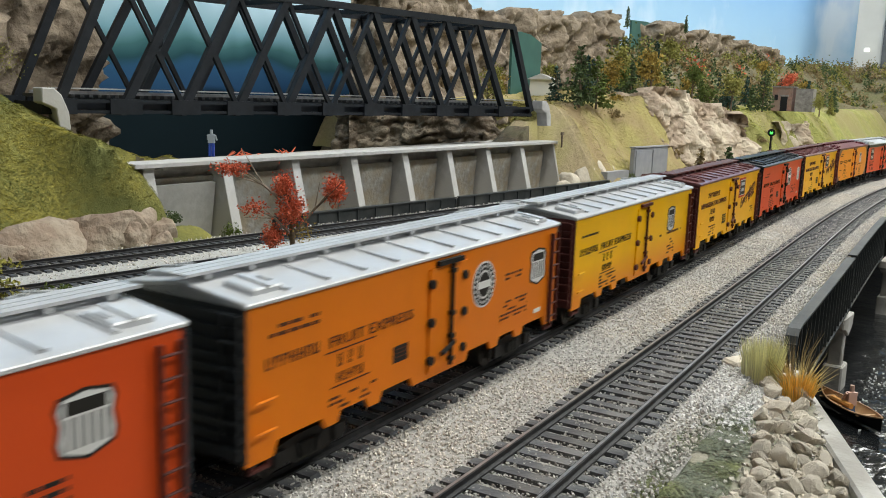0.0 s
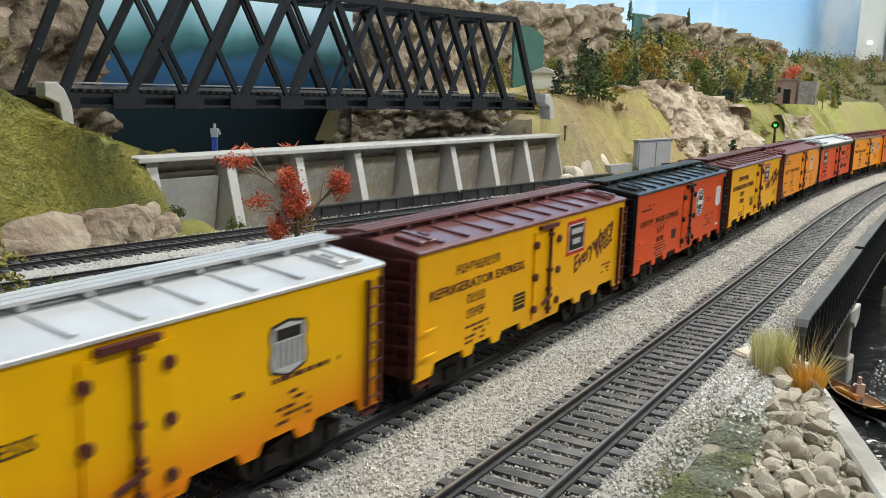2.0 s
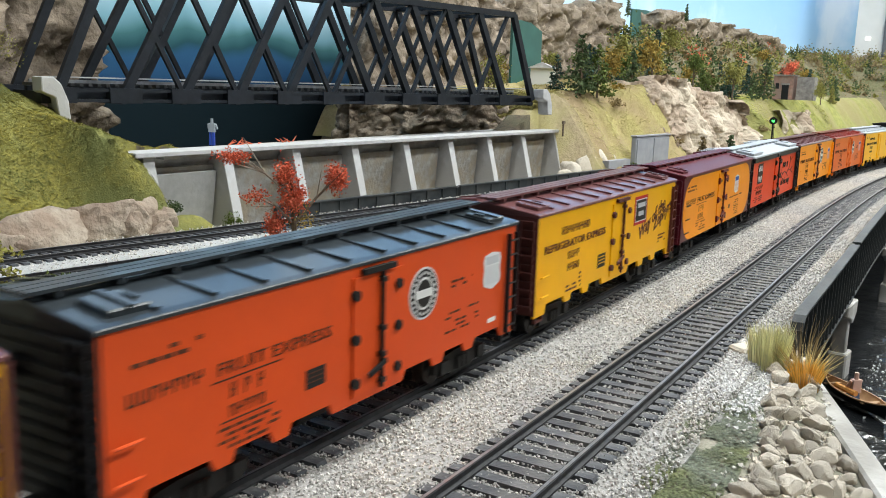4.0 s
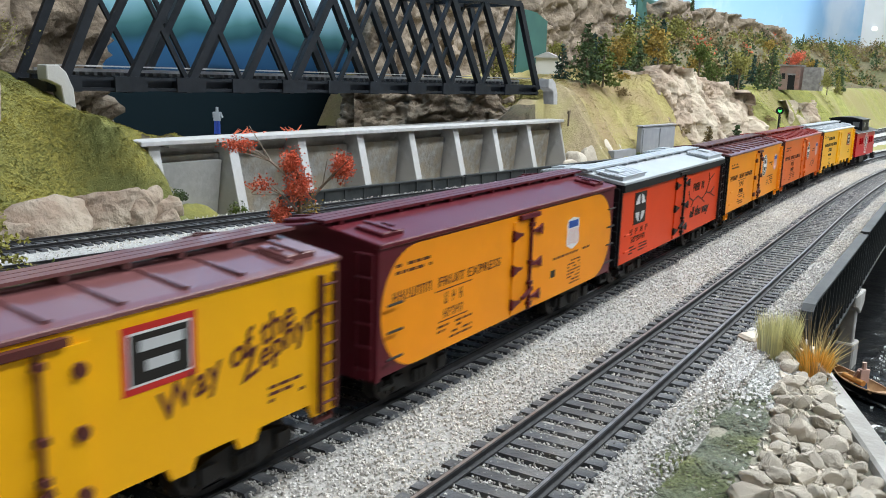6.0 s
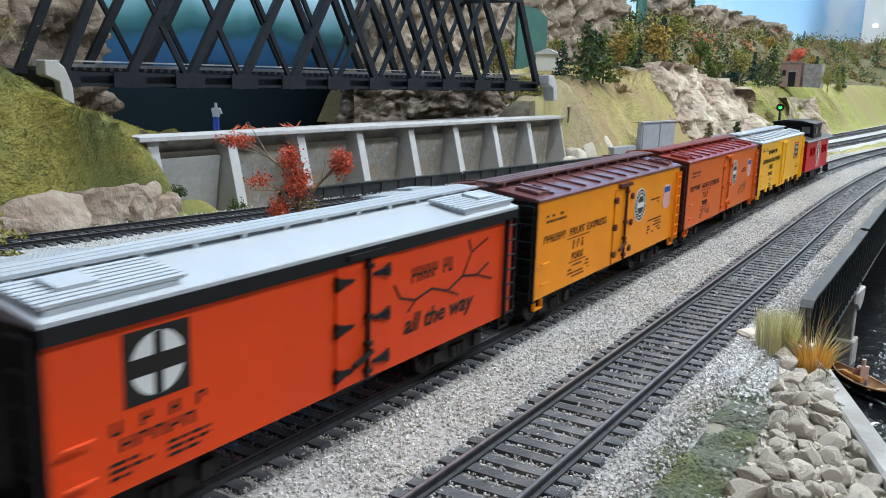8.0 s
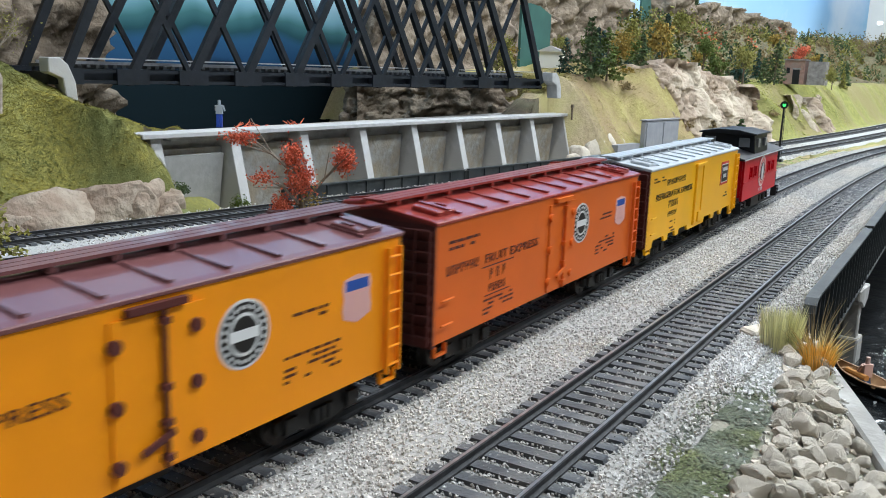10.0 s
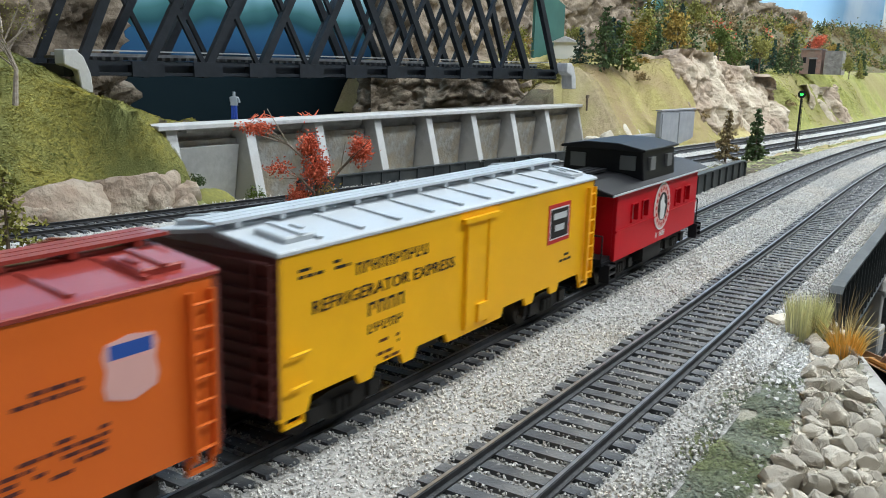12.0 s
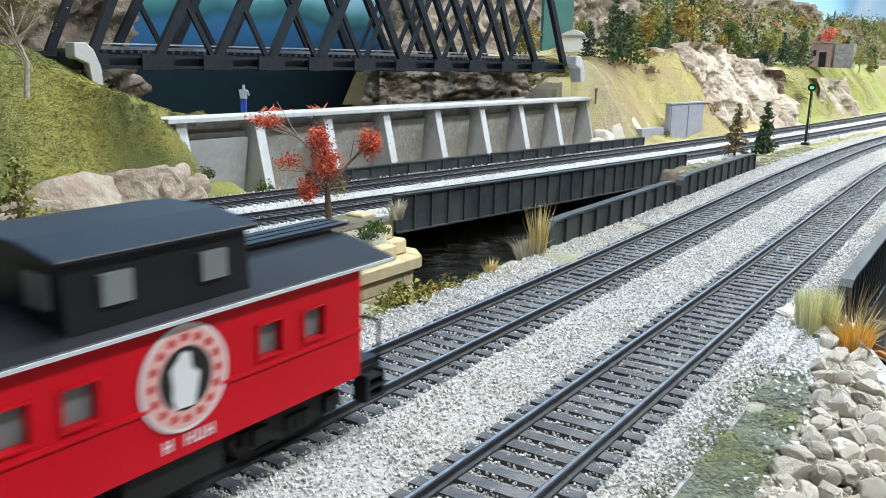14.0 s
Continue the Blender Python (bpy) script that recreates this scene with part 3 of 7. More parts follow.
# ---- retaining wall ----
def build_retaining_wall():
    root = thing("retaining_wall", pose(0, 0, 0), "grey concrete retaining wall with sloping buttresses and coping", "retaining wall", kind="structure")

    def at_x(x, off, z):
        return (x - 0.05 * off, wall_y(x) + off, z)
    x0, x1 = 0.374, 0.948
    part("panel_wall", Geo().beam(at_x(x0, 0.018, -0.008), at_x(x1, 0.018, -0.008), 0.006, 0.07), CONCRETE_PANEL, root)
    part("coping", Geo().beam(at_x(x0, 0.006, 0.0270), at_x(x1, 0.006, 0.0270), 0.020, 0.0032), CONCRETE, root, bevel=0.0004)
    part("ledge", Geo().beam(at_x(x0, 0.0145, 0.0225), at_x(x1, 0.0145, 0.0225), 0.003, 0.006), CONCRETE_PANEL, root)
    cols = [0.386, 0.451, 0.5195, 0.588, 0.658, 0.728, 0.798, 0.868, 0.943]
    for x in cols:
        a = at_x(x, 0, 0)
        g = Geo().profile([(-0.0005, 0.0256), (0.018, 0.0256), (0.018, -0.035), (-0.016, -0.035)], -0.0042, 0.0042)
        ob = part("buttress", g, CONCRETE, root, bevel=0.0003)
        ob.matrix_basis = pose(a[0], a[1] + 0.001, 0, 0, 0, -2.9)
    pane = Geo().box((0, 0, 0), (0.0612, 0.003, 0.047)).mesh("infill_panel", STREAKED)
    for a, b in zip(cols[:-1], cols[1:]):
        q = at_x((a + b) / 2, 0.0128, -0.0065)
        ob = new("infill_panel", pane)
        ob.parent = root
        ob.matrix_basis = pose(*q, 5, 0, -2.9)
    end = part("end_panel", Geo().box((0, 0, 0), (0.0615, 0.003, 0.046)), CONCRETE, root)
    end.matrix_basis = pose(*at_x(0.4155, 0.0095, -0.0100), 8, 0, -2.9)


build_retaining_wall()


# ---- truss bridge ----
def build_truss():
    A, B = Vector((0.378, 0.404, 0)), Vector((0.893, 0.306, 0))
    ang = math.degrees(math.atan2(B.y - A.y, B.x - A.x))
    L = (B - A).length
    root = thing("truss_bridge", pose(A.x, A.y, 0, 0, 0, ang), "black steel through-truss railway bridge with crossed diagonals", "bridge")
    n = 11
    p = L / n
    z0, z1, wide = 0.0615, 0.149, 0.068
    for y in (0.0, wide):
        part("bottom_chord", Geo().box((L / 2, y, z0 - 0.0036), (L, 0.0050, 0.0022)), TRUSS, root)
        part("bottom_chord", Geo().box((L / 2, y, z0 + 0.0036), (L, 0.0050, 0.0022)), TRUSS, root)
        part("top_chord", Geo().box((L / 2, y, z1), (L - 2 * p * 0.8, 0.006, 0.0055)), TRUSS, root)
        for i in range(n):
            a, b = i * p, (i + 1) * p
            if i < n / 2 - 0.6:
                heavy, light = (a, b), (b, a)
            else:
                heavy, light = (b, a), (a, b)
            part("diagonal", Geo().beam((heavy[0], y, z0), (heavy[1] if 0 < i < n - 1 else heavy[1] - (0.2 * p if i == 0 else -0.2 * p), y, z1), 0.0062, 0.005, (0, 1, 0)), TRUSS, root)
            if 0 < i < n - 1:
                part("counter_diagonal", Geo().beam((light[0], y, z0), (light[1], y, z1), 0.0034, 0.003, (0, 1, 0)), TRUSS, root)
            part("gusset_plate", Geo().box((a, y - 0.0005, z0), (0.024, 0.0068, 0.0105)), TRUSS, root)
    part("floor_web", Geo().box((L / 2, 0.006, z0 - 0.001), (L, 0.0015, 0.007)), TRUSS, root)
    for i in range(n + 1):
        part("floor_beam", Geo().box((i * p, wide / 2, z0 - 0.002), (0.004, wide, 0.008)), TRUSS, root)
        if 0 < i < n:
            part("top_strut", Geo().box((i * p, wide / 2, z1 - 0.001), (0.0035, wide, 0.004)), TRUSS, root)
            if i < n - 1:
                part("top_lateral", Geo().beam((i * p, 0, z1), ((i + 1) * p, wide, z1), 0.0022, 0.002), TRUSS, root)
    for y in (wide / 2 - 0.014, wide / 2 + 0.014):
        part("stringer", Geo().box((L / 2, y, z0 + 0.002), (L, 0.003, 0.006)), TRUSS, root)
    me = Geo().box((0, 0, 0), (0.0027, 0.032, 0.002)).mesh("bridge_tie", TIE)
    for k in range(int(L / 0.0065)):
        ob = new("bridge_tie", me)
        ob.parent = root
        ob.matrix_basis = pose(k * 0.0065, wide / 2, z0 + 0.0065)
    for y in (wide / 2 - GAUGE / 2, wide / 2 + GAUGE / 2):
        part("rail", Geo().box((L / 2, y, z0 + 0.0087), (L, 0.0011, 0.0021)), RAILHEAD, root)
    # walkway along the near side, pale edge
    part("walkway", Geo().box((L / 2, 0.010, z0 + 0.0118), (L, 0.004, 0.0009)), CONCRETE, root, "grey plank walkway")
    for x, sx in ((-0.004, -1), (L + 0.004, 1)):
        prof = [(-0.005 * sx, 0.0735), (0.003 * sx, 0.0735), (0.008 * sx, 0.069), (0.0125 * sx, 0.058), (0.0135 * sx, 0.046), (0.006 * sx, 0.046), (0.004 * sx, 0.060), (-0.005 * sx, 0.064)]
        m = Matrix.Translation((A.x, A.y, 0)) @ Matrix.Rotation(math.radians(ang), 4, "Z") @ Matrix.Translation((x + 0.006 * sx, 0, 0))
        g = Geo().prism([(-q[0], q[1]) for q in prof] if sx < 0 else prof, -0.012, 0.002)
        g.v = [tuple(m @ Vector(v)) for v in g.v]
        tagged(part("bridge_abutment", g, CONCRETE, bevel=0.0006), "pale concrete bridge abutment at the truss end", "abutment", kind="structure")


build_truss()



# ---- rocks ----
def stone_mesh(name, seed, material, subdiv=2, cuts=7, squash=(1, 1, 0.75), rough=0.16):
    """An angular stone of radius about 1: a ball cut by random planes."""
    rng = random.Random(seed)
    bm = bmesh.new()
    bmesh.ops.create_icosphere(bm, subdivisions=subdiv, radius=1.0)
    planes = []
    for _ in range(cuts):
        n = Vector((rng.gauss(0, 1), rng.gauss(0, 1), rng.gauss(0, 1))).normalized()
        planes.append((n, rng.uniform(0.48, 0.78)))
    off = Vector((seed * 3.1, seed * 1.7, 0))
    for v in bm.verts:
        p = v.co * (1 + rough * noise.fractal(v.co * 1.6 + off, 1.0, 2.0, 3))
        for n, d in planes:
            k = p.dot(n) - d
            if k > 0:
                p = p - n * k * 0.92
        p += v.normal * 0.055 * noise.noise(p * 5 + off)
        v.co = Vector((p.x * squash[0], p.y * squash[1], p.z * squash[2]))
    me = bpy.data.meshes.new(name)
    bm.to_mesh(me)
    bm.free()
    me.materials.append(material)
    me.polygons.foreach_set("use_smooth", [False] * len(me.polygons))
    return me


def boulder(x, y, z, rx, ry, rz, seed, label, material=None, turn=0.0, subdiv=4):
    me = stone_mesh("boulder", seed, material or ROCK, subdiv, 10, (rx, ry, rz), 0.34)
    me.polygons.foreach_set("use_smooth", [True] * len(me.polygons))
    ob = part("boulder", me, ROCK)
    ob.matrix_world = pose(x, y, z, 0, 0, turn)
    return tagged(ob, label, "rock", "boulders beside the tracks")


for x, y, z, rx, ry, rz, sd in ((0.262, 0.318, -0.021, 0.040, 0.018, 0.017, 1), (0.303, 0.318, -0.021, 0.040, 0.017, 0.021, 2), (0.345, 0.320, -0.018, 0.034, 0.016, 0.023, 3), (0.366, 0.316, -0.018, 0.019, 0.013, 0.022, 4), (0.384, 0.314, -0.017, 0.016, 0.011, 0.019, 5), (0.377, 0.305, -0.022, 0.015, 0.010, 0.012, 6), (0.222, 0.316, -0.021, 0.026, 0.014, 0.020, 8)):
    boulder(x, y, z, rx, ry, rz, sd, "smooth tan boulder at the foot of the grassy hill", turn=-9 + 5 * (sd % 3))
for x, y, z, r, sd in ((0.945, 0.262, -0.012, 0.018, 11), (0.972, 0.252, -0.008, 0.018, 12), (0.920, 0.266, -0.016, 0.015, 13), (1.000, 0.250, -0.010, 0.016, 14), (0.985, 0.242, -0.018, 0.010, 15), (0.90, 0.265, -0.020, 0.012, 16)):
    boulder(x, y, z, r, r * 0.9, r * 0.9, sd, "pale tan boulder beside the rear track", PALE_ROCK, subdiv=3)


def rock_wall(name, pts, z0, top, material, label, seed, step_len=0.006, dz=0.006, rough=0.02, block=(22.0, 30.0), back=0.05, lean=0.01, mix=(0.30, 0.34, 0.42, 0.22), smooth=True, jag=1.0):
    """A cliff: a strip along pts, broken into blocks, ledges and cracks."""
    line = []
    for (xa, ya), (xb, yb) in zip(pts[:-1], pts[1:]):
        n = max(2, int(math.hypot(xb - xa, yb - ya) / step_len))
        for i in range(n):
            line.append((xa + (xb - xa) * i / n, ya + (yb - ya) * i / n, xb - xa, yb - ya))
    line.append((*pts[-1], *line[-1][2:]))
    vs, tris = [], []
    rows = int((0.3 - z0) / dz)
    for i, (x, y, dx, dy) in enumerate(line):
        d = math.hypot(dx, dy)
        nx, ny = dy / d, -dx / d
        u = i * step_len
        zt = top(x, i / len(line))
        zt += 0.010 * jag * noise.cell(Vector((u * block[0], seed, 0.5))) + 0.008 * jag * noise.fractal(Vector((u * 25, seed, 3)), 1.0, 2.0, 3)
        h = zt - z0
        for k in range(rows + 4):
            f = k / rows
            if k <= rows:
                z = z0 + h * f
                q = Vector((u * block[0] * 1.6 + 0.25 * noise.noise(Vector((u * 30, z * 30, seed))), z * block[1] * 1.5, seed * 3.7))
                far, near_pts = noise.voronoi(q)
                crack = min(1.0, (far[1] - far[0]) * 3.0)
                a = noise.cell(near_pts[0] * 7.3)
                g = noise.fractal(Vector((u * 75, z * 45, seed)), 1.0, 2.0, 5)
                ledge = noise.cell(Vector((u * block[0] * 0.9 + 0.5 * g, z * 52 + 0.4 * g, seed)))
                o = rough * (mix[0] * crack + mix[1] * a + mix[2] * g + mix[3] * ledge) - lean * f
                px_, py_, pz = x + nx * o, y + ny * o, z + 0.002 * g
            else:
                o = -lean - back * (k - rows) / 3
                g = noise.fractal(Vector((u * 30, k * 0.7, seed)), 1.0, 2.0, 3)
                px_, py_, pz = x + nx * o, y + ny * o, zt + 0.004 * g - 0.4 * back * ((k - rows) / 3) ** 2
            vs.append((px_, py_, pz))
    w = rows + 4
    for i in range(len(line) - 1):
        for k in range(w - 1):
            a, b, c, d = i * w + k, (i + 1) * w + k, (i + 1) * w + k + 1, i * w + k + 1
            tris += [(a, b, c), (a, c, d)]
    return tagged(part(name, tri_mesh(name, vs, tris, material, smooth), material), label, "cliff", kind="structure")


rock_wall("cliff_west", [(0.27, 0.47), (0.36, 0.475), (0.43, 0.485), (0.475, 0.49), (0.50, 0.53)], 0.0, lambda x, f: 0.22, CLIFF, "brown cut-rock cliff behind the truss bridge", 3, rough=0.026, block=(24.0, 13.0))
rock_wall("cliff_centre", [(0.86, 0.53), (0.885, 0.50), (1.0, 0.505), (1.2, 0.51), (1.45, 0.52), (1.72, 0.52), (1.74, 0.56)], 0.0, lambda x, f: 0.222 - 0.022 * step(1.08, 1.12, x) + 0.034 * step(1.1, 1.72, x), CLIFF, "brown blocky cliff behind the wooded plateau", 8, 0.005, 0.005, 0.032, (20.0, 8.0))
rock_wall("cliff_east", [(1.98, 0.58), (2.0, 0.53), (2.3, 0.52), (2.6, 0.50), (2.95, 0.45)], 0.05, lambda x, f: 0.252 - 0.02 * step(2.5, 2.9, x), CLIFF, "brown blocky cliff on the far ridge", 13, 0.007, 0.006, 0.034, (15.0, 7.0))
rock_wall("rock_gorge", [(0.865, 0.56), (0.88, 0.50), (0.895, 0.45), (0.915, 0.40), (0.935, 0.37), (0.96, 0.345)], -0.03, lambda x, f: 0.056, CLIFF, "brown rocks under the end of the truss bridge", 17, 0.005, 0.006, 0.022, (30.0, 36.0))
rock_wall("rock_face", [(1.12, 0.285), (1.15, 0.242), (1.19, 0.222), (1.25, 0.207), (1.33, 0.194), (1.40, 0.182), (1.45, 0.176), (1.475, 0.20)], -0.02, lambda x, f: 0.092 - 0.030 * step(1.22, 1.46, x), FACE_ROCK, "tan rock face beside the rear track", 21, 0.003, 0.003, 0.024, (15.0, 12.0), 0.07, 0.045, (0.38, 0.40, 0.32, 0.08), True, 0.5)
rock_wall("rock_far", [(1.66, 0.175), (1.72, 0.155), (1.80, 0.142), (1.86, 0.150)], -0.02, lambda x, f: 0.045, FACE_ROCK, "tan rock cutting in the far lime hills", 25, 0.004, 0.004, 0.016, (20.0, 16.0), 0.05, 0.035, (0.40, 0.42, 0.26, 0.06), True, 0.35)


def ridge_z(x, y):
    crest = 0.5 if x < 2 else 0.5 - 0.13 * (x - 2)
    z = 0.055 + 0.125 * step(crest - 0.22, crest + 0.02, y) * step(1.35, 1.7, x)
    z = -0.06 + (z + 0.06) * step(back_y(x) + BACK_PAIR + 0.045, back_y(x) + BACK_PAIR + 0.12, y)
    z = max(z, -0.03 + 0.225 * step(2.75, 3.35, x))
    return z + 0.012 * fbm(x * 9, y * 9) + 0.006 * fbm(x * 30, y * 30)


WOODED = mat("wooded_ground", (0.20, 0.165, 0.095), (0.12, 0.105, 0.06), 60, 0.95, 0.9, 150, blotch=(0.12, 0.12, 0.05), blotch_scale=12)
tagged(part("ridge", sheet("ridge", ridge_z, np.arange(1.35, 3.75, 0.02), np.arange(-0.9, 0.60, 0.015), WOODED), WOODED), "brown wooded ridge on the horizon", "hill", kind="structure")


# ---- hills painted on boards before the sky ----
TEAL = mat("teal_painted_board", (0.035, 0.12, 0.10), (0.025, 0.09, 0.08), 30, 0.8, blotch=(0.03, 0.10, 0.085), blotch_scale=9)
for x0, x1, y, zz in ((1.93, 2.30, 0.575, 0.253), (1.145, 1.24, 0.462, 0.168)):
    g = Geo().prism([(x0, 0.02), (x1, 0.02), (x1, zz - 0.012), (x0 + 0.6 * (x1 - x0), zz - 0.002), (x0 + 0.25 * (x1 - x0), zz), (x0, zz - 0.004)], y, y + 0.004)
    tagged(part("backdrop_hill", g, TEAL), "teal-green painted hill board before the sky", "backdrop", kind="structure")


# ---- trees ----
def leaf_mat(name, a, b):
    return mat(name, a, b, 80, 0.9, spec=0.1, island=0.24)


PINE = leaf_mat("pine_foliage", (0.105, 0.145, 0.065), (0.065, 0.095, 0.045))
PINE_BLUE = leaf_mat("blue_pine_foliage", (0.06, 0.105, 0.085), (0.035, 0.065, 0.055))
OLIVE = leaf_mat("olive_foliage", (0.33, 0.31, 0.09), (0.20, 0.195, 0.06))
GREEN = leaf_mat("green_foliage", (0.15, 0.19, 0.055), (0.085, 0.12, 0.035))
GOLD = leaf_mat("gold_foliage", (0.42, 0.29, 0.075), (0.26, 0.19, 0.05))
RUST = leaf_mat("rust_red_foliage", (0.76, 0.20, 0.115), (0.55, 0.12, 0.07))
BROWN_LEAF = leaf_mat("brown_foliage", (0.33, 0.255, 0.14), (0.22, 0.165, 0.085))


def conifer(x, y, z, h, foliage, seed, label, spread=0.30, leaves=700, leaf=None, ragged=0.35):
    rng = np.random.default_rng(seed)
    tree = thing("conifer", pose(x, y, z - 0.001, 0, 0, seed * 40 % 360), label, "tree", "trees")
    part("trunk", Geo().tube((0, 0, 0), (0, 0, h * 0.97), h * 0.022, h * 0.004, 7), BARK, tree)
    limbs, cs = Geo(), []
    tiers = 12
    for k in range(tiers):
        f = k / (tiers - 1)
        zz = h * (0.14 + 0.82 * f)
        r = h * spread * (1 - f) ** 0.8 + h * 0.02
        for j in range(6):
            a = rng.uniform(0, 2 * math.pi)
            rr = r * rng.uniform(1 - ragged, 1 + ragged * 0.4)
            tip = (rr * math.cos(a), rr * math.sin(a), zz - rr * 0.25)
            limbs.tube((0, 0, zz), tip, h * 0.006, h * 0.002, 4)
            n = max(3, int(leaves * (1 - f * 0.8) / (tiers * 4)))
            for t in rng.uniform(0.2, 1.05, n):
                cs.append((tip[0] * t + rng.normal(0, h * 0.016), tip[1] * t + rng.normal(0, h * 0.016), zz + (tip[2] - zz) * t + rng.normal(0, h * 0.013)))
    tagged(part("branchwork", limbs, BARK, tree), kind="stuff")
    part("crown", bits("crown", cs, rng.uniform(0.7, 1.3, len(cs)) * (leaf or h * 0.052), foliage, seed, "leaf"), foliage, tree)
    return tree


def broadleaf(x, y, z, h, foliage, seed, label, wide=0.33, leaves=800, leaf=None, bark=None):
    rng = np.random.default_rng(seed)
    tree = thing("tree", pose(x, y, z - 0.001), label, "tree", "trees")
    part("trunk", Geo().tube((0, 0, 0), (0, 0, h * 0.5), h * 0.03, h * 0.016, 7), bark or BARK, tree)
    cs = []
    for k in range(9):
        a, e = rng.uniform(0, 2 * math.pi), rng.uniform(0.45, 0.98)
        r = h * wide * rng.uniform(0.25, 1.0) * (1.15 - 0.6 * e)
        tip = np.array((r * math.cos(a), r * math.sin(a), h * e))
        part("limb", Geo().tube((0, 0, h * rng.uniform(0.25, 0.48)), tuple(tip), h * 0.012, h * 0.004, 5), bark or BARK, tree)
        n = leaves // 9
        cs += list(tip + rng.normal(size=(n, 3)) * np.array((0.10, 0.10, 0.075)) * h)
    part("crown", bits("crown", cs, rng.uniform(0.6, 1.3, len(cs)) * (leaf or h * 0.052), foliage, seed, "leaf"), foliage, tree)
    return tree


def bush(x, y, z, r, foliage, seed, label, n=260, tall=0.8):
    rng = np.random.default_rng(seed)
    d = rng.normal(size=(n, 3))
    d /= np.linalg.norm(d, axis=1)[:, None]
    d *= (rng.random(n) ** 0.35)[:, None] * r * (1 + 0.25 * np.sin(3 * d[:, :1] + 5 * d[:, 1:2]))
    d[:, 2] = np.abs(d[:, 2]) * tall
    ob = part("bush", bits("bush", d, rng.uniform(0.12, 0.26, n) * r, foliage, seed, "leaf"), foliage)
    ob.matrix_world = pose(x, y, z)
    return tagged(ob, label, "bush", "bushes")


def red_tree():
    rng = np.random.default_rng(9)
    base = Vector((0.348, 0.171, -0.0185))
    tree = thing("autumn_tree", pose(*base), "small autumn tree with rust-red leaf clumps and bare pale limbs", "tree")
    P = {"fork": (0.347, 0.172, 0.004), "top": (0.343, 0.174, 0.030), "right": (0.368, 0.161, 0.027), "far_left": (0.321, 0.188, 0.039), "left": (0.330, 0.182, 0.019), "low": (0.338, 0.177, 0.004), "mid": (0.346, 0.172, 0.018)}
    P = {k: Vector(v) - base for k, v in P.items()}
    part("trunk", Geo().tube((0, 0, 0), P["fork"], 0.0020, 0.0014, 9).tube(P["fork"], P["mid"], 0.0014, 0.0010, 8), BARK, tree)
    for k in ("top", "right", "far_left", "left", "low"):
        g = Geo()
        a = P["mid"] if k in ("top", "far_left") else P["fork"]
        q = (a + P[k]) / 2 + Vector((0.001, 0, 0.002))
        g.tube(a, q, 0.0009, 0.0007, 6).tube(q, P[k], 0.0007, 0.0003, 6)
        for _ in range(3):
            g.tube(q, P[k] + Vector(rng.normal(0, 0.004, 3)), 0.0004, 0.00015, 5)
        part("limb", g, PALE_BARK if k in ("far_left", "left") else BARK, tree)
    clumps = (("top", 0.0046, 0.0062, 650), ("mid", 0.0064, 0.0076, 1100), ("right", 0.0052, 0.0060, 1000), ("far_left", 0.0068, 0.0030, 420), ("left", 0.0066, 0.0040, 190), ("low", 0.0048, 0.0054, 560))
    for k, r, rz, n in clumps:
        cs = np.array(P[k]) + rng.normal(size=(n, 3)) * np.array((r, r, rz)) * 0.50
        part("leaf_clump", bits("leaf_clump", cs, rng.uniform(0.0008, 0.0016, n), RUST, n, "leaf"), RUST, tree)
    cs = np.array(P["fork"]) + np.array((0.005, -0.002, 0.002)) + rng.normal(size=(240, 3)) * 0.0036
    part("leaf_clump", bits("leaf_clump", cs, rng.uniform(0.0006, 0.0012, 240), GOLD, 5, "leaf"), GOLD, tree, "brownish gold leaf clump")


red_tree()
conifer(0.181, 0.172, -0.019, 0.054, OLIVE, 31, "ragged olive-brown conifer beside the rear tracks", 0.42, 1500, 0.0019, 0.5)
bush(0.224, 0.192, -0.0124, 0.009, GREEN, 33, "small bright green bush beside the rear track", 420)
bush(0.229, 0.037, -0.007, 0.0092, OLIVE, 34, "yellow-green bush on the ballast shoulder", 420)
for i, (x, y, r, f) in enumerate(((0.240, 0.036, 0.0045, GOLD), (0.250, 0.036, 0.0050, OLIVE), (0.258, 0.033, 0.0028, PINE_BLUE), (0.266, 0.034, 0.0034, OLIVE), (0.213, 0.036, 0.0034, OLIVE), (0.292, 0.036, 0.0026, GREEN), (0.205, 0.034, 0.003, BROWN_LEAF))):
    bush(x, y, -0.006, r * 1.3, f, 40 + i, "low scrub tuft on the ballast shoulder", 200)
for i, (x, y, r, f) in enumerate(((0.352, 0.150, 0.006, PINE), (0.366, 0.155, 0.007, GREEN), (0.338, 0.155, 0.005, OLIVE), (0.375, 0.163, 0.005, PINE), (0.322, 0.160, 0.004, OLIVE), (0.31, 0.163, 0.004, BROWN_LEAF))):
    bush(x, y, -0.019, r, f, 60 + i, "green scrub bush behind the stone abutment", 260)
conifer(0.90, 0.118, -0.019, 0.053, BROWN_LEAF, 71, "thin olive-brown conifer beside the girder bridge", 0.22, 900)
conifer(0.90, 0.090, -0.018, 0.055, PINE, 72, "dark green conifer beside the girder bridge", 0.24, 1100)
conifer(0.998, 0.294, 0.066, 0.074, PINE, 73, "green pine on the straw-yellow hill", 0.32, 800)
conifer(1.035, 0.287, 0.066, 0.064, GREEN, 74, "green pine on the straw-yellow hill", 0.36, 800)
conifer(1.12, 0.33, 0.07, 0.060, PINE_BLUE, 75, "blue-green pine on the plateau", 0.30, 700)
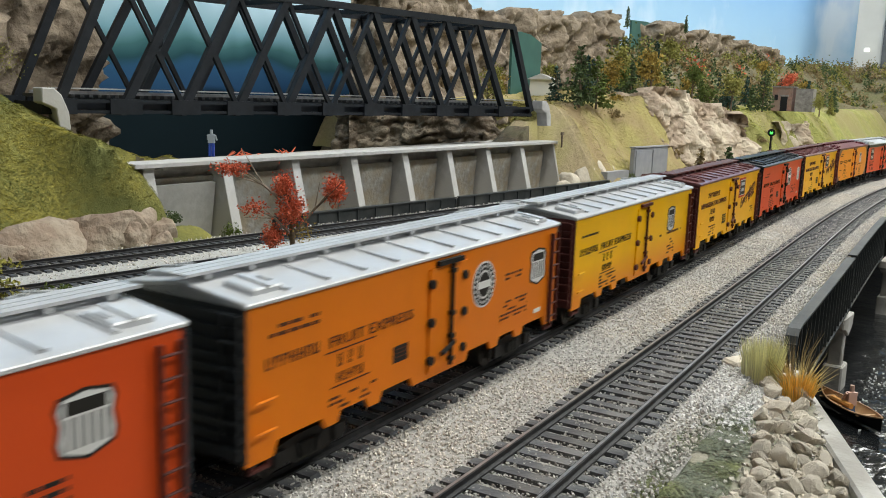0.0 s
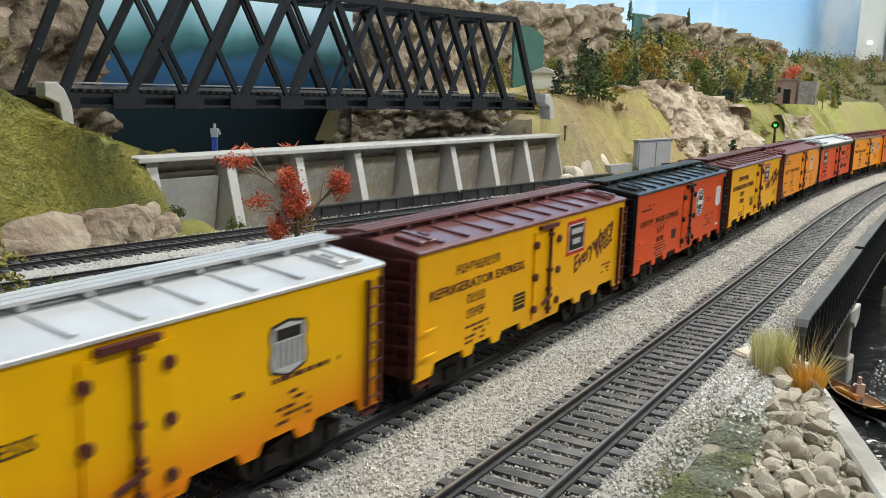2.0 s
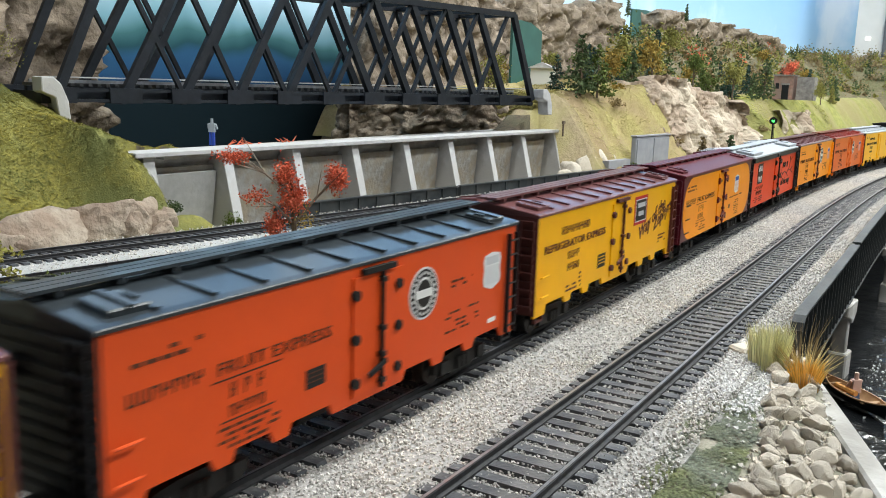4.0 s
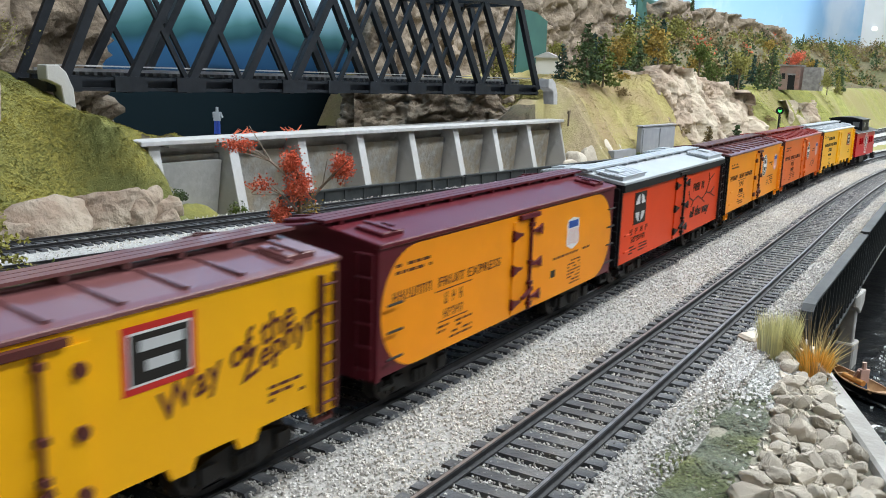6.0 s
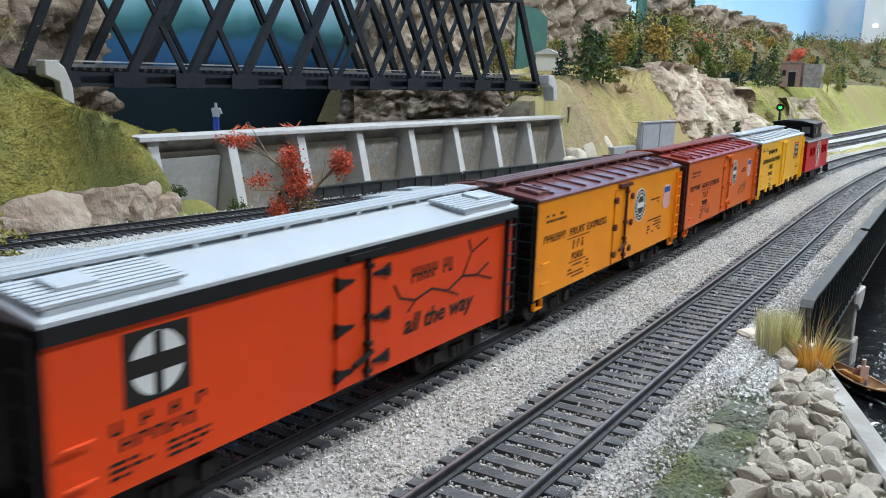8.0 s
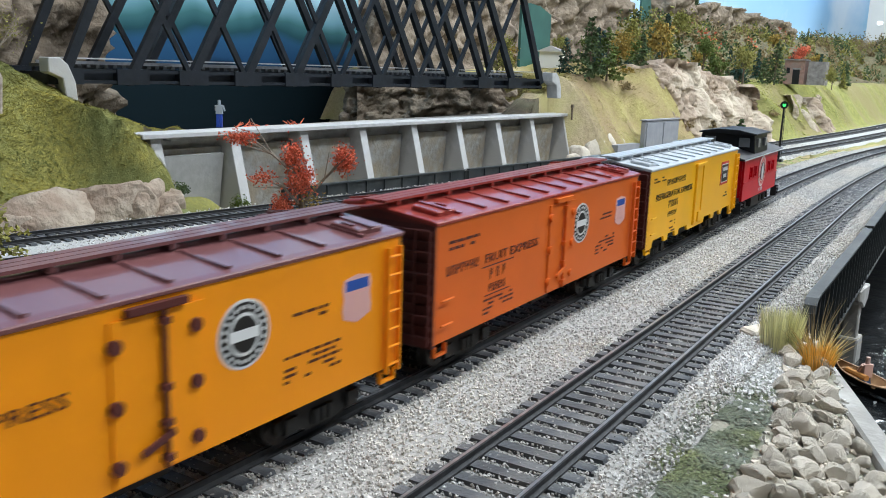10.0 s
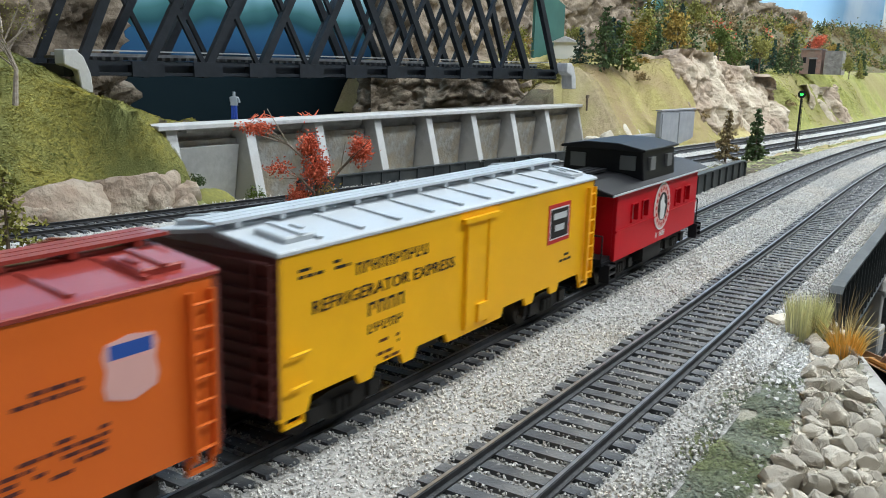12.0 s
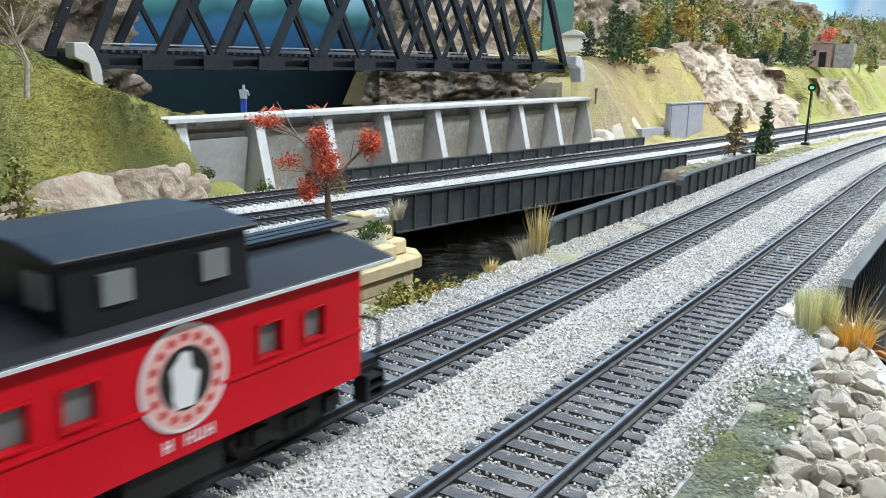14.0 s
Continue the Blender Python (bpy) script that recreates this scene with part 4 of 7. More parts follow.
conifer(1.02, 0.335, 0.066, 0.050, PINE_BLUE, 76, "blue-green pine on the plateau", 0.28, 700)
broadleaf(1.22, 0.345, 0.072, 0.058, GOLD, 77, "golden autumn tree on the plateau")
broadleaf(1.16, 0.36, 0.070, 0.050, GREEN, 78, "green tree on the plateau")
broadleaf(0.93, 0.38, 0.060, 0.050, OLIVE, 79, "olive tree behind the truss bridge")
broadleaf(0.98, 0.40, 0.064, 0.045, GOLD, 80, "pale golden tree behind the truss bridge")


def plateau_trees():
    rng = random.Random(4)
    for i in range(46):
        x = rng.uniform(1.15, 2.5)
        y = rng.uniform(0.25, 0.45) if x < 1.6 else rng.uniform(0.16, 0.44) - 0.06 * (x - 1.6)
        z = max(land_z(x, y), ridge_z(x, y) if x > 1.36 else -1)
        if z < 0.045:
            continue
        f, word = rng.choice(((PINE, "dark green"), (PINE, "dark green"), (PINE_BLUE, "blue-green"), (GREEN, "mid-green"), (OLIVE, "olive"), (GOLD, "golden")))
        h = rng.uniform(0.034, 0.060)
        if f in (GREEN, OLIVE, GOLD) and rng.random() < 0.7:
            broadleaf(x, y, z, h, f, 100 + i, word + " broadleaf tree on the far plateau", leaves=420, leaf=h * 0.075)
        else:
            conifer(x, y, z, h, f, 100 + i, word + " conifer on the far plateau", 0.27, 420, h * 0.072)


plateau_trees()
broadleaf(1.44, 0.288, 0.078, 0.052, GREEN, 171, "round green tree above the rock face")
broadleaf(1.40, 0.215, 0.066, 0.055, OLIVE, 172, "olive tree above the rock face")
conifer(1.50, 0.190, 0.066, 0.066, PINE, 173, "dark green conifer above the rock face", 0.3, 600)
broadleaf(1.78, 0.205, 0.085, 0.050, RUST, 174, "red autumn tree behind the small house")
broadleaf(1.70, 0.135, 0.06, 0.034, OLIVE, 175, "olive tree beside the small house")
for i, x in enumerate((1.70, 2.06, 2.9)):
    conifer(x, 0.50 - 0.11 * max(0, x - 2), ridge_z(x, 0.49 - 0.11 * max(0, x - 2)) + (0.045 if x < 2.5 else 0), 0.042, PINE, 180 + i, "lone dark conifer on the ridge crest", 0.13, 700)


def far_woods():
    rng = np.random.default_rng(12)
    for f, n, sd, label in ((PINE, 10000, 1, "dark green"), (OLIVE, 11000, 2, "olive"), (BROWN_LEAF, 13000, 3, "brown"), (RUST, 500, 4, "rust-red")):
        cs = []
        knots = [(rng.uniform(1.4, 3.6), rng.uniform(-0.35, 0.52), rng.uniform(0.6, 1.3)) for _ in range(n // 22)]
        for x0, y0, big in knots:
            for _ in range(44):
                x, y = x0 + big * rng.normal(0, 0.0075), y0 + big * rng.normal(0, 0.0075)
                z = ridge_z(min(max(x, 1.36), 3.7), y)
                if z < 0.072:
                    continue
                cs.append((x, y, z + big * abs(rng.normal(0, 0.013))))
        tagged(part("far_woods", bits("far_woods", cs, rng.uniform(0.0038, 0.0075, len(cs)), f, sd, "leaf"), f), label + " scrub and woods on the far ridge", "woods", kind="stuff")


far_woods()
for i in range(26):
    rg = random.Random(300 + i)
    x = rg.uniform(0.97, 1.75)
    y = back_y(x) + BACK_PAIR + 0.05 + rg.uniform(0, 0.12)
    bush(x, y, land_z(x, y) - 0.001, rg.uniform(0.006, 0.013), rg.choice((OLIVE, GREEN, GOLD, BROWN_LEAF, PINE)), 300 + i, "low scrub bush on the grassy hillside", 240)


# ---- grass flock on the slopes ----
def flock(name, n, x0, x1, y0, y1, size, material, seed, label, keep):
    rng = np.random.default_rng(seed)
    cs = []
    for x, y in zip(rng.uniform(x0, x1, n), rng.uniform(y0, y1, n)):
        if keep(x, y):
            cs.append((x, y, land_z(x, y) + 0.0003))
    tagged(part(name, blades(name, cs, rng.uniform(0.5, 1.2, len(cs)) * size, material, seed), material), label, "grass", kind="stuff")


def on_hill(x, y):
    return y > back_y(x) + BACK_PAIR + 0.042 and not (x > 0.40 and y < wall_y(x) + 0.022)


flock("grass", 120000, 0.14, 0.462, 0.29, 0.47, 0.0007, GRASS_FLOCK, 5, "yellow-green flocked grass on the hillside", on_hill)
STRAW_FLOCK = mat("straw_flock", (0.50, 0.45, 0.17), (0.38, 0.35, 0.125), 50, 0.95, spec=0.1, blotch=(0.36, 0.28, 0.15), blotch_scale=11, island=0.08)
flock("grass", 60000, 0.93, 1.34, 0.20, 0.42, 0.0011, STRAW_FLOCK, 6, "straw-yellow flocked grass on the hillside", lambda x, y: y > back_y(x) + BACK_PAIR + 0.036 and not (x < 0.95 and y < wall_y(x) + 0.02))
flock("grass", 30000, 0.93, 1.0, 0.30, 0.44, 0.0012, STRAW_FLOCK, 16, "straw-brown flocked grass behind the end of the wall", lambda x, y: y > wall_y(x) + 0.02)
LIME_FLOCK = mat("lime_flock", (0.42, 0.42, 0.11), (0.31, 0.32, 0.085), 50, 0.95, spec=0.1, island=0.1)
flock("grass", 40000, 1.34, 2.0, 0.08, 0.30, 0.0016, LIME_FLOCK, 7, "lime-green flocked grass on the far hills", lambda x, y: y > back_y(x) + BACK_PAIR + 0.034)
flock("grass", 5000, 0.02, 0.40, 0.034, 0.17, 0.0010, mat("scrub_flock", (0.34, 0.31, 0.15), (0.18, 0.18, 0.08), 60, 0.95, island=0.4), 8, "dry scrub between the tracks", lambda x, y: gorge(x, y) < 0.1 and y < back_y(x) - 0.034)
FLOWER = mat("flower_scatter", (0.42, 0.38, 0.20), (0.14, 0.19, 0.06), 120, 0.95, blotch=(0.24, 0.28, 0.10), blotch_scale=70, island=0.4)
flock("groundcover", 2600, 0.72, 1.2, 0.02, 0.12, 0.0022, FLOWER, 9, "green and straw groundcover with pale flowers", lambda x, y: main_y(x, 0.034) < y < back_y(x) - 0.034)


# ---- the near bank: rip-rap, stone edge, grass tufts ----
def edge_distance(x, y):
    return (x - 0.298) * 0.362 - (y + 0.087) * 0.932


def rock_pile():
    root = thing("rock_pile", pose(0, 0, 0), "pile of pale angular broken stones on the bank", "rocks", kind="structure")
    rng = random.Random(8)
    kinds = [stone_mesh("rock", 200 + k, PALE_ROCK, 3, 13, (1.15, 0.9, 0.80), 0.30) for k in range(12)]
    laid = []
    for r0, r1, n in ((0.0033, 0.0041, 50), (0.0026, 0.0033, 140), (0.0018, 0.0025, 220), (0.0011, 0.0016, 240)):
        for _ in range(n * 14):
            if n <= 0:
                break
            r = rng.uniform(r0, r1)
            px_, py_ = rng.uniform(0.150, 0.294), rng.uniform(-0.150, -0.072)
            inner = main_y(px_, -0.0775) - 0.003 - 0.009 * (1 - step(0.20, 0.285, px_)) + 0.004 * noise.noise(Vector((px_ * 90, 0, 0)))
            if edge_distance(px_, py_) > -0.0060 - 0.5 * r or py_ > inner - 0.5 * r:
                continue
            if any((px_ - a) ** 2 + (py_ - b) ** 2 < (0.74 * (r + c)) ** 2 for a, b, c in laid):
                continue
            laid.append((px_, py_, r))
            n -= 1
            ob = new("rock", rng.choice(kinds))
            ob.parent = root
            ob.matrix_basis = pose(px_, py_, bank_z(px_, py_) + r * 0.42, rng.uniform(-45, 45), rng.uniform(-45, 45), rng.uniform(0, 360)) @ Matrix.Scale(r, 4)
    rn = np.random.default_rng(31)
    cs = []
    for px_, py_ in zip(rn.uniform(0.150, 0.292, 3500), rn.uniform(-0.150, -0.073, 3500)):
        if edge_distance(px_, py_) < -0.0075 and py_ < main_y(px_, -0.0775) - 0.003 - 0.009 * (1 - step(0.20, 0.285, px_)):
            cs.append((px_, py_, bank_z(px_, py_) + 0.0002))
    tagged(part("stone_chips", bits("stone_chips", cs, rn.uniform(0.0006, 0.0016, len(cs)), PALE_ROCK, 32), PALE_ROCK, root), kind="stuff")


rock_pile()


def bank_details():
    a = Vector((0.362, -0.932, 0))
    along = Vector((-0.932, -0.362, 0))
    o = Vector((0.298, -0.087, -0.0135))
    edge = thing("stone_edge", pose(0, 0, 0), "pale grey concrete edging stones along the water", "edging", kind="structure")
    part("edging_stone", Geo().beam(o + a * -0.0028 + along * 0.0000, o + a * -0.0028 + along * 0.0230, 0.0062, 0.010), CONCRETE_PANEL, edge, bevel=0.0007)
    part("edging_stone", Geo().beam(o + a * -0.0028 + along * 0.0236, o + a * -0.0028 + along * 0.110, 0.0062, 0.010), CONCRETE_PANEL, edge, bevel=0.0007)
    part("edging_stone", Geo().beam(o + a * -0.0028 + along * 0.1106, o + a * -0.0028 + along * 0.30, 0.0062, 0.010), CONCRETE_PANEL, edge, bevel=0.0007)
    tagged(part("flat_stone", Geo().box((0, 0, 0), (0.015, 0.0065, 0.004), pose(0.2880, -0.0695, -0.0030, 4, 0, -28)), PALE_ROCK, bevel=0.0008), "flat pale stone slab at the end of the girder", "stone")
    wall = Geo().box((0.3125, -0.052, -0.040), (0.006, 0.066, 0.060))
    tagged(part("pier_wall", wall, CONCRETE), "grey concrete abutment wall below the girder", "abutment", kind="structure")
    rng = np.random.default_rng(20)
    n = 2600
    x, y = rng.uniform(0.02, 0.305, n), rng.uniform(-0.13, -0.076, n)
    keep = [i for i in range(n) if edge_distance(x[i], y[i]) < 0 and (y[i] < main_y(x[i], -0.084) or x[i] > 0.25) and y[i] < main_y(x[i], -0.0765)]
    cs = [(x[i], y[i], bank_z(x[i], y[i]) + 0.0002) for i in keep]
    tagged(part("bank_gravel", bits("bank_gravel", cs, rng.uniform(0.0004, 0.0010, len(cs)), BALLAST, 21), BALLAST), "loose pale gravel on the bank", "gravel", kind="stuff")
    cs = []
    for _ in range(5200):
        px_, o = rng.uniform(0.215, 0.303), rng.uniform(-0.0895, -0.0665)
        py_ = main_y(px_, o)
        if edge_distance(px_, py_) < -0.007 and rng.random() < step(0.215, 0.262, px_) * step(-0.0895, -0.082, o):
            cs.append((px_, py_, max(bank_z(px_, py_) if o < -0.0765 else -0.0032, -0.011) + 0.0004))
    tagged(part("bank_gravel", bits("bank_gravel", cs, rng.uniform(0.0004, 0.0009, len(cs)), WHITE_GRAVEL, 24), WHITE_GRAVEL), "clean white gravel spilled down the bank", "gravel", kind="stuff")
    MOSSY = mat("moss_tufts", (0.19, 0.205, 0.10), (0.105, 0.12, 0.065), 90, 0.95, spec=0.1, island=0.35, blotch=(0.17, 0.185, 0.145), blotch_scale=60)
    n = 60000
    x, y = rng.uniform(0.06, 0.275, n), rng.uniform(-0.100, -0.064, n)
    cs = []
    for i in range(n):
        e = main_y(x[i], -0.0695) + 0.002 * fbm(x[i] * 80, 1.0)
        if e - 0.0190 + 0.006 * step(0.2, 0.275, x[i]) < y[i] < e and fbm(x[i] * 50, y[i] * 50) > -0.45:
            z = bank_z(x[i], y[i]) if y[i] < main_y(x[i], -0.0765) else -0.0040
            cs.append((x[i], y[i], z + 0.0004))
    tagged(part("moss", blades("moss", cs, rng.uniform(0.0003, 0.0006, len(cs)), MOSSY, 22), MOSSY), "dull green moss and turf scatter on the bank", "moss", kind="stuff")


bank_details()


def grass_tuft(x, y, z, h, r, material, seed, label, n=420, lean=0.5, thin=0.00022):
    rng = np.random.default_rng(seed)
    vs, tris = [], []
    for i in range(n):
        a, q = rng.uniform(0, 2 * math.pi), rng.random() ** 0.7
        root = np.array((r * 0.42 * q * math.cos(a), r * 0.42 * q * math.sin(a), 0))
        hh = h * rng.uniform(0.55, 1.05)
        out = np.array((math.cos(a), math.sin(a), 0)) * lean * hh * q * rng.uniform(0.4, 1.2)
        mid = root + out * 0.35 + np.array((0, 0, hh * 0.6))
        tip = root + out + np.array((0, 0, hh))
        s = np.array((-math.sin(a + 1), math.cos(a + 1), 0)) * thin
        k = len(vs)
        vs += [root - s, root + s, mid - s * 0.8, mid + s * 0.8, tip]
        tris += [(k, k + 1, k + 3), (k, k + 3, k + 2), (k + 2, k + 3, k + 4)]
    ob = part("grass_tuft", tri_mesh("grass_tuft", vs, tris, material), material)
    ob.matrix_world = pose(x, y, z)
    return tagged(ob, label, "grass", "grass tufts")


PALE_GREEN = mat("pale_green_blades", (0.88, 0.85, 0.52), (0.72, 0.70, 0.38), 80, 0.8, island=0.3)
ORANGE_BLADES = mat("orange_blades", (0.92, 0.60, 0.15), (0.84, 0.47, 0.08), 80, 0.8, island=0.3)
STRAW_BLADES = mat("straw_blades", (0.74, 0.60, 0.28), (0.56, 0.44, 0.18), 80, 0.8, island=0.3)
WHITE_BLADES = mat("white_blades", (0.66, 0.60, 0.50), (0.52, 0.46, 0.36), 80, 0.8, island=0.2)
grass_tuft(0.2770, -0.0770, -0.0065, 0.0165, 0.0125, PALE_GREEN, 1, "tall pale green static-grass tuft", 1000, 0.20, 0.00016)
grass_tuft(0.2700, -0.0890, -0.0085, 0.0112, 0.0085, ORANGE_BLADES, 2, "bright orange static-grass tuft on the bank", 520, 0.30, 0.00016)
grass_tuft(0.2745, -0.0885, -0.0085, 0.0150, 0.009, STRAW_BLADES, 3, "straw-coloured tuft with long blades", 110, 1.0)
grass_tuft(0.286, -0.0850, -0.0075, 0.0190, 0.010, BROWN_LEAF, 4, "sparse dark grass blades", 36, 0.6)
grass_tuft(0.312, 0.0335, -0.0060, 0.0240, 0.007, STRAW_BLADES, 5, "tall straw tuft beside the low girder", 110, 0.22)
grass_tuft(0.310, 0.0375, -0.0060, 0.0100, 0.009, WHITE_BLADES, 6, "white bristly tuft beside the low girder", 260, 0.8)
grass_tuft(0.276, 0.034, -0.0060, 0.0080, 0.004, STRAW_BLADES, 7, "short straw tuft on the ballast shoulder", 80, 0.5)
grass_tuft(0.398, 0.165, -0.0180, 0.0120, 0.008, WHITE_BLADES, 8, "pale dry tuft on the stone abutment", 200, 0.5)


# ---- river: piers, canoe, stone abutment ----
def build_pier(x, y, label):
    root = thing("bridge_pier", pose(x, y, 0, 0, 0, -4), label, "pier", "bridge piers", "structure")
    part("cap", Geo().prism([(-0.012, -0.0255), (0.012, -0.0255), (0.010, -0.033), (0.003, -0.037), (-0.004, -0.033), (-0.012, -0.031)], -0.004, 0.006), CONCRETE_PANEL, root, bevel=0.0006)
    part("shaft", Geo().box((0.002, 0.001, -0.044), (0.0058, 0.007, 0.020)), CONCRETE_PANEL, root, bevel=0.0005)
    part("footing", Geo().box((0.003, 0.001, -0.060), (0.013, 0.010, 0.016)), CONCRETE_PANEL, root, bevel=0.0008)


build_pier(0.486, -0.074, "weathered grey concrete pier under the black girders")
build_pier(0.690, -0.079, "weathered grey concrete pier under the black girders")


def build_canoe():
    boat = thing("canoe", pose(0.4440, -0.0870, WATER_Z + 0.001, 0, 0, 43), "black canoe with tan gunwales afloat on the dark river", "boat")
    n = 14
    L, W, Hh = 0.044, 0.0062, 0.0052

    def hull(scale, drop):
        vs, fs = [], []
        for i in range(n + 1):
            u = -1 + 2 * i / n
            w = W * (1 - abs(u) ** 2.4) * scale + 0.0002
            sheer = Hh + 0.0018 * abs(u) ** 3
            for a in (-1, -0.75, 0, 0.75, 1):
                vs.append((u * L / 2 * (0.98 if scale < 1 else 1), a * w, sheer if abs(a) == 1 else drop + (0.0015 if abs(a) == 0.75 else 0)))
        for i in range(n):
            for k in range(4):
                fs.append((i * 5 + k, i * 5 + k + 1, i * 5 + k + 6, i * 5 + k + 5))
        return Geo().add(vs, fs)
    TAN = mat("tan_wood", (0.42, 0.25, 0.12), (0.30, 0.17, 0.08), 300, 0.6)
    part("hull", hull(1.0, 0.0), BLACK, boat, "black hull", smooth=True)
    part("lining", hull(0.90, 0.0008), TAN, boat, "tan wooden lining", smooth=True)
    for s in (-1, 1):
        g = Geo()
        pts = [(-1 + 2 * i / n) for i in range(n + 1)]
        for u, v in zip(pts[:-1], pts[1:]):
            g.beam((u * L / 2, s * (W * (1 - abs(u) ** 2.4) + 0.0002), Hh + 0.0018 * abs(u) ** 3), (v * L / 2, s * (W * (1 - abs(v) ** 2.4) + 0.0002), Hh + 0.0018 * abs(v) ** 3), 0.0006, 0.0006)
        part("gunwale", g, TAN, boat)
    for u in (-0.012, 0.004, 0.015):
        part("thwart", Geo().box((u, 0, Hh - 0.0006), (0.0016, 2 * W * 0.9, 0.0005)), TAN, boat)
    part("bedroll", Geo().tube((-0.004, 0.0025, Hh + 0.0008), (0.009, 0.0035, Hh + 0.0008), 0.0014), mat("orange_bundle", (0.55, 0.25, 0.06), (0.42, 0.18, 0.04), 200, 0.7), boat, "orange bedroll")


def figurine(name, m, label, torso, legs, seated=False):
    """A tiny unpainted-faced model figure, in one plain mesh."""
    g = Geo()
    h = 0.0105 if seated else 0.0200
    lz = 0.0035 if seated else 0.0095
    if seated:
        g.box((0.0012, 0, 0.0016), (0.0052, 0.0040, 0.0030), taper=0.85)
    else:
        g.box((0, -0.0011, lz / 2), (0.0020, 0.0018, lz), taper=0.9).box((0, 0.0011, lz / 2), (0.0020, 0.0018, lz), taper=0.9)
    k = len(g.f)
    g.box((0, 0, lz + 0.0030), (0.0028, 0.0046, 0.0062), taper=0.92)
    g.tube((0, -0.0026, lz + 0.0056), (0.0016, -0.0034, lz + 0.0020), 0.0007, n=6)
    g.tube((0, 0.0026, lz + 0.0056), (0.0020, 0.0030, lz + 0.0022), 0.0007, n=6)
    g.tube((0, 0, lz + 0.0060), (0, 0, lz + 0.0094), 0.0011, 0.0010, 8)
    me = g.mesh(name, legs)
    me.materials.append(torso)
    for i, p in enumerate(me.polygons):
        p.material_index = 1 if i >= k else 0
    ob = part(name, me, legs)
    ob.matrix_world = m
    return tagged(ob, label, "figurine")


build_canoe()
figurine("figurine", pose(0.4440, -0.0870, WATER_Z + 0.0030, 0, 0, 43), "small seated model figure in the canoe", paint("figure_pink", (0.62, 0.42, 0.36)), paint("figure_blue", (0.05, 0.10, 0.22)), True)
figurine("figurine", pose(0.459, 0.345, 0.0285, 0, 0, 30), "small standing model figure in blue on the retaining wall", paint("figure_grey", (0.36, 0.40, 0.44)), paint("figure_bright_blue", (0.03, 0.08, 0.42)))


# solid white flecks laid on the water stand in for its sparkle
def foam():
    rng = np.random.default_rng(15)
    cs = [(0.50 + 0.03 * rng.normal(), -0.088 - 0.012 * abs(rng.normal()), WATER_Z + 0.0003) for _ in range(110)]
    SPARKLE = mat("sparkle_white", (0.6, 0.62, 0.62), (0.45, 0.46, 0.46), 200, 0.4)
    tagged(part("foam", bits("foam", cs, rng.uniform(0.0003, 0.0011, len(cs)), SPARKLE, 3), SPARKLE), "white flecks painting the sparkle of the dark river", "foam", kind="stuff")


foam()


def stone_abutment():
    """Cut-stone courses with a canted river corner, a projecting cap and a stepped parapet."""
    root = thing("stone_abutment", pose(0, 0, 0), "stepped abutment of cream cut-stone blocks with a canted corner beside the river", "abutment", kind="structure")
    rng = random.Random(3)
    y = 0.150

    def course(z0, z1, x0, x1, front, cant, back, cuts):
        """One course: blocks along the front, one canted corner block, blocks down the river side."""
        xs = [x0] + [x1 - cant - c for c in cuts] + [x1 - cant]
        for a, b in zip(xs[:-1], xs[1:]):
            part("stone_block", Geo().box(((a + b) / 2, front + 0.006, (z0 + z1) / 2), (b - a - 0.0005, 0.012, z1 - z0 - 0.0005)), CUTSTONE, root, bevel=0.0006)
        k = x1 - cant
        g = Geo()
        pts = [(k + 0.0002, front), (x1, front + cant), (x1, front + cant + 0.010), (k + 0.0002, front + cant + 0.010)]
        g.add([(px_, py_, z) for z in (z0 + 0.00025, z1 - 0.00025) for px_, py_ in pts], [(0, 1, 2, 3), (4, 5, 6, 7)] + [(q, (q + 1) % 4, 4 + (q + 1) % 4, 4 + q) for q in range(4)])
        part("stone_block", g, CUTSTONE, root, bevel=0.0006)
        yy = front + cant + 0.0105
        while yy < back:
            w = min(rng.uniform(0.012, 0.018), back - yy + 0.002)
            part("stone_block", Geo().box((x1 - 0.006, yy + w / 2, (z0 + z1) / 2), (0.012, w - 0.0005, z1 - z0 - 0.0005)), CUTSTONE, root, bevel=0.0006)
            yy += w

    z, h = -0.0800, 0.0092
    for k, cuts in enumerate(((0.026,), (0.016, 0.004), (0.022,), (0.010,))):
        course(z, z + h, 0.340, 0.4085 - 0.0004 * k, y + 0.0004 * k, 0.012, 0.205, sorted(cuts, reverse=True))
        z += h
    course(z, z + 0.0072, 0.340, 0.4120, y - 0.0020, 0.013, 0.207, ())
    z += 0.0072
    # parapet stepping up and back from the corner
    for x0, x1, ya, yb, za, zb in ((0.355, 0.3815, 0.152, 0.166, z, z + 0.0085), (0.3825, 0.3990, 0.158, 0.175, z, z + 0.0085), (0.376, 0.3910, 0.162, 0.178, z + 0.0085, z + 0.0165), (0.3915, 0.4030, 0.176, 0.192, z, z + 0.0150), (0.386, 0.3990, 0.180, 0.193, z + 0.0150, z + 0.0205)):
        part("parapet_stone", Geo().box(((x0 + x1) / 2, (ya + yb) / 2, (za + zb) / 2), (x1 - x0, yb - ya, zb - za - 0.0004), taper=0.95), CUTSTONE, root, bevel=0.0009)
    part("fill", Geo().box((0.360, 0.180, -0.0465), (0.070, 0.030, 0.058)), EARTH, root)


stone_abutment()


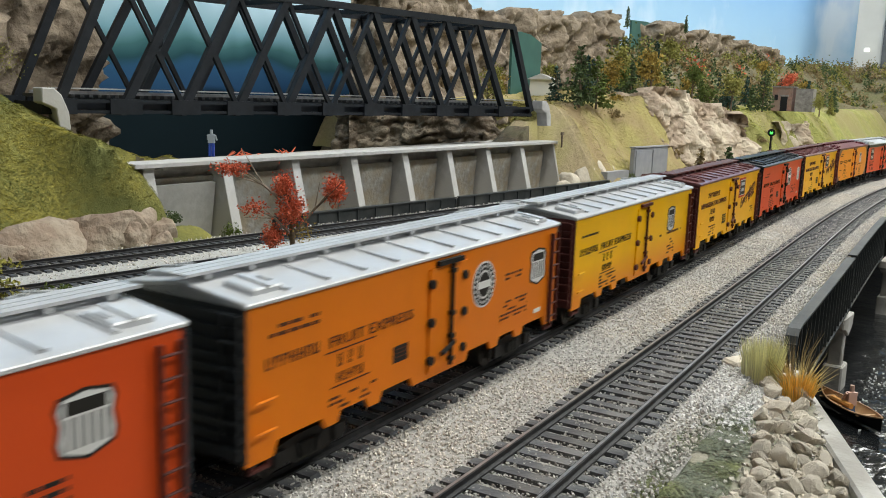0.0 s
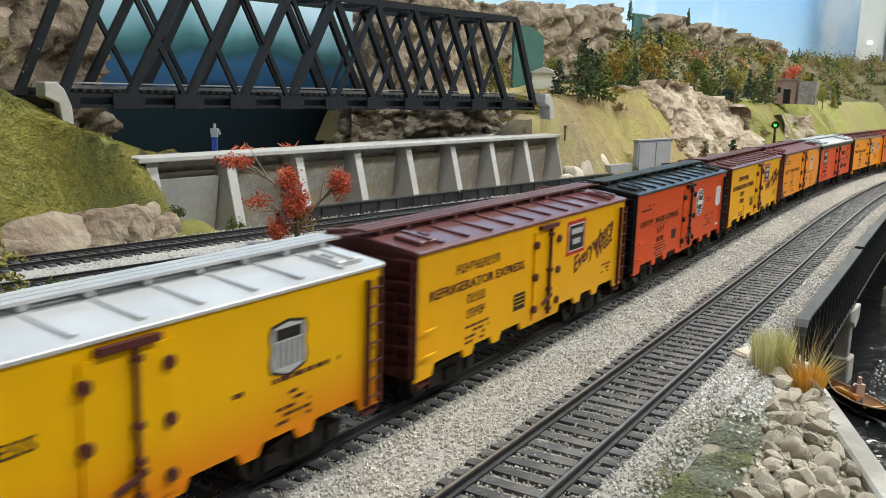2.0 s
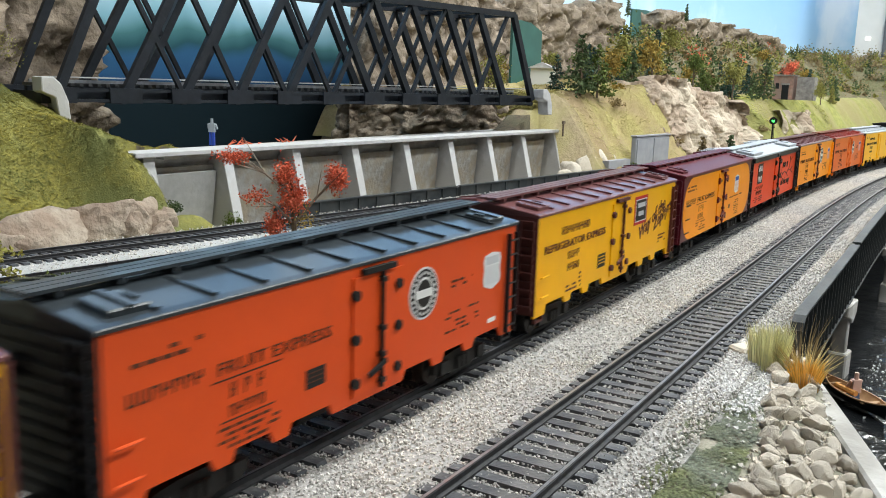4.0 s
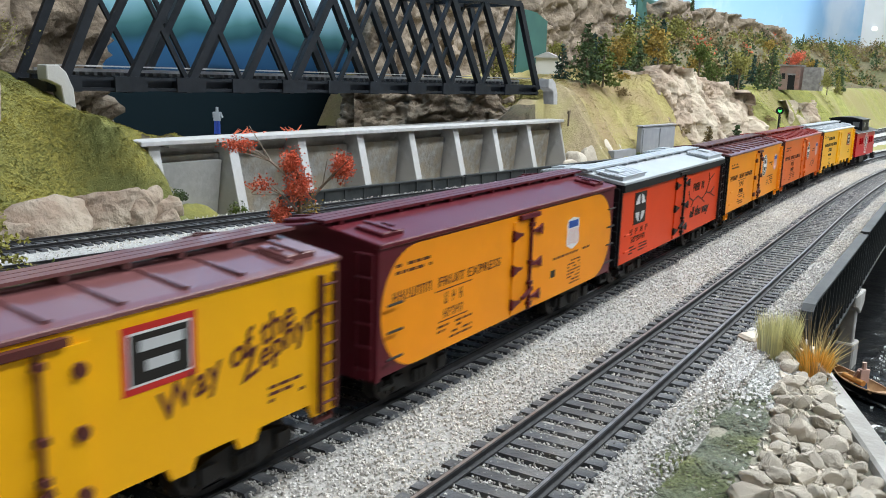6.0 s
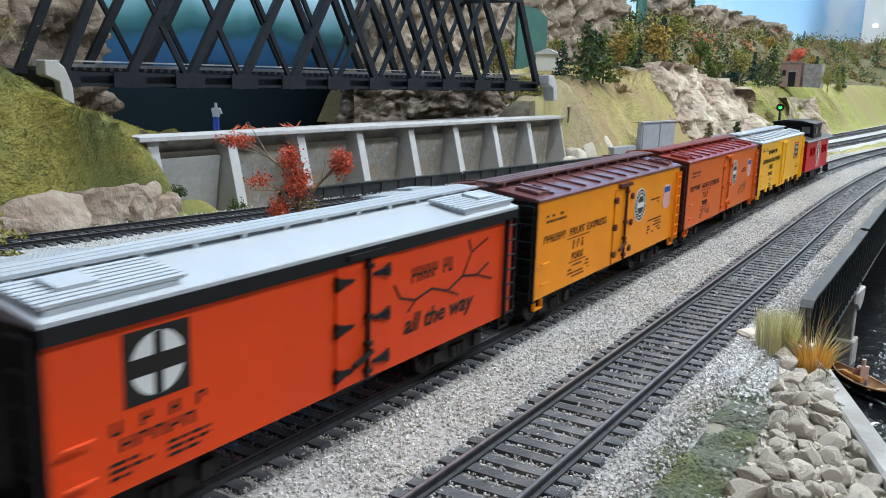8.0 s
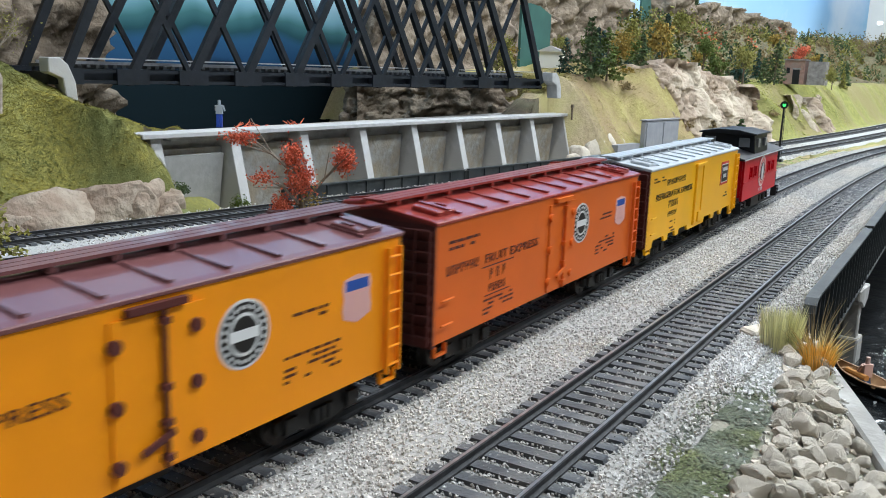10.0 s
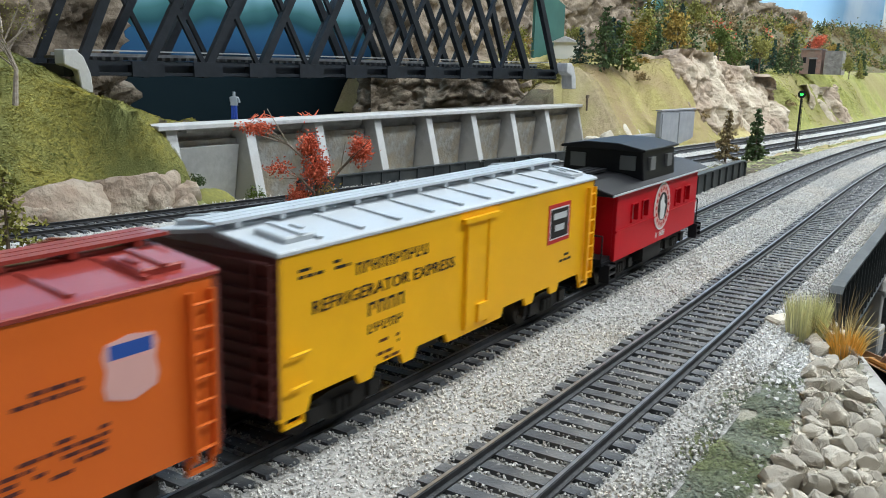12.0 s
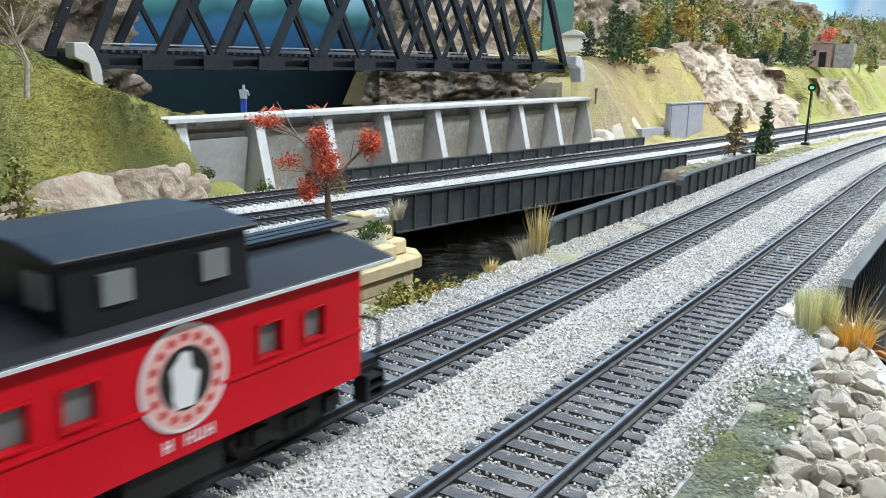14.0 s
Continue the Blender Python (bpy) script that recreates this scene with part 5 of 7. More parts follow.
# ---- line-side things ----
def signal():
    s = thing("signal", pose(1.05, 0.082, -0.0155), "black railway signal mast showing a green light", "signal")
    part("base", Geo().box((0, 0, 0.0012), (0.009, 0.009, 0.0028), taper=0.8), BLACK, s)
    part("mast", Geo().tube((0, 0, 0.002), (0, 0, 0.060), 0.0012, 0.001, 8), BLACK, s)
    lad = part("ladder", Geo().tube((0.003, 0.002, 0.002), (0.002, 0.001, 0.058), 0.0003, n=5).tube((0.003, -0.002, 0.002), (0.002, -0.001, 0.058), 0.0003, n=5), BLACK, s)
    for k in range(9):
        part("rung", Geo().tube((0.0027, -0.0018, 0.007 + k * 0.006), (0.0027, 0.0018, 0.007 + k * 0.006), 0.00025, n=5), BLACK, lad)
    face = Vector((-0.98, -0.2, 0)).normalized()
    c = Vector((0, 0, 0.0625))
    head = part("head", Geo().tube(c + face * 0.0002, c + face * 0.0016, 0.0042, n=20).tube(c, c - face * 0.004, 0.003, n=12), BLACK, s, "round black signal head")
    part("lens", Geo().tube(c + face * 0.0016, c + face * 0.0024, 0.0017, n=14), emitter("green_lens", (0.06, 0.9, 0.12), 1.7), head, "lit green lens")
    part("hood", Geo().tube(c + face * 0.0024 + Vector((0, 0, 0.0018)), c + face * 0.005 + Vector((0, 0, 0.0018)), 0.0012, n=8), BLACK, head)


signal()


def grey_shed():
    SHED = mat("shed_grey", (0.30, 0.31, 0.34), (0.25, 0.26, 0.29), 90, 0.8, 0.1, 200)
    s = thing("trackside_shed", pose(1.066, 0.222, -0.020, 0, 0, -6), "plain grey two-panel trackside shed", "shed")
    part("body", Geo().box((0, 0.004, 0.0205), (0.094, 0.006, 0.041)), SHED, s, bevel=0.0006)
    for x in (-0.0235, 0.0235):
        part("door_panel", Geo().box((x, 0.0005, 0.020), (0.043, 0.0016, 0.037)), SHED, s)
    part("roof", Geo().box((0, 0.004, 0.0422), (0.096, 0.008, 0.0014)), SHED, s)
    w = thing("low_wall", pose(0.985, 0.232, -0.020, 0, 0, -6), "low grey concrete wall beside the shed", "wall")
    part("wall", Geo().box((0, 0.006, 0.008), (0.055, 0.008, 0.016)), SHED, w)


grey_shed()


def small_house():
    """A low flat-roofed brick house with a grey stone wing."""
    h = thing("house", pose(1.72, 0.186, 0.066), "small flat-roofed house of dull red brick with a grey stone wing", "house")
    RED_WALL = mat("dull_red_brick", (0.30, 0.17, 0.135), (0.20, 0.12, 0.10), 160, 0.9, 0.4, 300, blotch=(0.24, 0.17, 0.14), blotch_scale=60)
    GREY_WALL = mat("grey_stone_wall", (0.27, 0.25, 0.235), (0.17, 0.155, 0.145), 140, 0.9, 0.5, 260)
    part("wall", Geo().box((0.014, 0.017, 0.021), (0.040, 0.034, 0.042)), RED_WALL, h)
    part("roof", Geo().box((0.014, 0.017, 0.0432), (0.044, 0.038, 0.0024)), GREY_WALL, h)
    d = part("door", Geo().box((-0.0062, 0.013, 0.013), (0.0012, 0.012, 0.026)), BLACK, h, "dark open doorway")
    part("lintel", Geo().box((-0.0066, 0.013, 0.0275), (0.0018, 0.015, 0.003)), GREY_WALL, d)
    part("window", Geo().box((-0.0062, 0.027, 0.024), (0.0012, 0.006, 0.010)), BLACK, h)
    part("wing", Geo().box((0.016, -0.020, 0.0205), (0.034, 0.030, 0.041), taper=0.97), GREY_WALL, h, "grey stone wing")


small_house()


def white_house():
    h = thing("white_building", pose(1.175, 0.425, 0.070, 0, 0, 20), "low white building among the trees", "building")
    part("wall", Geo().box((0, 0, 0.016), (0.085, 0.03, 0.032)), DUSTY_WHITE, h)
    part("roof", Geo().profile([(-0.019, 0.031), (0, 0.039), (0.019, 0.031)], -0.046, 0.046), CONCRETE, h)


white_house()


def tower():
    t = thing("tower_block", pose(3.36, 0.225, 0.10), "tall plain white tower with a dark edge", "tower")
    part("body", Geo().box((0.05, 0.035, 0.30), (0.10, 0.085, 0.60)), DUSTY_WHITE, t)
    part("dark_side", Geo().box((0.045, -0.026, 0.30), (0.11, 0.034, 0.60)), mat("tower_dark", (0.12, 0.13, 0.15), (0.09, 0.10, 0.11), 20, 0.7), t, "dark grey side strip")
    part("lamp", Geo().box((-0.003, 0.038, 0.166), (0.006, 0.014, 0.010)), emitter("tower_lamp", (1, 1, 1), 1.5), t, "small lit white lamp")
    part("plinth", Geo().box((0.05, 0.02, 0.10), (0.12, 0.13, 0.02)), CONCRETE_PANEL, t)


tower()


def path_and_litter():
    tagged(part("path", Geo().box((0.672, 0.345, 0.0245), (0.54, 0.030, 0.004), None), CONCRETE_PANEL), "grey path behind the wall coping", "path", kind="structure")
    rng = random.Random(6)
    for x, y in ((0.487, 0.350), (0.505, 0.352), (0.545, 0.350)):
        b = thing("fallen_branch", pose(x, y, 0.0268, 0, 0, rng.uniform(0, 180)), "fallen rust-red branch lying on the path", "branch", "fallen branches")
        for k in range(6):
            a = (rng.uniform(-0.008, 0.008), rng.uniform(-0.003, 0.003), rng.uniform(0, 0.001))
            part("twig", Geo().tube(a, (a[0] + rng.uniform(-0.006, 0.006), a[1] + rng.uniform(-0.003, 0.003), rng.uniform(0.0005, 0.006)), 0.0007, 0.0002, 5), RUST, b)
    p = thing("marker_post", pose(0.935, 0.285, 0.022), "short brown wooden marker post on the hillside", "post")
    part("post", Geo().box((0, 0, 0.008), (0.0016, 0.0016, 0.016)), BARK, p)
    part("cap", Geo().box((0, 0, 0.0155), (0.005, 0.002, 0.0035)), BARK, p)
    # bare pale tree on the west hill
    t = thing("bare_tree", pose(0.298, 0.350, 0.046), "bare pale-barked tree with sparse olive leaves on the hill", "tree")
    part("trunk", Geo().tube((0, 0, -0.004), (0.002, 0, 0.016), 0.0017, 0.0012, 8).tube((0.002, 0, 0.016), (-0.006, 0.003, 0.04), 0.0012, 0.0007, 7), PALE_BARK, t)
    g, cs = Geo(), []
    rg = np.random.default_rng(2)
    for k in range(9):
        a = Vector((0.002 - 0.0009 * k, 0, 0.014 + 0.003 * k))
        q = a + Vector((rg.uniform(-0.022, 0.016), rg.uniform(-0.010, 0.010), rg.uniform(0.008, 0.022)))
        g.tube(a, q, 0.0006, 0.0002, 5)
        cs += list(np.array(q) + rg.normal(0, 0.0045, (60, 3)))
    tagged(part("branchwork", g, PALE_BARK, t), kind="stuff")
    part("crown", bits("crown", cs, rg.uniform(0.0006, 0.0013, len(cs)), OLIVE, 8, "leaf"), OLIVE, t)


path_and_litter()


tagged(part("grass_mound", sheet("grass_mound", lambda x, y: -0.036 + 0.024 * math.exp(-((x - 0.404) / 0.032) ** 2 - ((y - wall_y(0.416) + 0.010) / 0.018) ** 2) + 0.001 * fbm(x * 90, y * 90), np.arange(0.375, 0.457, 0.002), np.arange(wall_y(0.416) - 0.040, wall_y(0.416) + 0.010, 0.002), GRASS), GRASS), "low mound of yellow-green grass at the wall's foot", "grass mound", kind="structure")
bush(0.399, wall_y(0.399) - 0.006, -0.010, 0.006, PINE, 402, "dark green shrub at the wall's end", 420, 1.1)
bush(0.446, wall_y(0.446) - 0.010, -0.024, 0.007, GREEN, 403, "small green weed between the buttresses", 300, 1.2)



# ---- the train ----
ROOF_Z, SIDE_TOP, SIDE_LOW, HALF = 0.0425, 0.0392, 0.0092, 0.0166
LEN = 0.1405
STEEL = paint("truck_black", (0.014, 0.013, 0.012), 0.6)
WHEEL = mat("wheel_steel", (0.05, 0.043, 0.038), (0.03, 0.026, 0.023), 300, 0.5, metal=0.5)
WHITE = paint("white_print", (0.75, 0.75, 0.74), 0.5)
INK_BROWN = paint("brown_print", (0.10, 0.032, 0.014), 0.5)
PRINT = paint("black_print", (0.02, 0.018, 0.016), 0.5)
INK_RED = paint("red_print", (0.55, 0.03, 0.025), 0.5)
INK_BLUE = paint("blue_print", (0.03, 0.09, 0.36), 0.5)
INK_PINK = paint("pink_print", (0.75, 0.42, 0.38), 0.5)
INK_GREY = paint("grey_print", (0.55, 0.56, 0.57), 0.5)
SILVER = mat("silver_roof", (0.60, 0.61, 0.63), (0.52, 0.53, 0.55), 60, 0.28, 0.06, 500, metal=0.12, blotch=(0.49, 0.50, 0.52), blotch_scale=40)
WHITE_ROOF = paint("white_roof", (0.50, 0.53, 0.56), 0.32)
BROWN_ROOF = paint("brown_roof", (0.175, 0.070, 0.070), 0.30, 0.4)
BLACK_ROOF = paint("black_roof", (0.036, 0.044, 0.050), 0.28, 0.4)
MAROON = paint("maroon_paint", (0.115, 0.015, 0.023), 0.32)
RED_ROOF = paint("oxide_red_roof", (0.30, 0.045, 0.034), 0.28, 0.4)
BROWN_END = paint("brown_end", (0.10, 0.028, 0.024), 0.5)
DARK_END = paint("dark_grey_end", (0.03, 0.033, 0.037), 0.45)
ORANGE = paint("orange_side", (0.80, 0.20, 0.008), 0.4)
RED_ORANGE = paint("red_orange_side", (0.74, 0.085, 0.014), 0.4)
DEEP_ORANGE = paint("deep_orange_side", (0.74, 0.145, 0.016), 0.4)
YELLOW = paint("yellow_side", (0.95, 0.465, 0.003), 0.38)
PALE_YELLOW = paint("clean_yellow_side", (0.95, 0.48, 0.006), 0.34)
AMBER = paint("amber_side", (0.96, 0.322, 0.004), 0.38)
SF_RED = paint("vermilion_side", (0.80, 0.068, 0.009), 0.38)


def side_gradient(name, low, high, z0, z1):
    """Side colour that runs from one tone at the sill to another above."""
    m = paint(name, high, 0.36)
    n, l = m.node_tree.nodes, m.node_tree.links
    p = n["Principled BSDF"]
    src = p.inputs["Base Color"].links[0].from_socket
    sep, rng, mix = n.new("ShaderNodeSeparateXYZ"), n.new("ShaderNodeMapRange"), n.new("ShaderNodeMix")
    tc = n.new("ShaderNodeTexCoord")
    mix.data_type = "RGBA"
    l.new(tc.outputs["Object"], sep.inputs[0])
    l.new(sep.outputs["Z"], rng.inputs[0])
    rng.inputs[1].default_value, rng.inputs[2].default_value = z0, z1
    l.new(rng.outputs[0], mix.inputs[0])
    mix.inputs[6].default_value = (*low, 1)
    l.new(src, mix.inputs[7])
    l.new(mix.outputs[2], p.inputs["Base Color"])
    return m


YELLOW_FADE = side_gradient("yellow_to_orange_side", (0.82, 0.25, 0.006), (0.95, 0.50, 0.004), 0.0105, 0.0225)
FACE = -HALF - 0.00012


def flat(outline, material, name, parent, label="", y=FACE, thick=0.00016):
    g = Geo().prism(outline, y, y + thick)
    return part(name, g, material, parent, label)


def rect(x0, x1, z0, z1):
    return [(x0, z0), (x1, z0), (x1, z1), (x0, z1)]


def disc(cx, cz, r, n=28, sx=1.0):
    return [(cx + sx * r * math.cos(2 * math.pi * i / n), cz + r * math.sin(2 * math.pi * i / n)) for i in range(n)]


def shield(cx, z0, z1, w):
    h = z1 - z0
    return [(cx - w / 2 + a * w, z0 + b * h) for a, b in ((0.5, 0), (0.72, 0.06), (0.95, 0.13), (1.0, 0.3), (0.94, 0.55), (1.0, 0.78), (0.93, 0.93), (0.72, 0.96), (0.5, 1.0), (0.28, 0.96), (0.07, 0.93), (0.0, 0.78), (0.06, 0.55), (0.0, 0.3), (0.05, 0.13), (0.28, 0.06))]


def letter_bars(words, x0, x1, z, h, material, parent, seed=1):
    """A line of print too fine or not to be spelt: one small block a letter."""
    rng = random.Random(seed)
    n = len(words)
    w = (x1 - x0) / n
    g = Geo()
    for i, ch in enumerate(words):
        if ch != " ":
            a = x0 + i * w
            g.prism(rect(a, a + w * 0.17, z, z + h), FACE, FACE + 0.00016)
            k = h * rng.choice((0.0, 0.4, 0.8))
            g.prism(rect(a + w * 0.17, a + w * 0.55, z + k, z + k + h * 0.18), FACE, FACE + 0.00016)
            g.prism(rect(a + w * 0.55, a + w * 0.72, z + h * rng.choice((0.0, 0.4)), z + h), FACE, FACE + 0.00016)
    return part("lettering", g, material, parent)


def fine_lines(x0, x1, z0, z1, rows, material, parent, seed=1, fill=0.6):
    rng = random.Random(seed)
    g = Geo()
    for r in range(rows):
        z = z1 - (z1 - z0) * (r + 0.5) / rows
        h = (z1 - z0) / rows * 0.45
        x = x0
        while x < x1:
            w = rng.uniform(0.0012, 0.0035)
            if rng.random() < fill:
                g.prism(rect(x, min(x + w, x1), z - h / 2, z + h / 2), FACE, FACE + 0.00014)
            x += w + 0.0006
    if g.v:
        part("small_print", g, material, parent)


def words(text, x, z, size, material, parent, turn=0.0, shear=0.0, align="LEFT", width=None, bold=0.0):
    cu = bpy.data.curves.new("lettering", "FONT")
    cu.body, cu.size, cu.shear, cu.align_x, cu.offset = text, size, shear, align, bold
    cu.extrude, cu.resolution_u = 0.00008, 2
    tmp = bpy.data.objects.new("lettering_curve", cu)
    me = bpy.data.meshes.new_from_object(tmp)
    bpy.data.objects.remove(tmp)
    bpy.data.curves.remove(cu)
    me.materials.clear()
    me.materials.append(material)
    if width:
        xs = [v.co.x for v in me.vertices]
        k = width / (max(xs) - min(xs))
        for v in me.vertices:
            v.co.x *= k
    ob = part("lettering", me, material, parent)
    ob.matrix_basis = Matrix.Translation((x, FACE, z)) @ Matrix.Rotation(math.radians(90), 4, "X") @ Matrix.Rotation(math.radians(turn), 4, "Z")
    return ob


def build_truck(parent, x):
    t = part("truck", Geo().box((x, 0, 0.0062), (0.004, 0.022, 0.003)), STEEL, parent)
    for side in (-1, 1):
        y = side * 0.0118
        g = Geo().prism([(x - 0.0135, 0.0062), (x - 0.009, 0.0075), (x - 0.004, 0.0082), (x + 0.004, 0.0082), (x + 0.009, 0.0075), (x + 0.0135, 0.0062), (x + 0.0135, 0.0036), (x + 0.0085, 0.0036), (x + 0.004, 0.0019), (x - 0.004, 0.0019), (x - 0.0085, 0.0036), (x - 0.0135, 0.0036)], y - 0.0009, y + 0.0009)
        for k in (-0.0022, 0, 0.0022):
            g.tube((x + k, y + side * 0.0012, 0.0030), (x + k, y + side * 0.0012, 0.0062), 0.0009, n=6)
        for k in (-0.0098, 0.0098):
            g.box((x + k, y + side * 0.001, 0.0049), (0.0034, 0.0016, 0.0034))
        part("side_frame", g, STEEL, t)
    axles = []
    for k in (-0.0098, 0.0098):
        g = Geo().tube((0, -0.0105, 0), (0, 0.0105, 0), 0.001, n=8)
        for side in (-1, 1):
            g.tube((0, side * 0.0074, 0), (0, side * 0.0098, 0), 0.0047, n=18)
            g.tube((0, side * 0.0068, 0), (0, side * 0.0074, 0), 0.0053, n=18)
            for a in range(5):
                g.box((0.003 * math.cos(a * 1.2566), side * 0.0099, 0.003 * math.sin(a * 1.2566)), (0.0007, 0.0003, 0.0007))
        w = part("wheelset", g, WHEEL, t)
        w.matrix_basis = pose(x + k, 0, 0.0047)
        axles.append(w)
    return axles


def sill_outline(tabs):
    """The lower edge of a car side: tabs that hang below the sill."""
    e = LEN / 2
    if not tabs:
        return [(-e, SIDE_LOW + 0.0008), (e, SIDE_LOW + 0.0008), (e, SIDE_TOP), (-e, SIDE_TOP)]
    hi, lo = SIDE_LOW + 0.0022, SIDE_LOW - 0.0008
    pts = []
    spans = [(-e, -e + 0.0075), (-0.0465, -0.0425), (-0.031, -0.027), (-0.013, 0.013), (0.027, 0.031), (0.0425, 0.0465), (e - 0.0075, e)]
    for i, (a, b) in enumerate(spans):
        s = 0.0012
        if i == 0:
            pts += [(a, lo), (b, lo), (b + s, hi)]
        elif i == len(spans) - 1:
            pts += [(a - s, hi), (a, lo), (b, lo)]
        else:
            pts += [(a - s, hi), (a, lo + 0.0006), (b, lo + 0.0006), (b + s, hi)]
    return pts + [(e, SIDE_TOP), (-e, SIDE_TOP)]


def build_ladder(parent, x, material, rungs=7, z0=0.0092, z1=0.0375):
    lad = part("ladder", Geo().box((x - 0.0022, FACE - 0.0009, (z0 + z1) / 2), (0.0005, 0.0012, z1 - z0)).box((x + 0.0022, FACE - 0.0009, (z0 + z1) / 2), (0.0005, 0.0012, z1 - z0)), material, parent)
    for i in range(rungs):
        z = z0 + 0.002 + (z1 - z0 - 0.004) * i / (rungs - 1)
        part("rung", Geo().tube((x - 0.0022, FACE - 0.0012, z), (x + 0.0022, FACE - 0.0012, z), 0.00028, n=6), material, lad)


def build_roof(car, kind, material):
    e = LEN / 2
    if kind in ("smooth", "board"):
        prof = [(-HALF - 0.0006, SIDE_TOP), (-HALF - 0.0006, SIDE_TOP + 0.0011), (0, ROOF_Z + 0.0006), (HALF + 0.0006, SIDE_TOP + 0.0011), (HALF + 0.0006, SIDE_TOP)]
    else:
        prof = [(-HALF - 0.0005, SIDE_TOP), (-HALF - 0.0005, SIDE_TOP + 0.0009), (-HALF + 0.0012, SIDE_TOP + 0.0013), (0, ROOF_Z), (HALF - 0.0012, SIDE_TOP + 0.0013), (HALF + 0.0005, SIDE_TOP + 0.0009), (HALF + 0.0005, SIDE_TOP)]
    roof = part("roof", Geo().profile(prof, -e - 0.0004, e + 0.0004), material, car, bevel=0.0002)
    if kind == "rib":
        n = 11
        slope = math.atan2(ROOF_Z - SIDE_TOP - 0.0013, HALF - 0.0012)
        for i in range(1, n):
            x = -e + LEN * i / n
            for s in (-1, 1):
                g = Geo().beam((x, s * (HALF - 0.001), SIDE_TOP + 0.0016), (x, s * 0.0035, ROOF_Z - 0.0004), 0.0011, 0.0006)
                part("roof_rib", g, material, roof)
    # running board in planks on saddles
    g = Geo()
    for y in (-0.0024, 0.0, 0.0024):
        g.box((0, y, ROOF_Z + 0.0014), (LEN + 0.004, 0.0021, 0.0006))
    for i in range(12):
        g.box((-e + 0.004 + (LEN - 0.008) * i / 11, 0, ROOF_Z + 0.0006), (0.0012, 0.0066, 0.0012))
    part("running_board", g, material, roof)
    for sx in (-1, 1):
        for sy in (-1, 1):
            cx, cy = sx * (e - 0.0085), sy * 0.0105
            zc = SIDE_TOP + 0.0013 + (HALF - 0.0105) * (ROOF_Z - SIDE_TOP - 0.0013) / HALF
            m = Matrix.Translation((cx, cy, zc + (0.0012 if kind == "board" else 0.0003))) @ Matrix.Rotation(-sy * 0.13, 4, "X")
            if kind == "board":
                m = Matrix.Translation((sx * (e - 0.0135), cy, zc + 0.0008)) @ Matrix.Rotation(-sy * 0.13, 4, "X")
                hatch = part("ice_hatch", Geo().box((0, 0, -0.0004), (0.024, 0.0105, 0.0012), m), material, car)
                for k in range(8):
                    part("hatch_board", Geo().box((0, -0.0049 + 0.0014 * k, 0.0006), (0.0260, 0.0010, 0.0006), m), material, hatch)
                part("hatch_plate", Geo().box((0.004 * sx, 0.001, 0.0012), (0.0070, 0.0055, 0.0007), m), material, hatch)
            else:
                hatch = part("ice_hatch", Geo().box((0, 0, 0), (0.0085, 0.0078, 0.0017), m), material, car, bevel=0.0003)
                part("hatch_bar", Geo().box((0, 0, 0.0011), (0.0012, 0.0086, 0.0004), m), material, hatch)
                part("hatch_latch", Geo().box((-0.003 * sx, 0, 0.001), (0.0008, 0.003, 0.0006), m), material, hatch)
    return roof


def build_end(car, sx, material, ribs=True):
    e = LEN / 2
    end = part("end_wall", Geo().profile([(-HALF, SIDE_LOW), (HALF, SIDE_LOW), (HALF, SIDE_TOP), (0, ROOF_Z - 0.0008), (-HALF, SIDE_TOP)], sx * (e - 0.001), sx * (e + 0.0004)), material, car)
    if ribs:
        g = Geo()
        for k in range(11):
            z = SIDE_LOW + 0.0022 + k * 0.0026
            g.beam((sx * (e + 0.0004), -HALF + 0.0006, z), (sx * (e + 0.0004), HALF - 0.0006, z), 0.0010, 0.0012)
        part("end_ribs", g, material, end)
    g = Geo()
    for k in range(6):
        z = SIDE_LOW + 0.003 + k * 0.0052
        g.tube((sx * (e + 0.0016), -HALF + 0.001, z), (sx * (e + 0.0016), -HALF + 0.0052, z), 0.00028, n=6)
    g.box((sx * (e + 0.0012), -HALF + 0.001, 0.024), (0.0006, 0.0005, 0.028))
    g.box((sx * (e + 0.0012), -HALF + 0.0052, 0.024), (0.0006, 0.0005, 0.028))
    part("end_ladder", g, material, end)
    part("brake_wheel", Geo().tube((sx * (e + 0.002), 0.004, 0.031), (sx * (e + 0.0026), 0.004, 0.031), 0.0026, n=12), STEEL, end)
    g = Geo().box((sx * (e + 0.004), 0, 0.0082), (0.008, 0.0016, 0.0022)).box((sx * (e + 0.0078), 0.0008, 0.0082), (0.0028, 0.0034, 0.0034))
    part("coupler", g, STEEL, car)


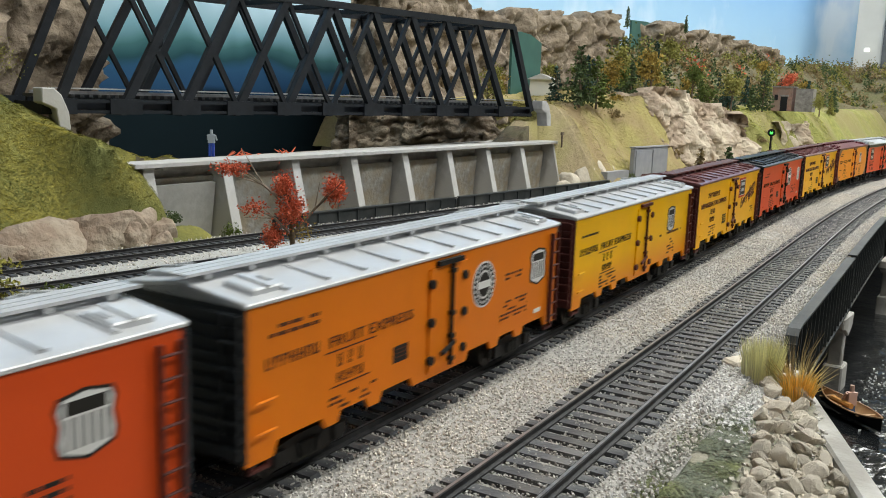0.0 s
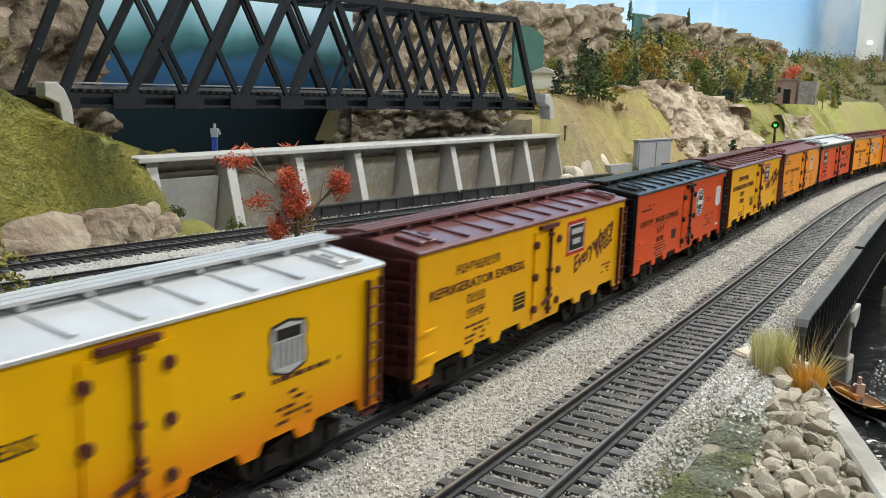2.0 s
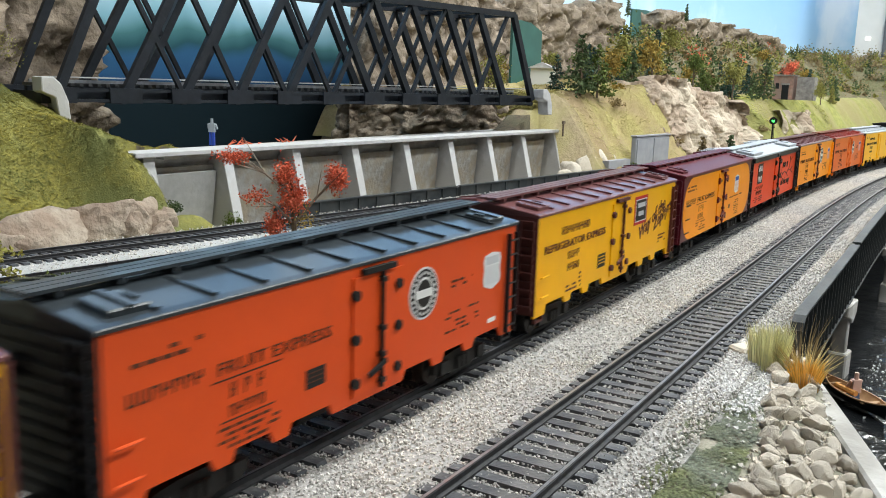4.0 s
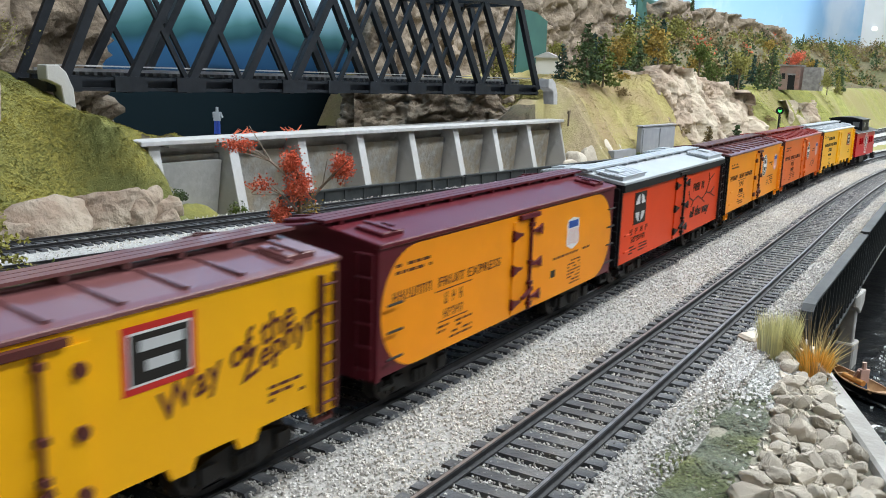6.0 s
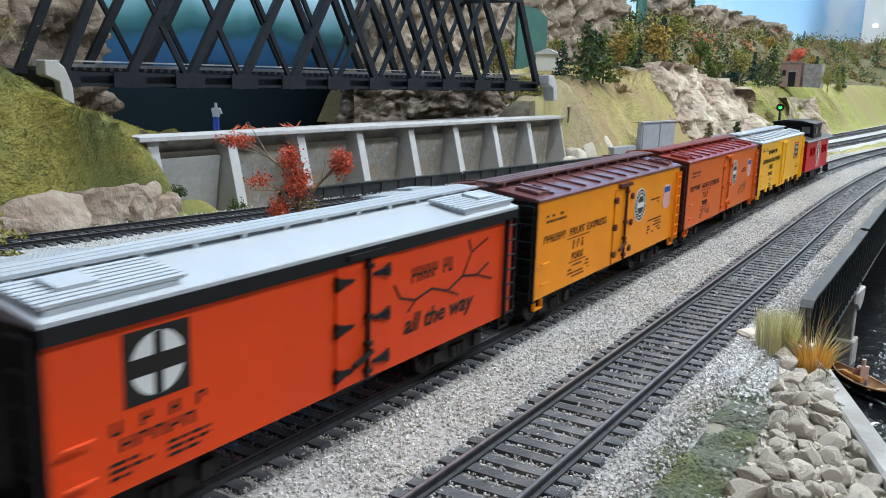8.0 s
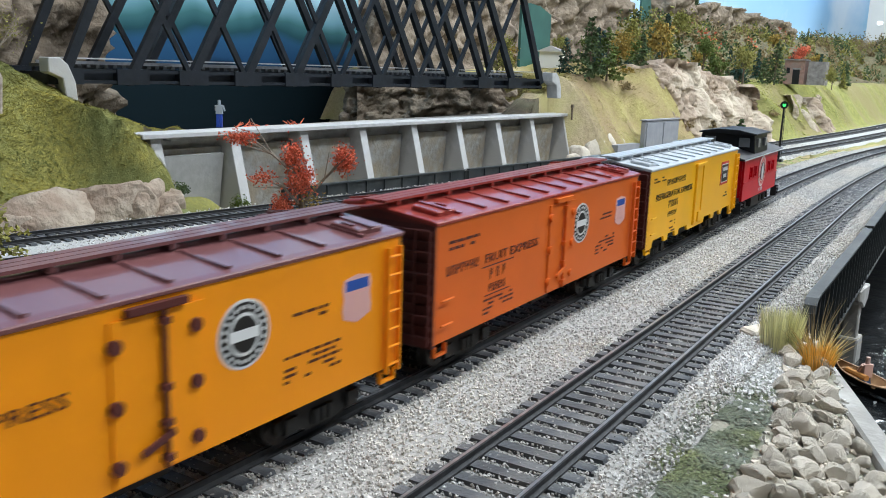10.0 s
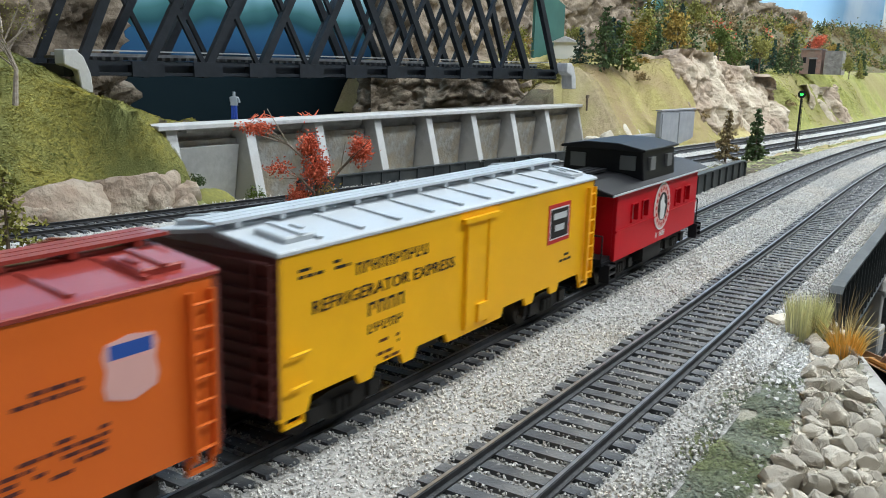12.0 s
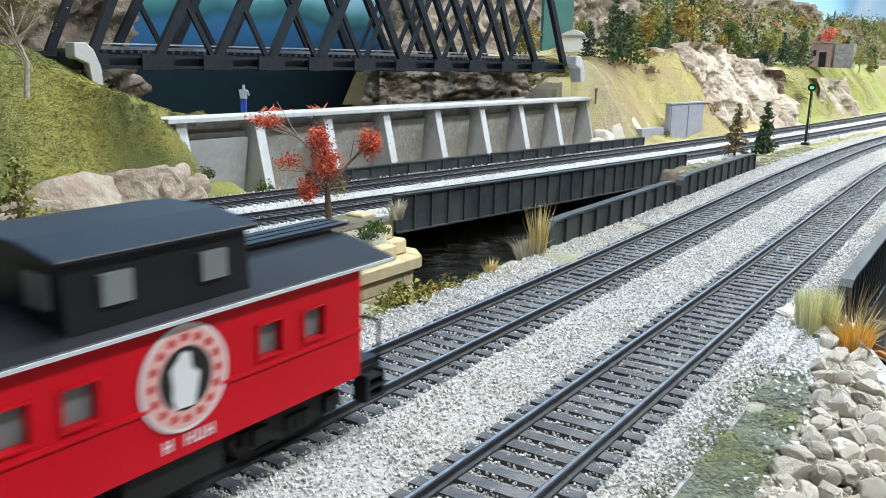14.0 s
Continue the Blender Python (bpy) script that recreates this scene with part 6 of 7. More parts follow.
def build_door(car, material, metal, style):
    d = part("door", Geo().box((0.0025, FACE - 0.0001, 0.0237), (0.0185, 0.0005, 0.0265)), material, car)
    if style == "plain":
        part("door_track", Geo().box((0.0, FACE - 0.0006, 0.0371), (0.0165, 0.0012, 0.0012)), material, d)
        g = Geo()
        for x in (-0.0062, 0.0040):
            g.box((x, FACE - 0.0004, 0.0235), (0.0007, 0.0008, 0.026))
        g.box((0.0015, FACE - 0.0006, 0.0135), (0.005, 0.0010, 0.0045))
        part("door_frame", g, material, d)
        return
    z_h = (0.0138, 0.0235, 0.0332)
    for z in z_h:
        for x, s in ((-0.0062, 1), (0.0098, -1)):
            g = Geo().prism(disc(x, z, 0.0012, 12), FACE - 0.0011, FACE)
            if style == "strap":
                g.prism([(x, z - 0.0009), (x + s * 0.0045, z - 0.0003), (x + s * 0.0045, z + 0.0003), (x, z + 0.0009)], FACE - 0.0009, FACE)
                g.prism([(x - s * 0.001, z - 0.0016), (x + s * 0.0012, z), (x - s * 0.001, z + 0.0016)], FACE - 0.001, FACE)
            part("hinge", g, metal, d)
    g = Geo().box((0.0030, FACE - 0.0010, 0.0240), (0.0006, 0.0008, 0.0265))
    for z in (0.0125, 0.0185, 0.0245, 0.0355):
        g.box((0.0030, FACE - 0.0010, z), (0.0018, 0.0014, 0.0011))
    part("lock_bar", g, metal, d)
    part("latch_handle", Geo().beam((-0.0022, FACE - 0.0014, 0.0148), (0.0042, FACE - 0.0014, 0.0168), 0.0006, 0.0011, (0, 0, 1)), metal, d)
    part("door_rail", Geo().box((0.0020, FACE - 0.0007, 0.0380), (0.0120, 0.0012, 0.0012)), metal, d)


def build_reefer(spec):
    car = thing("refrigerator_car", pose(0, 0, 0), spec["label"], "railway car", "cars of the train")
    e = LEN / 2
    side = spec["side"]
    core = spec.get("wrap", side)
    part("body", Geo().box((0, 0, (SIDE_TOP + SIDE_LOW) / 2 + 0.001), (LEN - 0.001, 2 * HALF - 0.0012, SIDE_TOP - SIDE_LOW - 0.002)), core, car)
    for s in (-1, 1):
        part("side_panel", Geo().prism(sill_outline(spec.get("tabs", True)), s * (HALF - 0.0009), s * HALF), core, car)
    if "wrap" in spec:
        r = (SIDE_TOP - SIDE_LOW) / 2 - 0.0007
        cz = (SIDE_TOP + SIDE_LOW) / 2 + 0.0001
        k = e - 0.0008 - r
        pts = [(k + r * math.cos(a), cz + r * math.sin(a)) for a in np.linspace(-math.pi / 2, math.pi / 2, 20)] + [(-k + r * math.cos(a), cz + r * math.sin(a)) for a in np.linspace(math.pi / 2, 1.5 * math.pi, 20)]
        flat(pts, side, "painted_panel", car, "amber rounded side panel", y=-HALF - 0.00008, thick=0.0002)
    for s in (-1, 1):
        build_end(car, s, spec["end"], spec.get("ribs", True))
    roof = build_roof(car, spec.get("roof_kind", "rib"), spec["roof"])
    if spec.get("eave"):
        part("eave_band", Geo().box((0, -HALF - 0.0004, SIDE_TOP - 0.0012), (LEN + 0.0006, 0.0008, 0.0026)), spec["eave"], car)
    build_door(car, spec.get("door", side), spec.get("metal", STEEL), spec.get("style", "bar"))
    if spec.get("grabs"):
        for sx in (-1, 1):
            for k in range(4 if sx > 0 else 3):
                z = SIDE_LOW + 0.005 + k * 0.0062
                g = Geo().tube((sx * (e - 0.0075), FACE - 0.0013, z), (sx * (e - 0.0015), FACE - 0.0013, z), 0.0003, n=6)
                part("grab_iron", g, spec["ladder"], car)
    else:
        build_ladder(car, e - 0.0042, spec["ladder"])
        for k in range(2):
            z = SIDE_LOW + 0.0055 + k * 0.0062
            part("grab_iron", Geo().tube((-e + 0.0015, FACE - 0.0012, z), (-e + 0.0068, FACE - 0.0012, z), 0.0003, n=6), spec["ladder"] if spec.get("style") == "plain" else side, car)
    g = Geo().box((0, 0, 0.0085), (LEN - 0.004, 0.008, 0.0026))
    g.box((0.004, -0.007, 0.0072), (0.012, 0.006, 0.0045)).tube((-0.016, -0.0075, 0.0072), (-0.006, -0.0075, 0.0072), 0.0023)
    part("underframe", g, STEEL, car)
    for sx in (-1, 1):
        part("step", Geo().box((sx * (e - 0.004), -HALF + 0.0006, 0.0068), (0.0055, 0.0010, 0.0006)).box((sx * (e - 0.0065), -HALF + 0.0006, 0.0080), (0.0005, 0.001, 0.0026)).box((sx * (e - 0.0015), -HALF + 0.0006, 0.0080), (0.0005, 0.001, 0.0026)), spec["ladder"], car)
    ax = build_truck(car, -0.0475) + build_truck(car, 0.0475)
    return car, ax


def print_fruit(car, ink, emblem, shield_colours, seed, cx=0.0560, ex=0.0215):
    """The fruit-express lettering, round emblem and shield."""
    letter_bars("0000000", -0.0650, -0.0484, 0.0262, 0.0024, ink, car, seed)
    words("FRUIT EXPRESS", -0.0458, 0.0262, 0.0034, ink, car, width=0.0316, bold=0.0)
    flat(rect(-0.047, -0.029, 0.0250, 0.0253), ink, "stripe", car)
    letter_bars("P F E", -0.0425, -0.0335, 0.0215, 0.0028, ink, car, seed + 1)
    letter_bars("00000", -0.0428, -0.0332, 0.0180, 0.0022, ink, car, seed + 2)
    flat(rect(-0.045, -0.031, 0.0171, 0.0174), ink, "stripe", car)
    fine_lines(-0.0455, -0.0285, 0.0118, 0.0166, 4, ink, car, seed + 3)
    fine_lines(-0.0640, -0.0490, 0.0320, 0.0352, 2, ink, car, seed + 4, 0.7)
    if emblem:
        rim = flat(disc(ex, 0.0285, 0.0064), emblem, "emblem", car, "round railway emblem, white ring on black", y=FACE - 0.00002)
        flat(disc(ex, 0.0285, 0.0059), PRINT, "emblem_field", rim, y=FACE - 0.00006)
        ring = Geo()
        for k in range(22):
            a = 2 * math.pi * k / 22
            ring.prism(disc(ex + 0.0050 * math.cos(a), 0.0285 + 0.0050 * math.sin(a), 0.00045, 6), FACE - 0.0001, FACE)
        tagged(part("emblem_lettering", ring, emblem, rim), kind="stuff")
        flat(disc(ex, 0.0285, 0.0040), emblem, "emblem_centre", rim, y=FACE - 0.0001)
        flat(disc(ex, 0.0285, 0.0034), PRINT, "emblem_disc", rim, y=FACE - 0.00014)
        flat(rect(ex - 0.0039, ex + 0.0039, 0.0275, 0.0295), emblem, "emblem_bar", rim, y=FACE - 0.00018)
        fine_lines(0.0345, 0.0450, 0.0270, 0.0296, 2, ink, car, seed + 5, 0.8)
        fine_lines(0.0320, 0.0490, 0.0155, 0.0215, 5, ink, car, seed + 6, 0.55)
    if shield_colours:
        top, body = shield_colours
        if top is PRINT:
            flat(shield(cx, 0.0226, 0.0341, 0.0112), PRINT, "shield_outline", car, "black shield outline", y=FACE)
        sh = flat(shield(cx, 0.0232, 0.0335, 0.0098), body, "shield", car, "railway shield emblem", y=FACE - 0.00002)
        flat(rect(cx - 0.0038, cx + 0.0038, 0.0302, 0.0324), top, "shield_band", sh, y=FACE - 0.00006)
        for k in range(5):
            flat(rect(cx - 0.0034 + k * 0.0016, cx - 0.0028 + k * 0.0016, 0.0248, 0.0298), top if top is not INK_BLUE else INK_PINK, "shield_stripe", sh, y=FACE - 0.00006)
        letter_bars("00000", cx - 0.0032, cx + 0.0032, 0.0308, 0.0009, body, sh, seed + 8)


def print_square_emblem(car, x0, x1, z0, z1):
    sq = flat(rect(x0, x1, z0, z1), INK_RED, "emblem", car, "square red, black and white emblem", y=FACE - 0.00002)
    i = 0.0011
    flat(rect(x0 + i, x1 - i, z0 + i, z1 - i), WHITE, "emblem_border", sq, y=FACE - 0.00006)
    i = 0.0015
    flat(rect(x0 + i, x1 - i, z0 + i, z1 - i), PRINT, "emblem_field", sq, y=FACE - 0.0001)
    w = x1 - x0
    for k, (a, b) in enumerate(((0.22, 0.82), (0.30, 0.72))):
        z = z0 + (z1 - z0) * (0.60 - 0.30 * k)
        flat(rect(x0 + w * a, x0 + w * b, z, z + 0.0018), INK_GREY, "emblem_bar", sq, y=FACE - 0.00014)


def black_louver(car, x, z, size=0.0040, lines=None):
    box = flat(rect(x - size * 0.75, x + size * 0.75, z - size / 2, z + size / 2), PRINT, "stencil_box", car)
    if size > 0.003:
        for k in (-0.22, 0.02, 0.26):
            flat(rect(x - size * 0.62, x + size * 0.62, z + size * k, z + size * (k + 0.06)), lines or INK_BROWN, "stencil_line", box, y=FACE - 0.00006)


CARS = []
EARLY = {}  # cars that run a little ahead of the even spacing


def reefer(**spec):
    CARS.append(build_reefer(spec))
    return CARS[-1][0]


def build_train():
    c = reefer(label="red-orange refrigerator car with silver roof and shield emblem", side=RED_ORANGE, roof=SILVER, end=DARK_END, ladder=BROWN_END)
    print_fruit(c, INK_BROWN, None, (PRINT, WHITE), 11, 0.0505)
    fine_lines(0.0300, 0.0470, 0.0150, 0.0215, 4, PRINT, c, 3)
    c = reefer(label="orange refrigerator car with silver roof and round emblem", side=ORANGE, roof=SILVER, end=DARK_END, ladder=BROWN_END)
    print_fruit(c, INK_BROWN, WHITE, (PRINT, WHITE), 21)
    black_louver(c, -0.0187, 0.0188)
    flat(rect(0.0545, 0.0590, 0.0138, 0.0150), WHITE, "tack_card", c)
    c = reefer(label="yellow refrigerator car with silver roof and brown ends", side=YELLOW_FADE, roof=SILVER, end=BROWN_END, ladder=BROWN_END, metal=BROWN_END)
    print_fruit(c, PRINT, None, (PRINT, INK_GREY), 31, 0.0395)
    fine_lines(0.0246, 0.0554, 0.0215, 0.0235, 1, INK_BROWN, c, 5, 0.9)
    fine_lines(0.0360, 0.0460, 0.0130, 0.0200, 5, INK_BROWN, c, 6)
    for lab, script in (("yellow refrigerator car with brown roof and westward slogan", ("Everywhere", "West")), ):
        build_burlington(lab, script, 41)
    c = reefer(label="red-orange refrigerator car with black roof and round emblem", side=RED_ORANGE, roof=BLACK_ROOF, end=BLACK, ladder=BLACK)
    print_fruit(c, INK_BROWN, WHITE, (INK_GREY, WHITE), 51)
    black_louver(c, -0.0187, 0.0188)
    flat(rect(0.0545, 0.0590, 0.0138, 0.0150), WHITE, "tack_card", c)
    build_burlington("yellow refrigerator car with brown roof and express-train slogan", ("Way of the", "Zephyrs"), 61)
    c = reefer(label="maroon refrigerator car with rounded amber side panel", side=AMBER, wrap=MAROON, roof=MAROON, end=MAROON, ladder=STEEL, roof_kind="smooth", tabs=False, style="strap", metal=MAROON, grabs=True, ribs=False)
    print_fruit(c, INK_BROWN, None, (INK_BLUE, WHITE), 71, 0.0357)
    flat(rect(-0.0065, 0.0105, SIDE_LOW + 0.0008, SIDE_LOW + 0.0034), MAROON, "door_sill", c)
    fine_lines(0.0216, 0.0504, 0.0213, 0.0228, 1, INK_BROWN, c, 7, 0.9)
    fine_lines(0.0330, 0.0430, 0.0115, 0.0200, 8, INK_BROWN, c, 8, 0.8)
    black_louver(c, 0.0216, 0.0175, 0.0022)
    c = reefer(label="vermilion refrigerator car with white roof and black ends", side=SF_RED, roof=WHITE_ROOF, end=BLACK, ladder=BLACK, roof_kind="board", tabs=False, style="strap", eave=BLACK, ribs=False, metal=BLACK)
    sq = flat(rect(-0.0570, -0.0440, 0.0232, 0.0352), PRINT, "emblem", c, "square black emblem with white cross in circle", y=FACE - 0.00002)
    flat(disc(-0.0505, 0.0292, 0.0053), WHITE, "emblem_disc", sq, y=FACE - 0.00006)
    flat(rect(-0.0514, -0.0496, 0.0240, 0.0344), PRINT, "emblem_bar", sq, y=FACE - 0.0001)
    flat(rect(-0.0558, -0.0452, 0.0277, 0.0307), PRINT, "emblem_bar", sq, y=FACE - 0.0001)
    fine_lines(-0.0550, -0.0460, 0.0284, 0.0300, 1, WHITE, sq, 3, 1.0)
    letter_bars("S F R D", -0.0597, -0.0400, 0.0196, 0.0022, PRINT, c, 72)
    letter_bars("00000", -0.0580, -0.0425, 0.0166, 0.0022, PRINT, c, 73)
    fine_lines(-0.0600, -0.0520, 0.0120, 0.0155, 3, PRINT, c, 74)
    fine_lines(-0.0490, -0.0400, 0.0120, 0.0155, 3, PRINT, c, 75, 0.9)
    letter_bars("Xxxxx Xx", 0.0205, 0.0385, 0.0280, 0.0036, PRINT, c, 76)
    words("all the way", 0.0176, 0.0165, 0.0062, PRINT, c, 0, 0.25, width=0.0310, bold=0.0001)
    line = Geo()
    pts = [(0.016, 0.0255), (0.022, 0.0238), (0.029, 0.0252), (0.036, 0.0232), (0.043, 0.0256), (0.050, 0.0246), (0.056, 0.0268)]
    for a, b in zip(pts[:-1], pts[1:]):
        line.beam((a[0], FACE, a[1]), (b[0], FACE, b[1]), 0.0002, 0.0005, (0, 0, 1))
    for a, b in (((0.022, 0.0238), (0.019, 0.0215)), ((0.043, 0.0256), (0.047, 0.0310)), ((0.047, 0.0310), (0.055, 0.0335)), ((0.036, 0.0232), (0.041, 0.0212)), ((0.050, 0.0246), (0.058, 0.0222)), ((0.016, 0.0255), (0.0135, 0.0290)), ((0.047, 0.0310), (0.0455, 0.0345))):
        line.beam((a[0], FACE, a[1]), (b[0], FACE, b[1]), 0.0002, 0.0004, (0, 0, 1))
    flat(rect(-0.0052, 0.0082, SIDE_LOW + 0.0006, SIDE_LOW + 0.0036), BLACK, "door_sill", c)
    part("route_map", line, PRINT, c, "route map line drawing")
    c.scale = (1.032, 1, 1)
    EARLY[c.name] = 0.0025
    c = reefer(label="amber refrigerator car with brown ribbed roof", side=AMBER, roof=BROWN_ROOF, end=BLACK, ladder=AMBER, tabs=False, metal=BROWN_END)
    print_fruit(c, INK_BROWN, WHITE, (INK_BLUE, INK_PINK), 81, 0.0543)
    c = reefer(label="deep orange refrigerator car with oxide-red ribbed roof", side=DEEP_ORANGE, roof=RED_ROOF, end=BROWN_END, ladder=DEEP_ORANGE, tabs=False, metal=DEEP_ORANGE)
    print_fruit(c, BROWN_END, WHITE, (INK_BLUE, INK_PINK), 91, 0.0533, 0.0180)
    c = reefer(label="clean yellow refrigerator car with white roof", side=PALE_YELLOW, roof=WHITE_ROOF, end=BROWN_END, ladder=PALE_YELLOW, style="plain")
    letter_bars("BURLINGTON", -0.0480, -0.0218, 0.0320, 0.0024, PRINT, c, 101)
    words("REFRIGERATOR EXPRESS", -0.0615, 0.0270, 0.0036, PRINT, c, width=0.0500, bold=0.0)
    letter_bars("BREX", -0.0440, -0.0305, 0.0226, 0.0028, PRINT, c, 103)
    letter_bars("00000", -0.0440, -0.0315, 0.0188, 0.0020, PRINT, c, 107)
    fine_lines(-0.0440, -0.0330, 0.0115, 0.0170, 4, INK_BROWN, c, 104, 0.5)
    fine_lines(-0.0650, -0.0500, 0.0340, 0.0365, 2, PRINT, c, 105, 0.7)
    print_square_emblem(c, 0.0385, 0.0530, 0.0238, 0.0350)
    fine_lines(0.0450, 0.0550, 0.0170, 0.0200, 2, PRINT, c, 106, 0.8)
    CARS.append(build_caboose())


def build_burlington(label, script, seed):
    c = reefer(label=label, side=YELLOW, roof=BROWN_ROOF, end=BROWN_END, ladder=BROWN_END, metal=BROWN_END)
    letter_bars("BURLINGTON", -0.0520, -0.0281, 0.0318, 0.0025, BROWN_END, c, seed)
    words("REFRIGERATOR EXPRESS", -0.0650, 0.0274, 0.0034, BROWN_END, c, width=0.0515, bold=0.00004)
    letter_bars("BREX", -0.0460, -0.0360, 0.0232, 0.0025, BROWN_END, c, seed + 1)
    letter_bars("00000", -0.0460, -0.0360, 0.0192, 0.0025, BROWN_END, c, seed + 2)
    fine_lines(-0.0465, -0.0340, 0.0120, 0.0176, 4, BROWN_END, c, seed + 3)
    black_louver(c, -0.0152, 0.0180, 0.0048, YELLOW)
    print_square_emblem(c, 0.0176, 0.0325, 0.0262, 0.0372)
    words(script[0], 0.0245, 0.0195, 0.0075, BROWN_END, c, 17, 0.25, width=None, bold=0.00006)
    words(script[1], 0.0430, 0.0212, 0.0072, BROWN_END, c, 17, 0.25, bold=0.00006)
    fine_lines(0.0500, 0.0600, 0.0150, 0.0190, 3, BROWN_END, c, seed + 4)
    return c


def build_caboose():
    RED = mat("caboose_red", (0.58, 0.007, 0.016), (0.54, 0.006, 0.014), 90, 0.34, 0.05, 1500, spec=0.14, blotch=(0.55, 0.009, 0.017), blotch_scale=25)
    car = thing("caboose", pose(0, 0, 0), "red caboose with black roof and black cupola", "caboose", "cars of the train")
    b, top, low = 0.0450, 0.0325, 0.0098
    GLASS = mat("window_pane_grey", (0.20, 0.20, 0.20), (0.16, 0.16, 0.16), 40, 0.3)
    wins = [(-0.0285, 0), (-0.0180, 0), (0.0195, 0), (0.0310, 0)]
    # side with window openings, in strips round them
    z0, z1, hw = 0.0214, 0.0272, 0.0028
    for s in (-1, 1):
        g = Geo()
        y0, y1 = sorted((s * (HALF - 0.0012), s * HALF))
        xs = [-b] + [v for w, _ in wins for v in (w - hw, w + hw)] + [b]
        zs = [low, z0, z1, top]
        nx = len(xs)
        solid = {(i, k) for i in range(nx - 1) for k in range(3) if not (k == 1 and i % 2 == 1)}
        faces = []
        for i, k in sorted(solid):
            c = [k * nx + i, k * nx + i + 1, (k + 1) * nx + i + 1, (k + 1) * nx + i]
            faces += [tuple(c), tuple(4 * nx + q for q in reversed(c))]
            for e, (di, dk) in enumerate(((0, -1), (1, 0), (0, 1), (-1, 0))):
                if (i + di, k + dk) not in solid:
                    p, q = c[e], c[(e + 1) % 4]
                    faces.append((q, p, 4 * nx + p, 4 * nx + q))
        g.add([(x, y, z) for y in (y0, y1) for z in zs for x in xs], faces)
        part("side_wall", g, RED, car)
        for w, _ in wins:
            fr = Geo()
            yy = s * (HALF + 0.0001)
            for a, c, p, q in ((w - hw - 0.0004, w - hw, z0 - 0.0004, z1 + 0.0004), (w + hw, w + hw + 0.0004, z0 - 0.0004, z1 + 0.0004), (w - hw, w + hw, z1, z1 + 0.0004), (w - hw, w + hw, z0 - 0.0004, z0)):
                fr.prism(rect(a, c, p, q), yy - 0.0004, yy + 0.0004)
            wn = part("window", fr, RED, car)
            part("pane", Geo().box((w, s * (HALF - 0.0014), (z0 + z1) / 2), (2 * hw, 0.0003, z1 - z0)), GLASS, wn)
    part("belt_rail", Geo().box((0, -HALF - 0.0002, 0.0197), (2 * b, 0.0005, 0.0007)), RED, car)
    part("interior_floor", Geo().box((0, 0, low + 0.001), (2 * b + 0.016, 2 * HALF - 0.003, 0.0016)), BLACK, car)
    for s in (-1, 1):
        part("end_wall", Geo().box((s * (b - 0.0006), 0, (top + low) / 2), (0.0011, 2 * HALF - 0.0026, top - low)), RED, car)
    roof = part("roof", Geo().profile([(-HALF - 0.0016, top - 0.0002), (-HALF - 0.0016, top + 0.0007), (-0.008, top + 0.0034), (0, top + 0.0040), (0.008, top + 0.0034), (HALF + 0.0016, top + 0.0007), (HALF + 0.0016, top - 0.0002)], -b - 0.0085, b + 0.0085), BLACK, car, "black curved roof", bevel=0.0002)
    part("eave_trim", Geo().box((0, -HALF - 0.0017, top + 0.0002), (2 * b + 0.017, 0.0003, 0.0006)), INK_GREY, roof)
    for s in (-1, 1):
        for y in (-0.0026, 0, 0.0026):
            part("running_board", Geo().box((s * (b - 0.006), y, top + 0.0050), (0.036 if s > 0 else 0.032, 0.0020, 0.0006)), BLACK, roof)
    # cupola over the middle
    ca, cb, ct = -0.0185, 0.0165, 0.0445
    cup = part("cupola", Geo().profile([(-HALF + 0.0008, top - 0.0015), (-HALF + 0.0020, ct), (HALF - 0.0020, ct), (HALF - 0.0008, top - 0.0015)], ca, cb), BLACK, car, "black cupola", bevel=0.0003)
    part("cupola_roof", Geo().profile([(-HALF + 0.0006, ct - 0.0004), (-HALF + 0.0006, ct + 0.0004), (-0.006, ct + 0.0022), (0.006, ct + 0.0022), (HALF - 0.0006, ct + 0.0004), (HALF - 0.0006, ct - 0.0004)], ca - 0.0015, cb + 0.0015), BLACK, cup, bevel=0.0002)
    for w in (-0.0102, 0.0082):
        part("cupola_window", Geo().box((w, -HALF + 0.0012, 0.0395), (0.0052, 0.0012, 0.0046)), GLASS, cup, "grey window pane")
    for w in (-0.0095, 0.0095):
        for x in (ca, cb):
            part("cupola_window", Geo().box((x, w, 0.0398), (0.0007, 0.0058, 0.0050)), GLASS, cup, "grey window pane")
    part("smoke_pipe", Geo().tube((cb + 0.004, -0.004, top + 0.002), (cb + 0.004, -0.004, top + 0.0095), 0.0009).tube((cb + 0.004, -0.004, top + 0.0095), (cb + 0.004, -0.004, top + 0.0108), 0.0016), BLACK, roof)
    EZ = 0.0229
    rim = flat(disc(0.0005, EZ, 0.0088, 36), WHITE, "emblem", car, "round white, red and black emblem", y=FACE - 0.0003)
    flat(disc(0.0005, EZ, 0.0082, 36), INK_PINK, "emblem_ring", rim, y=FACE - 0.00036)
    marks = Geo()
    for k in range(16):
        a = 2 * math.pi * k / 16
        marks.prism(disc(0.0005 + 0.0067 * math.cos(a), EZ + 0.0067 * math.sin(a), 0.0008, 5), FACE - 0.00045, FACE)
    tagged(part("emblem_lettering", marks, INK_RED, rim), kind="stuff")
    flat(disc(0.0005, EZ, 0.0052, 30), PRINT, "emblem_field", rim, y=FACE - 0.0005)
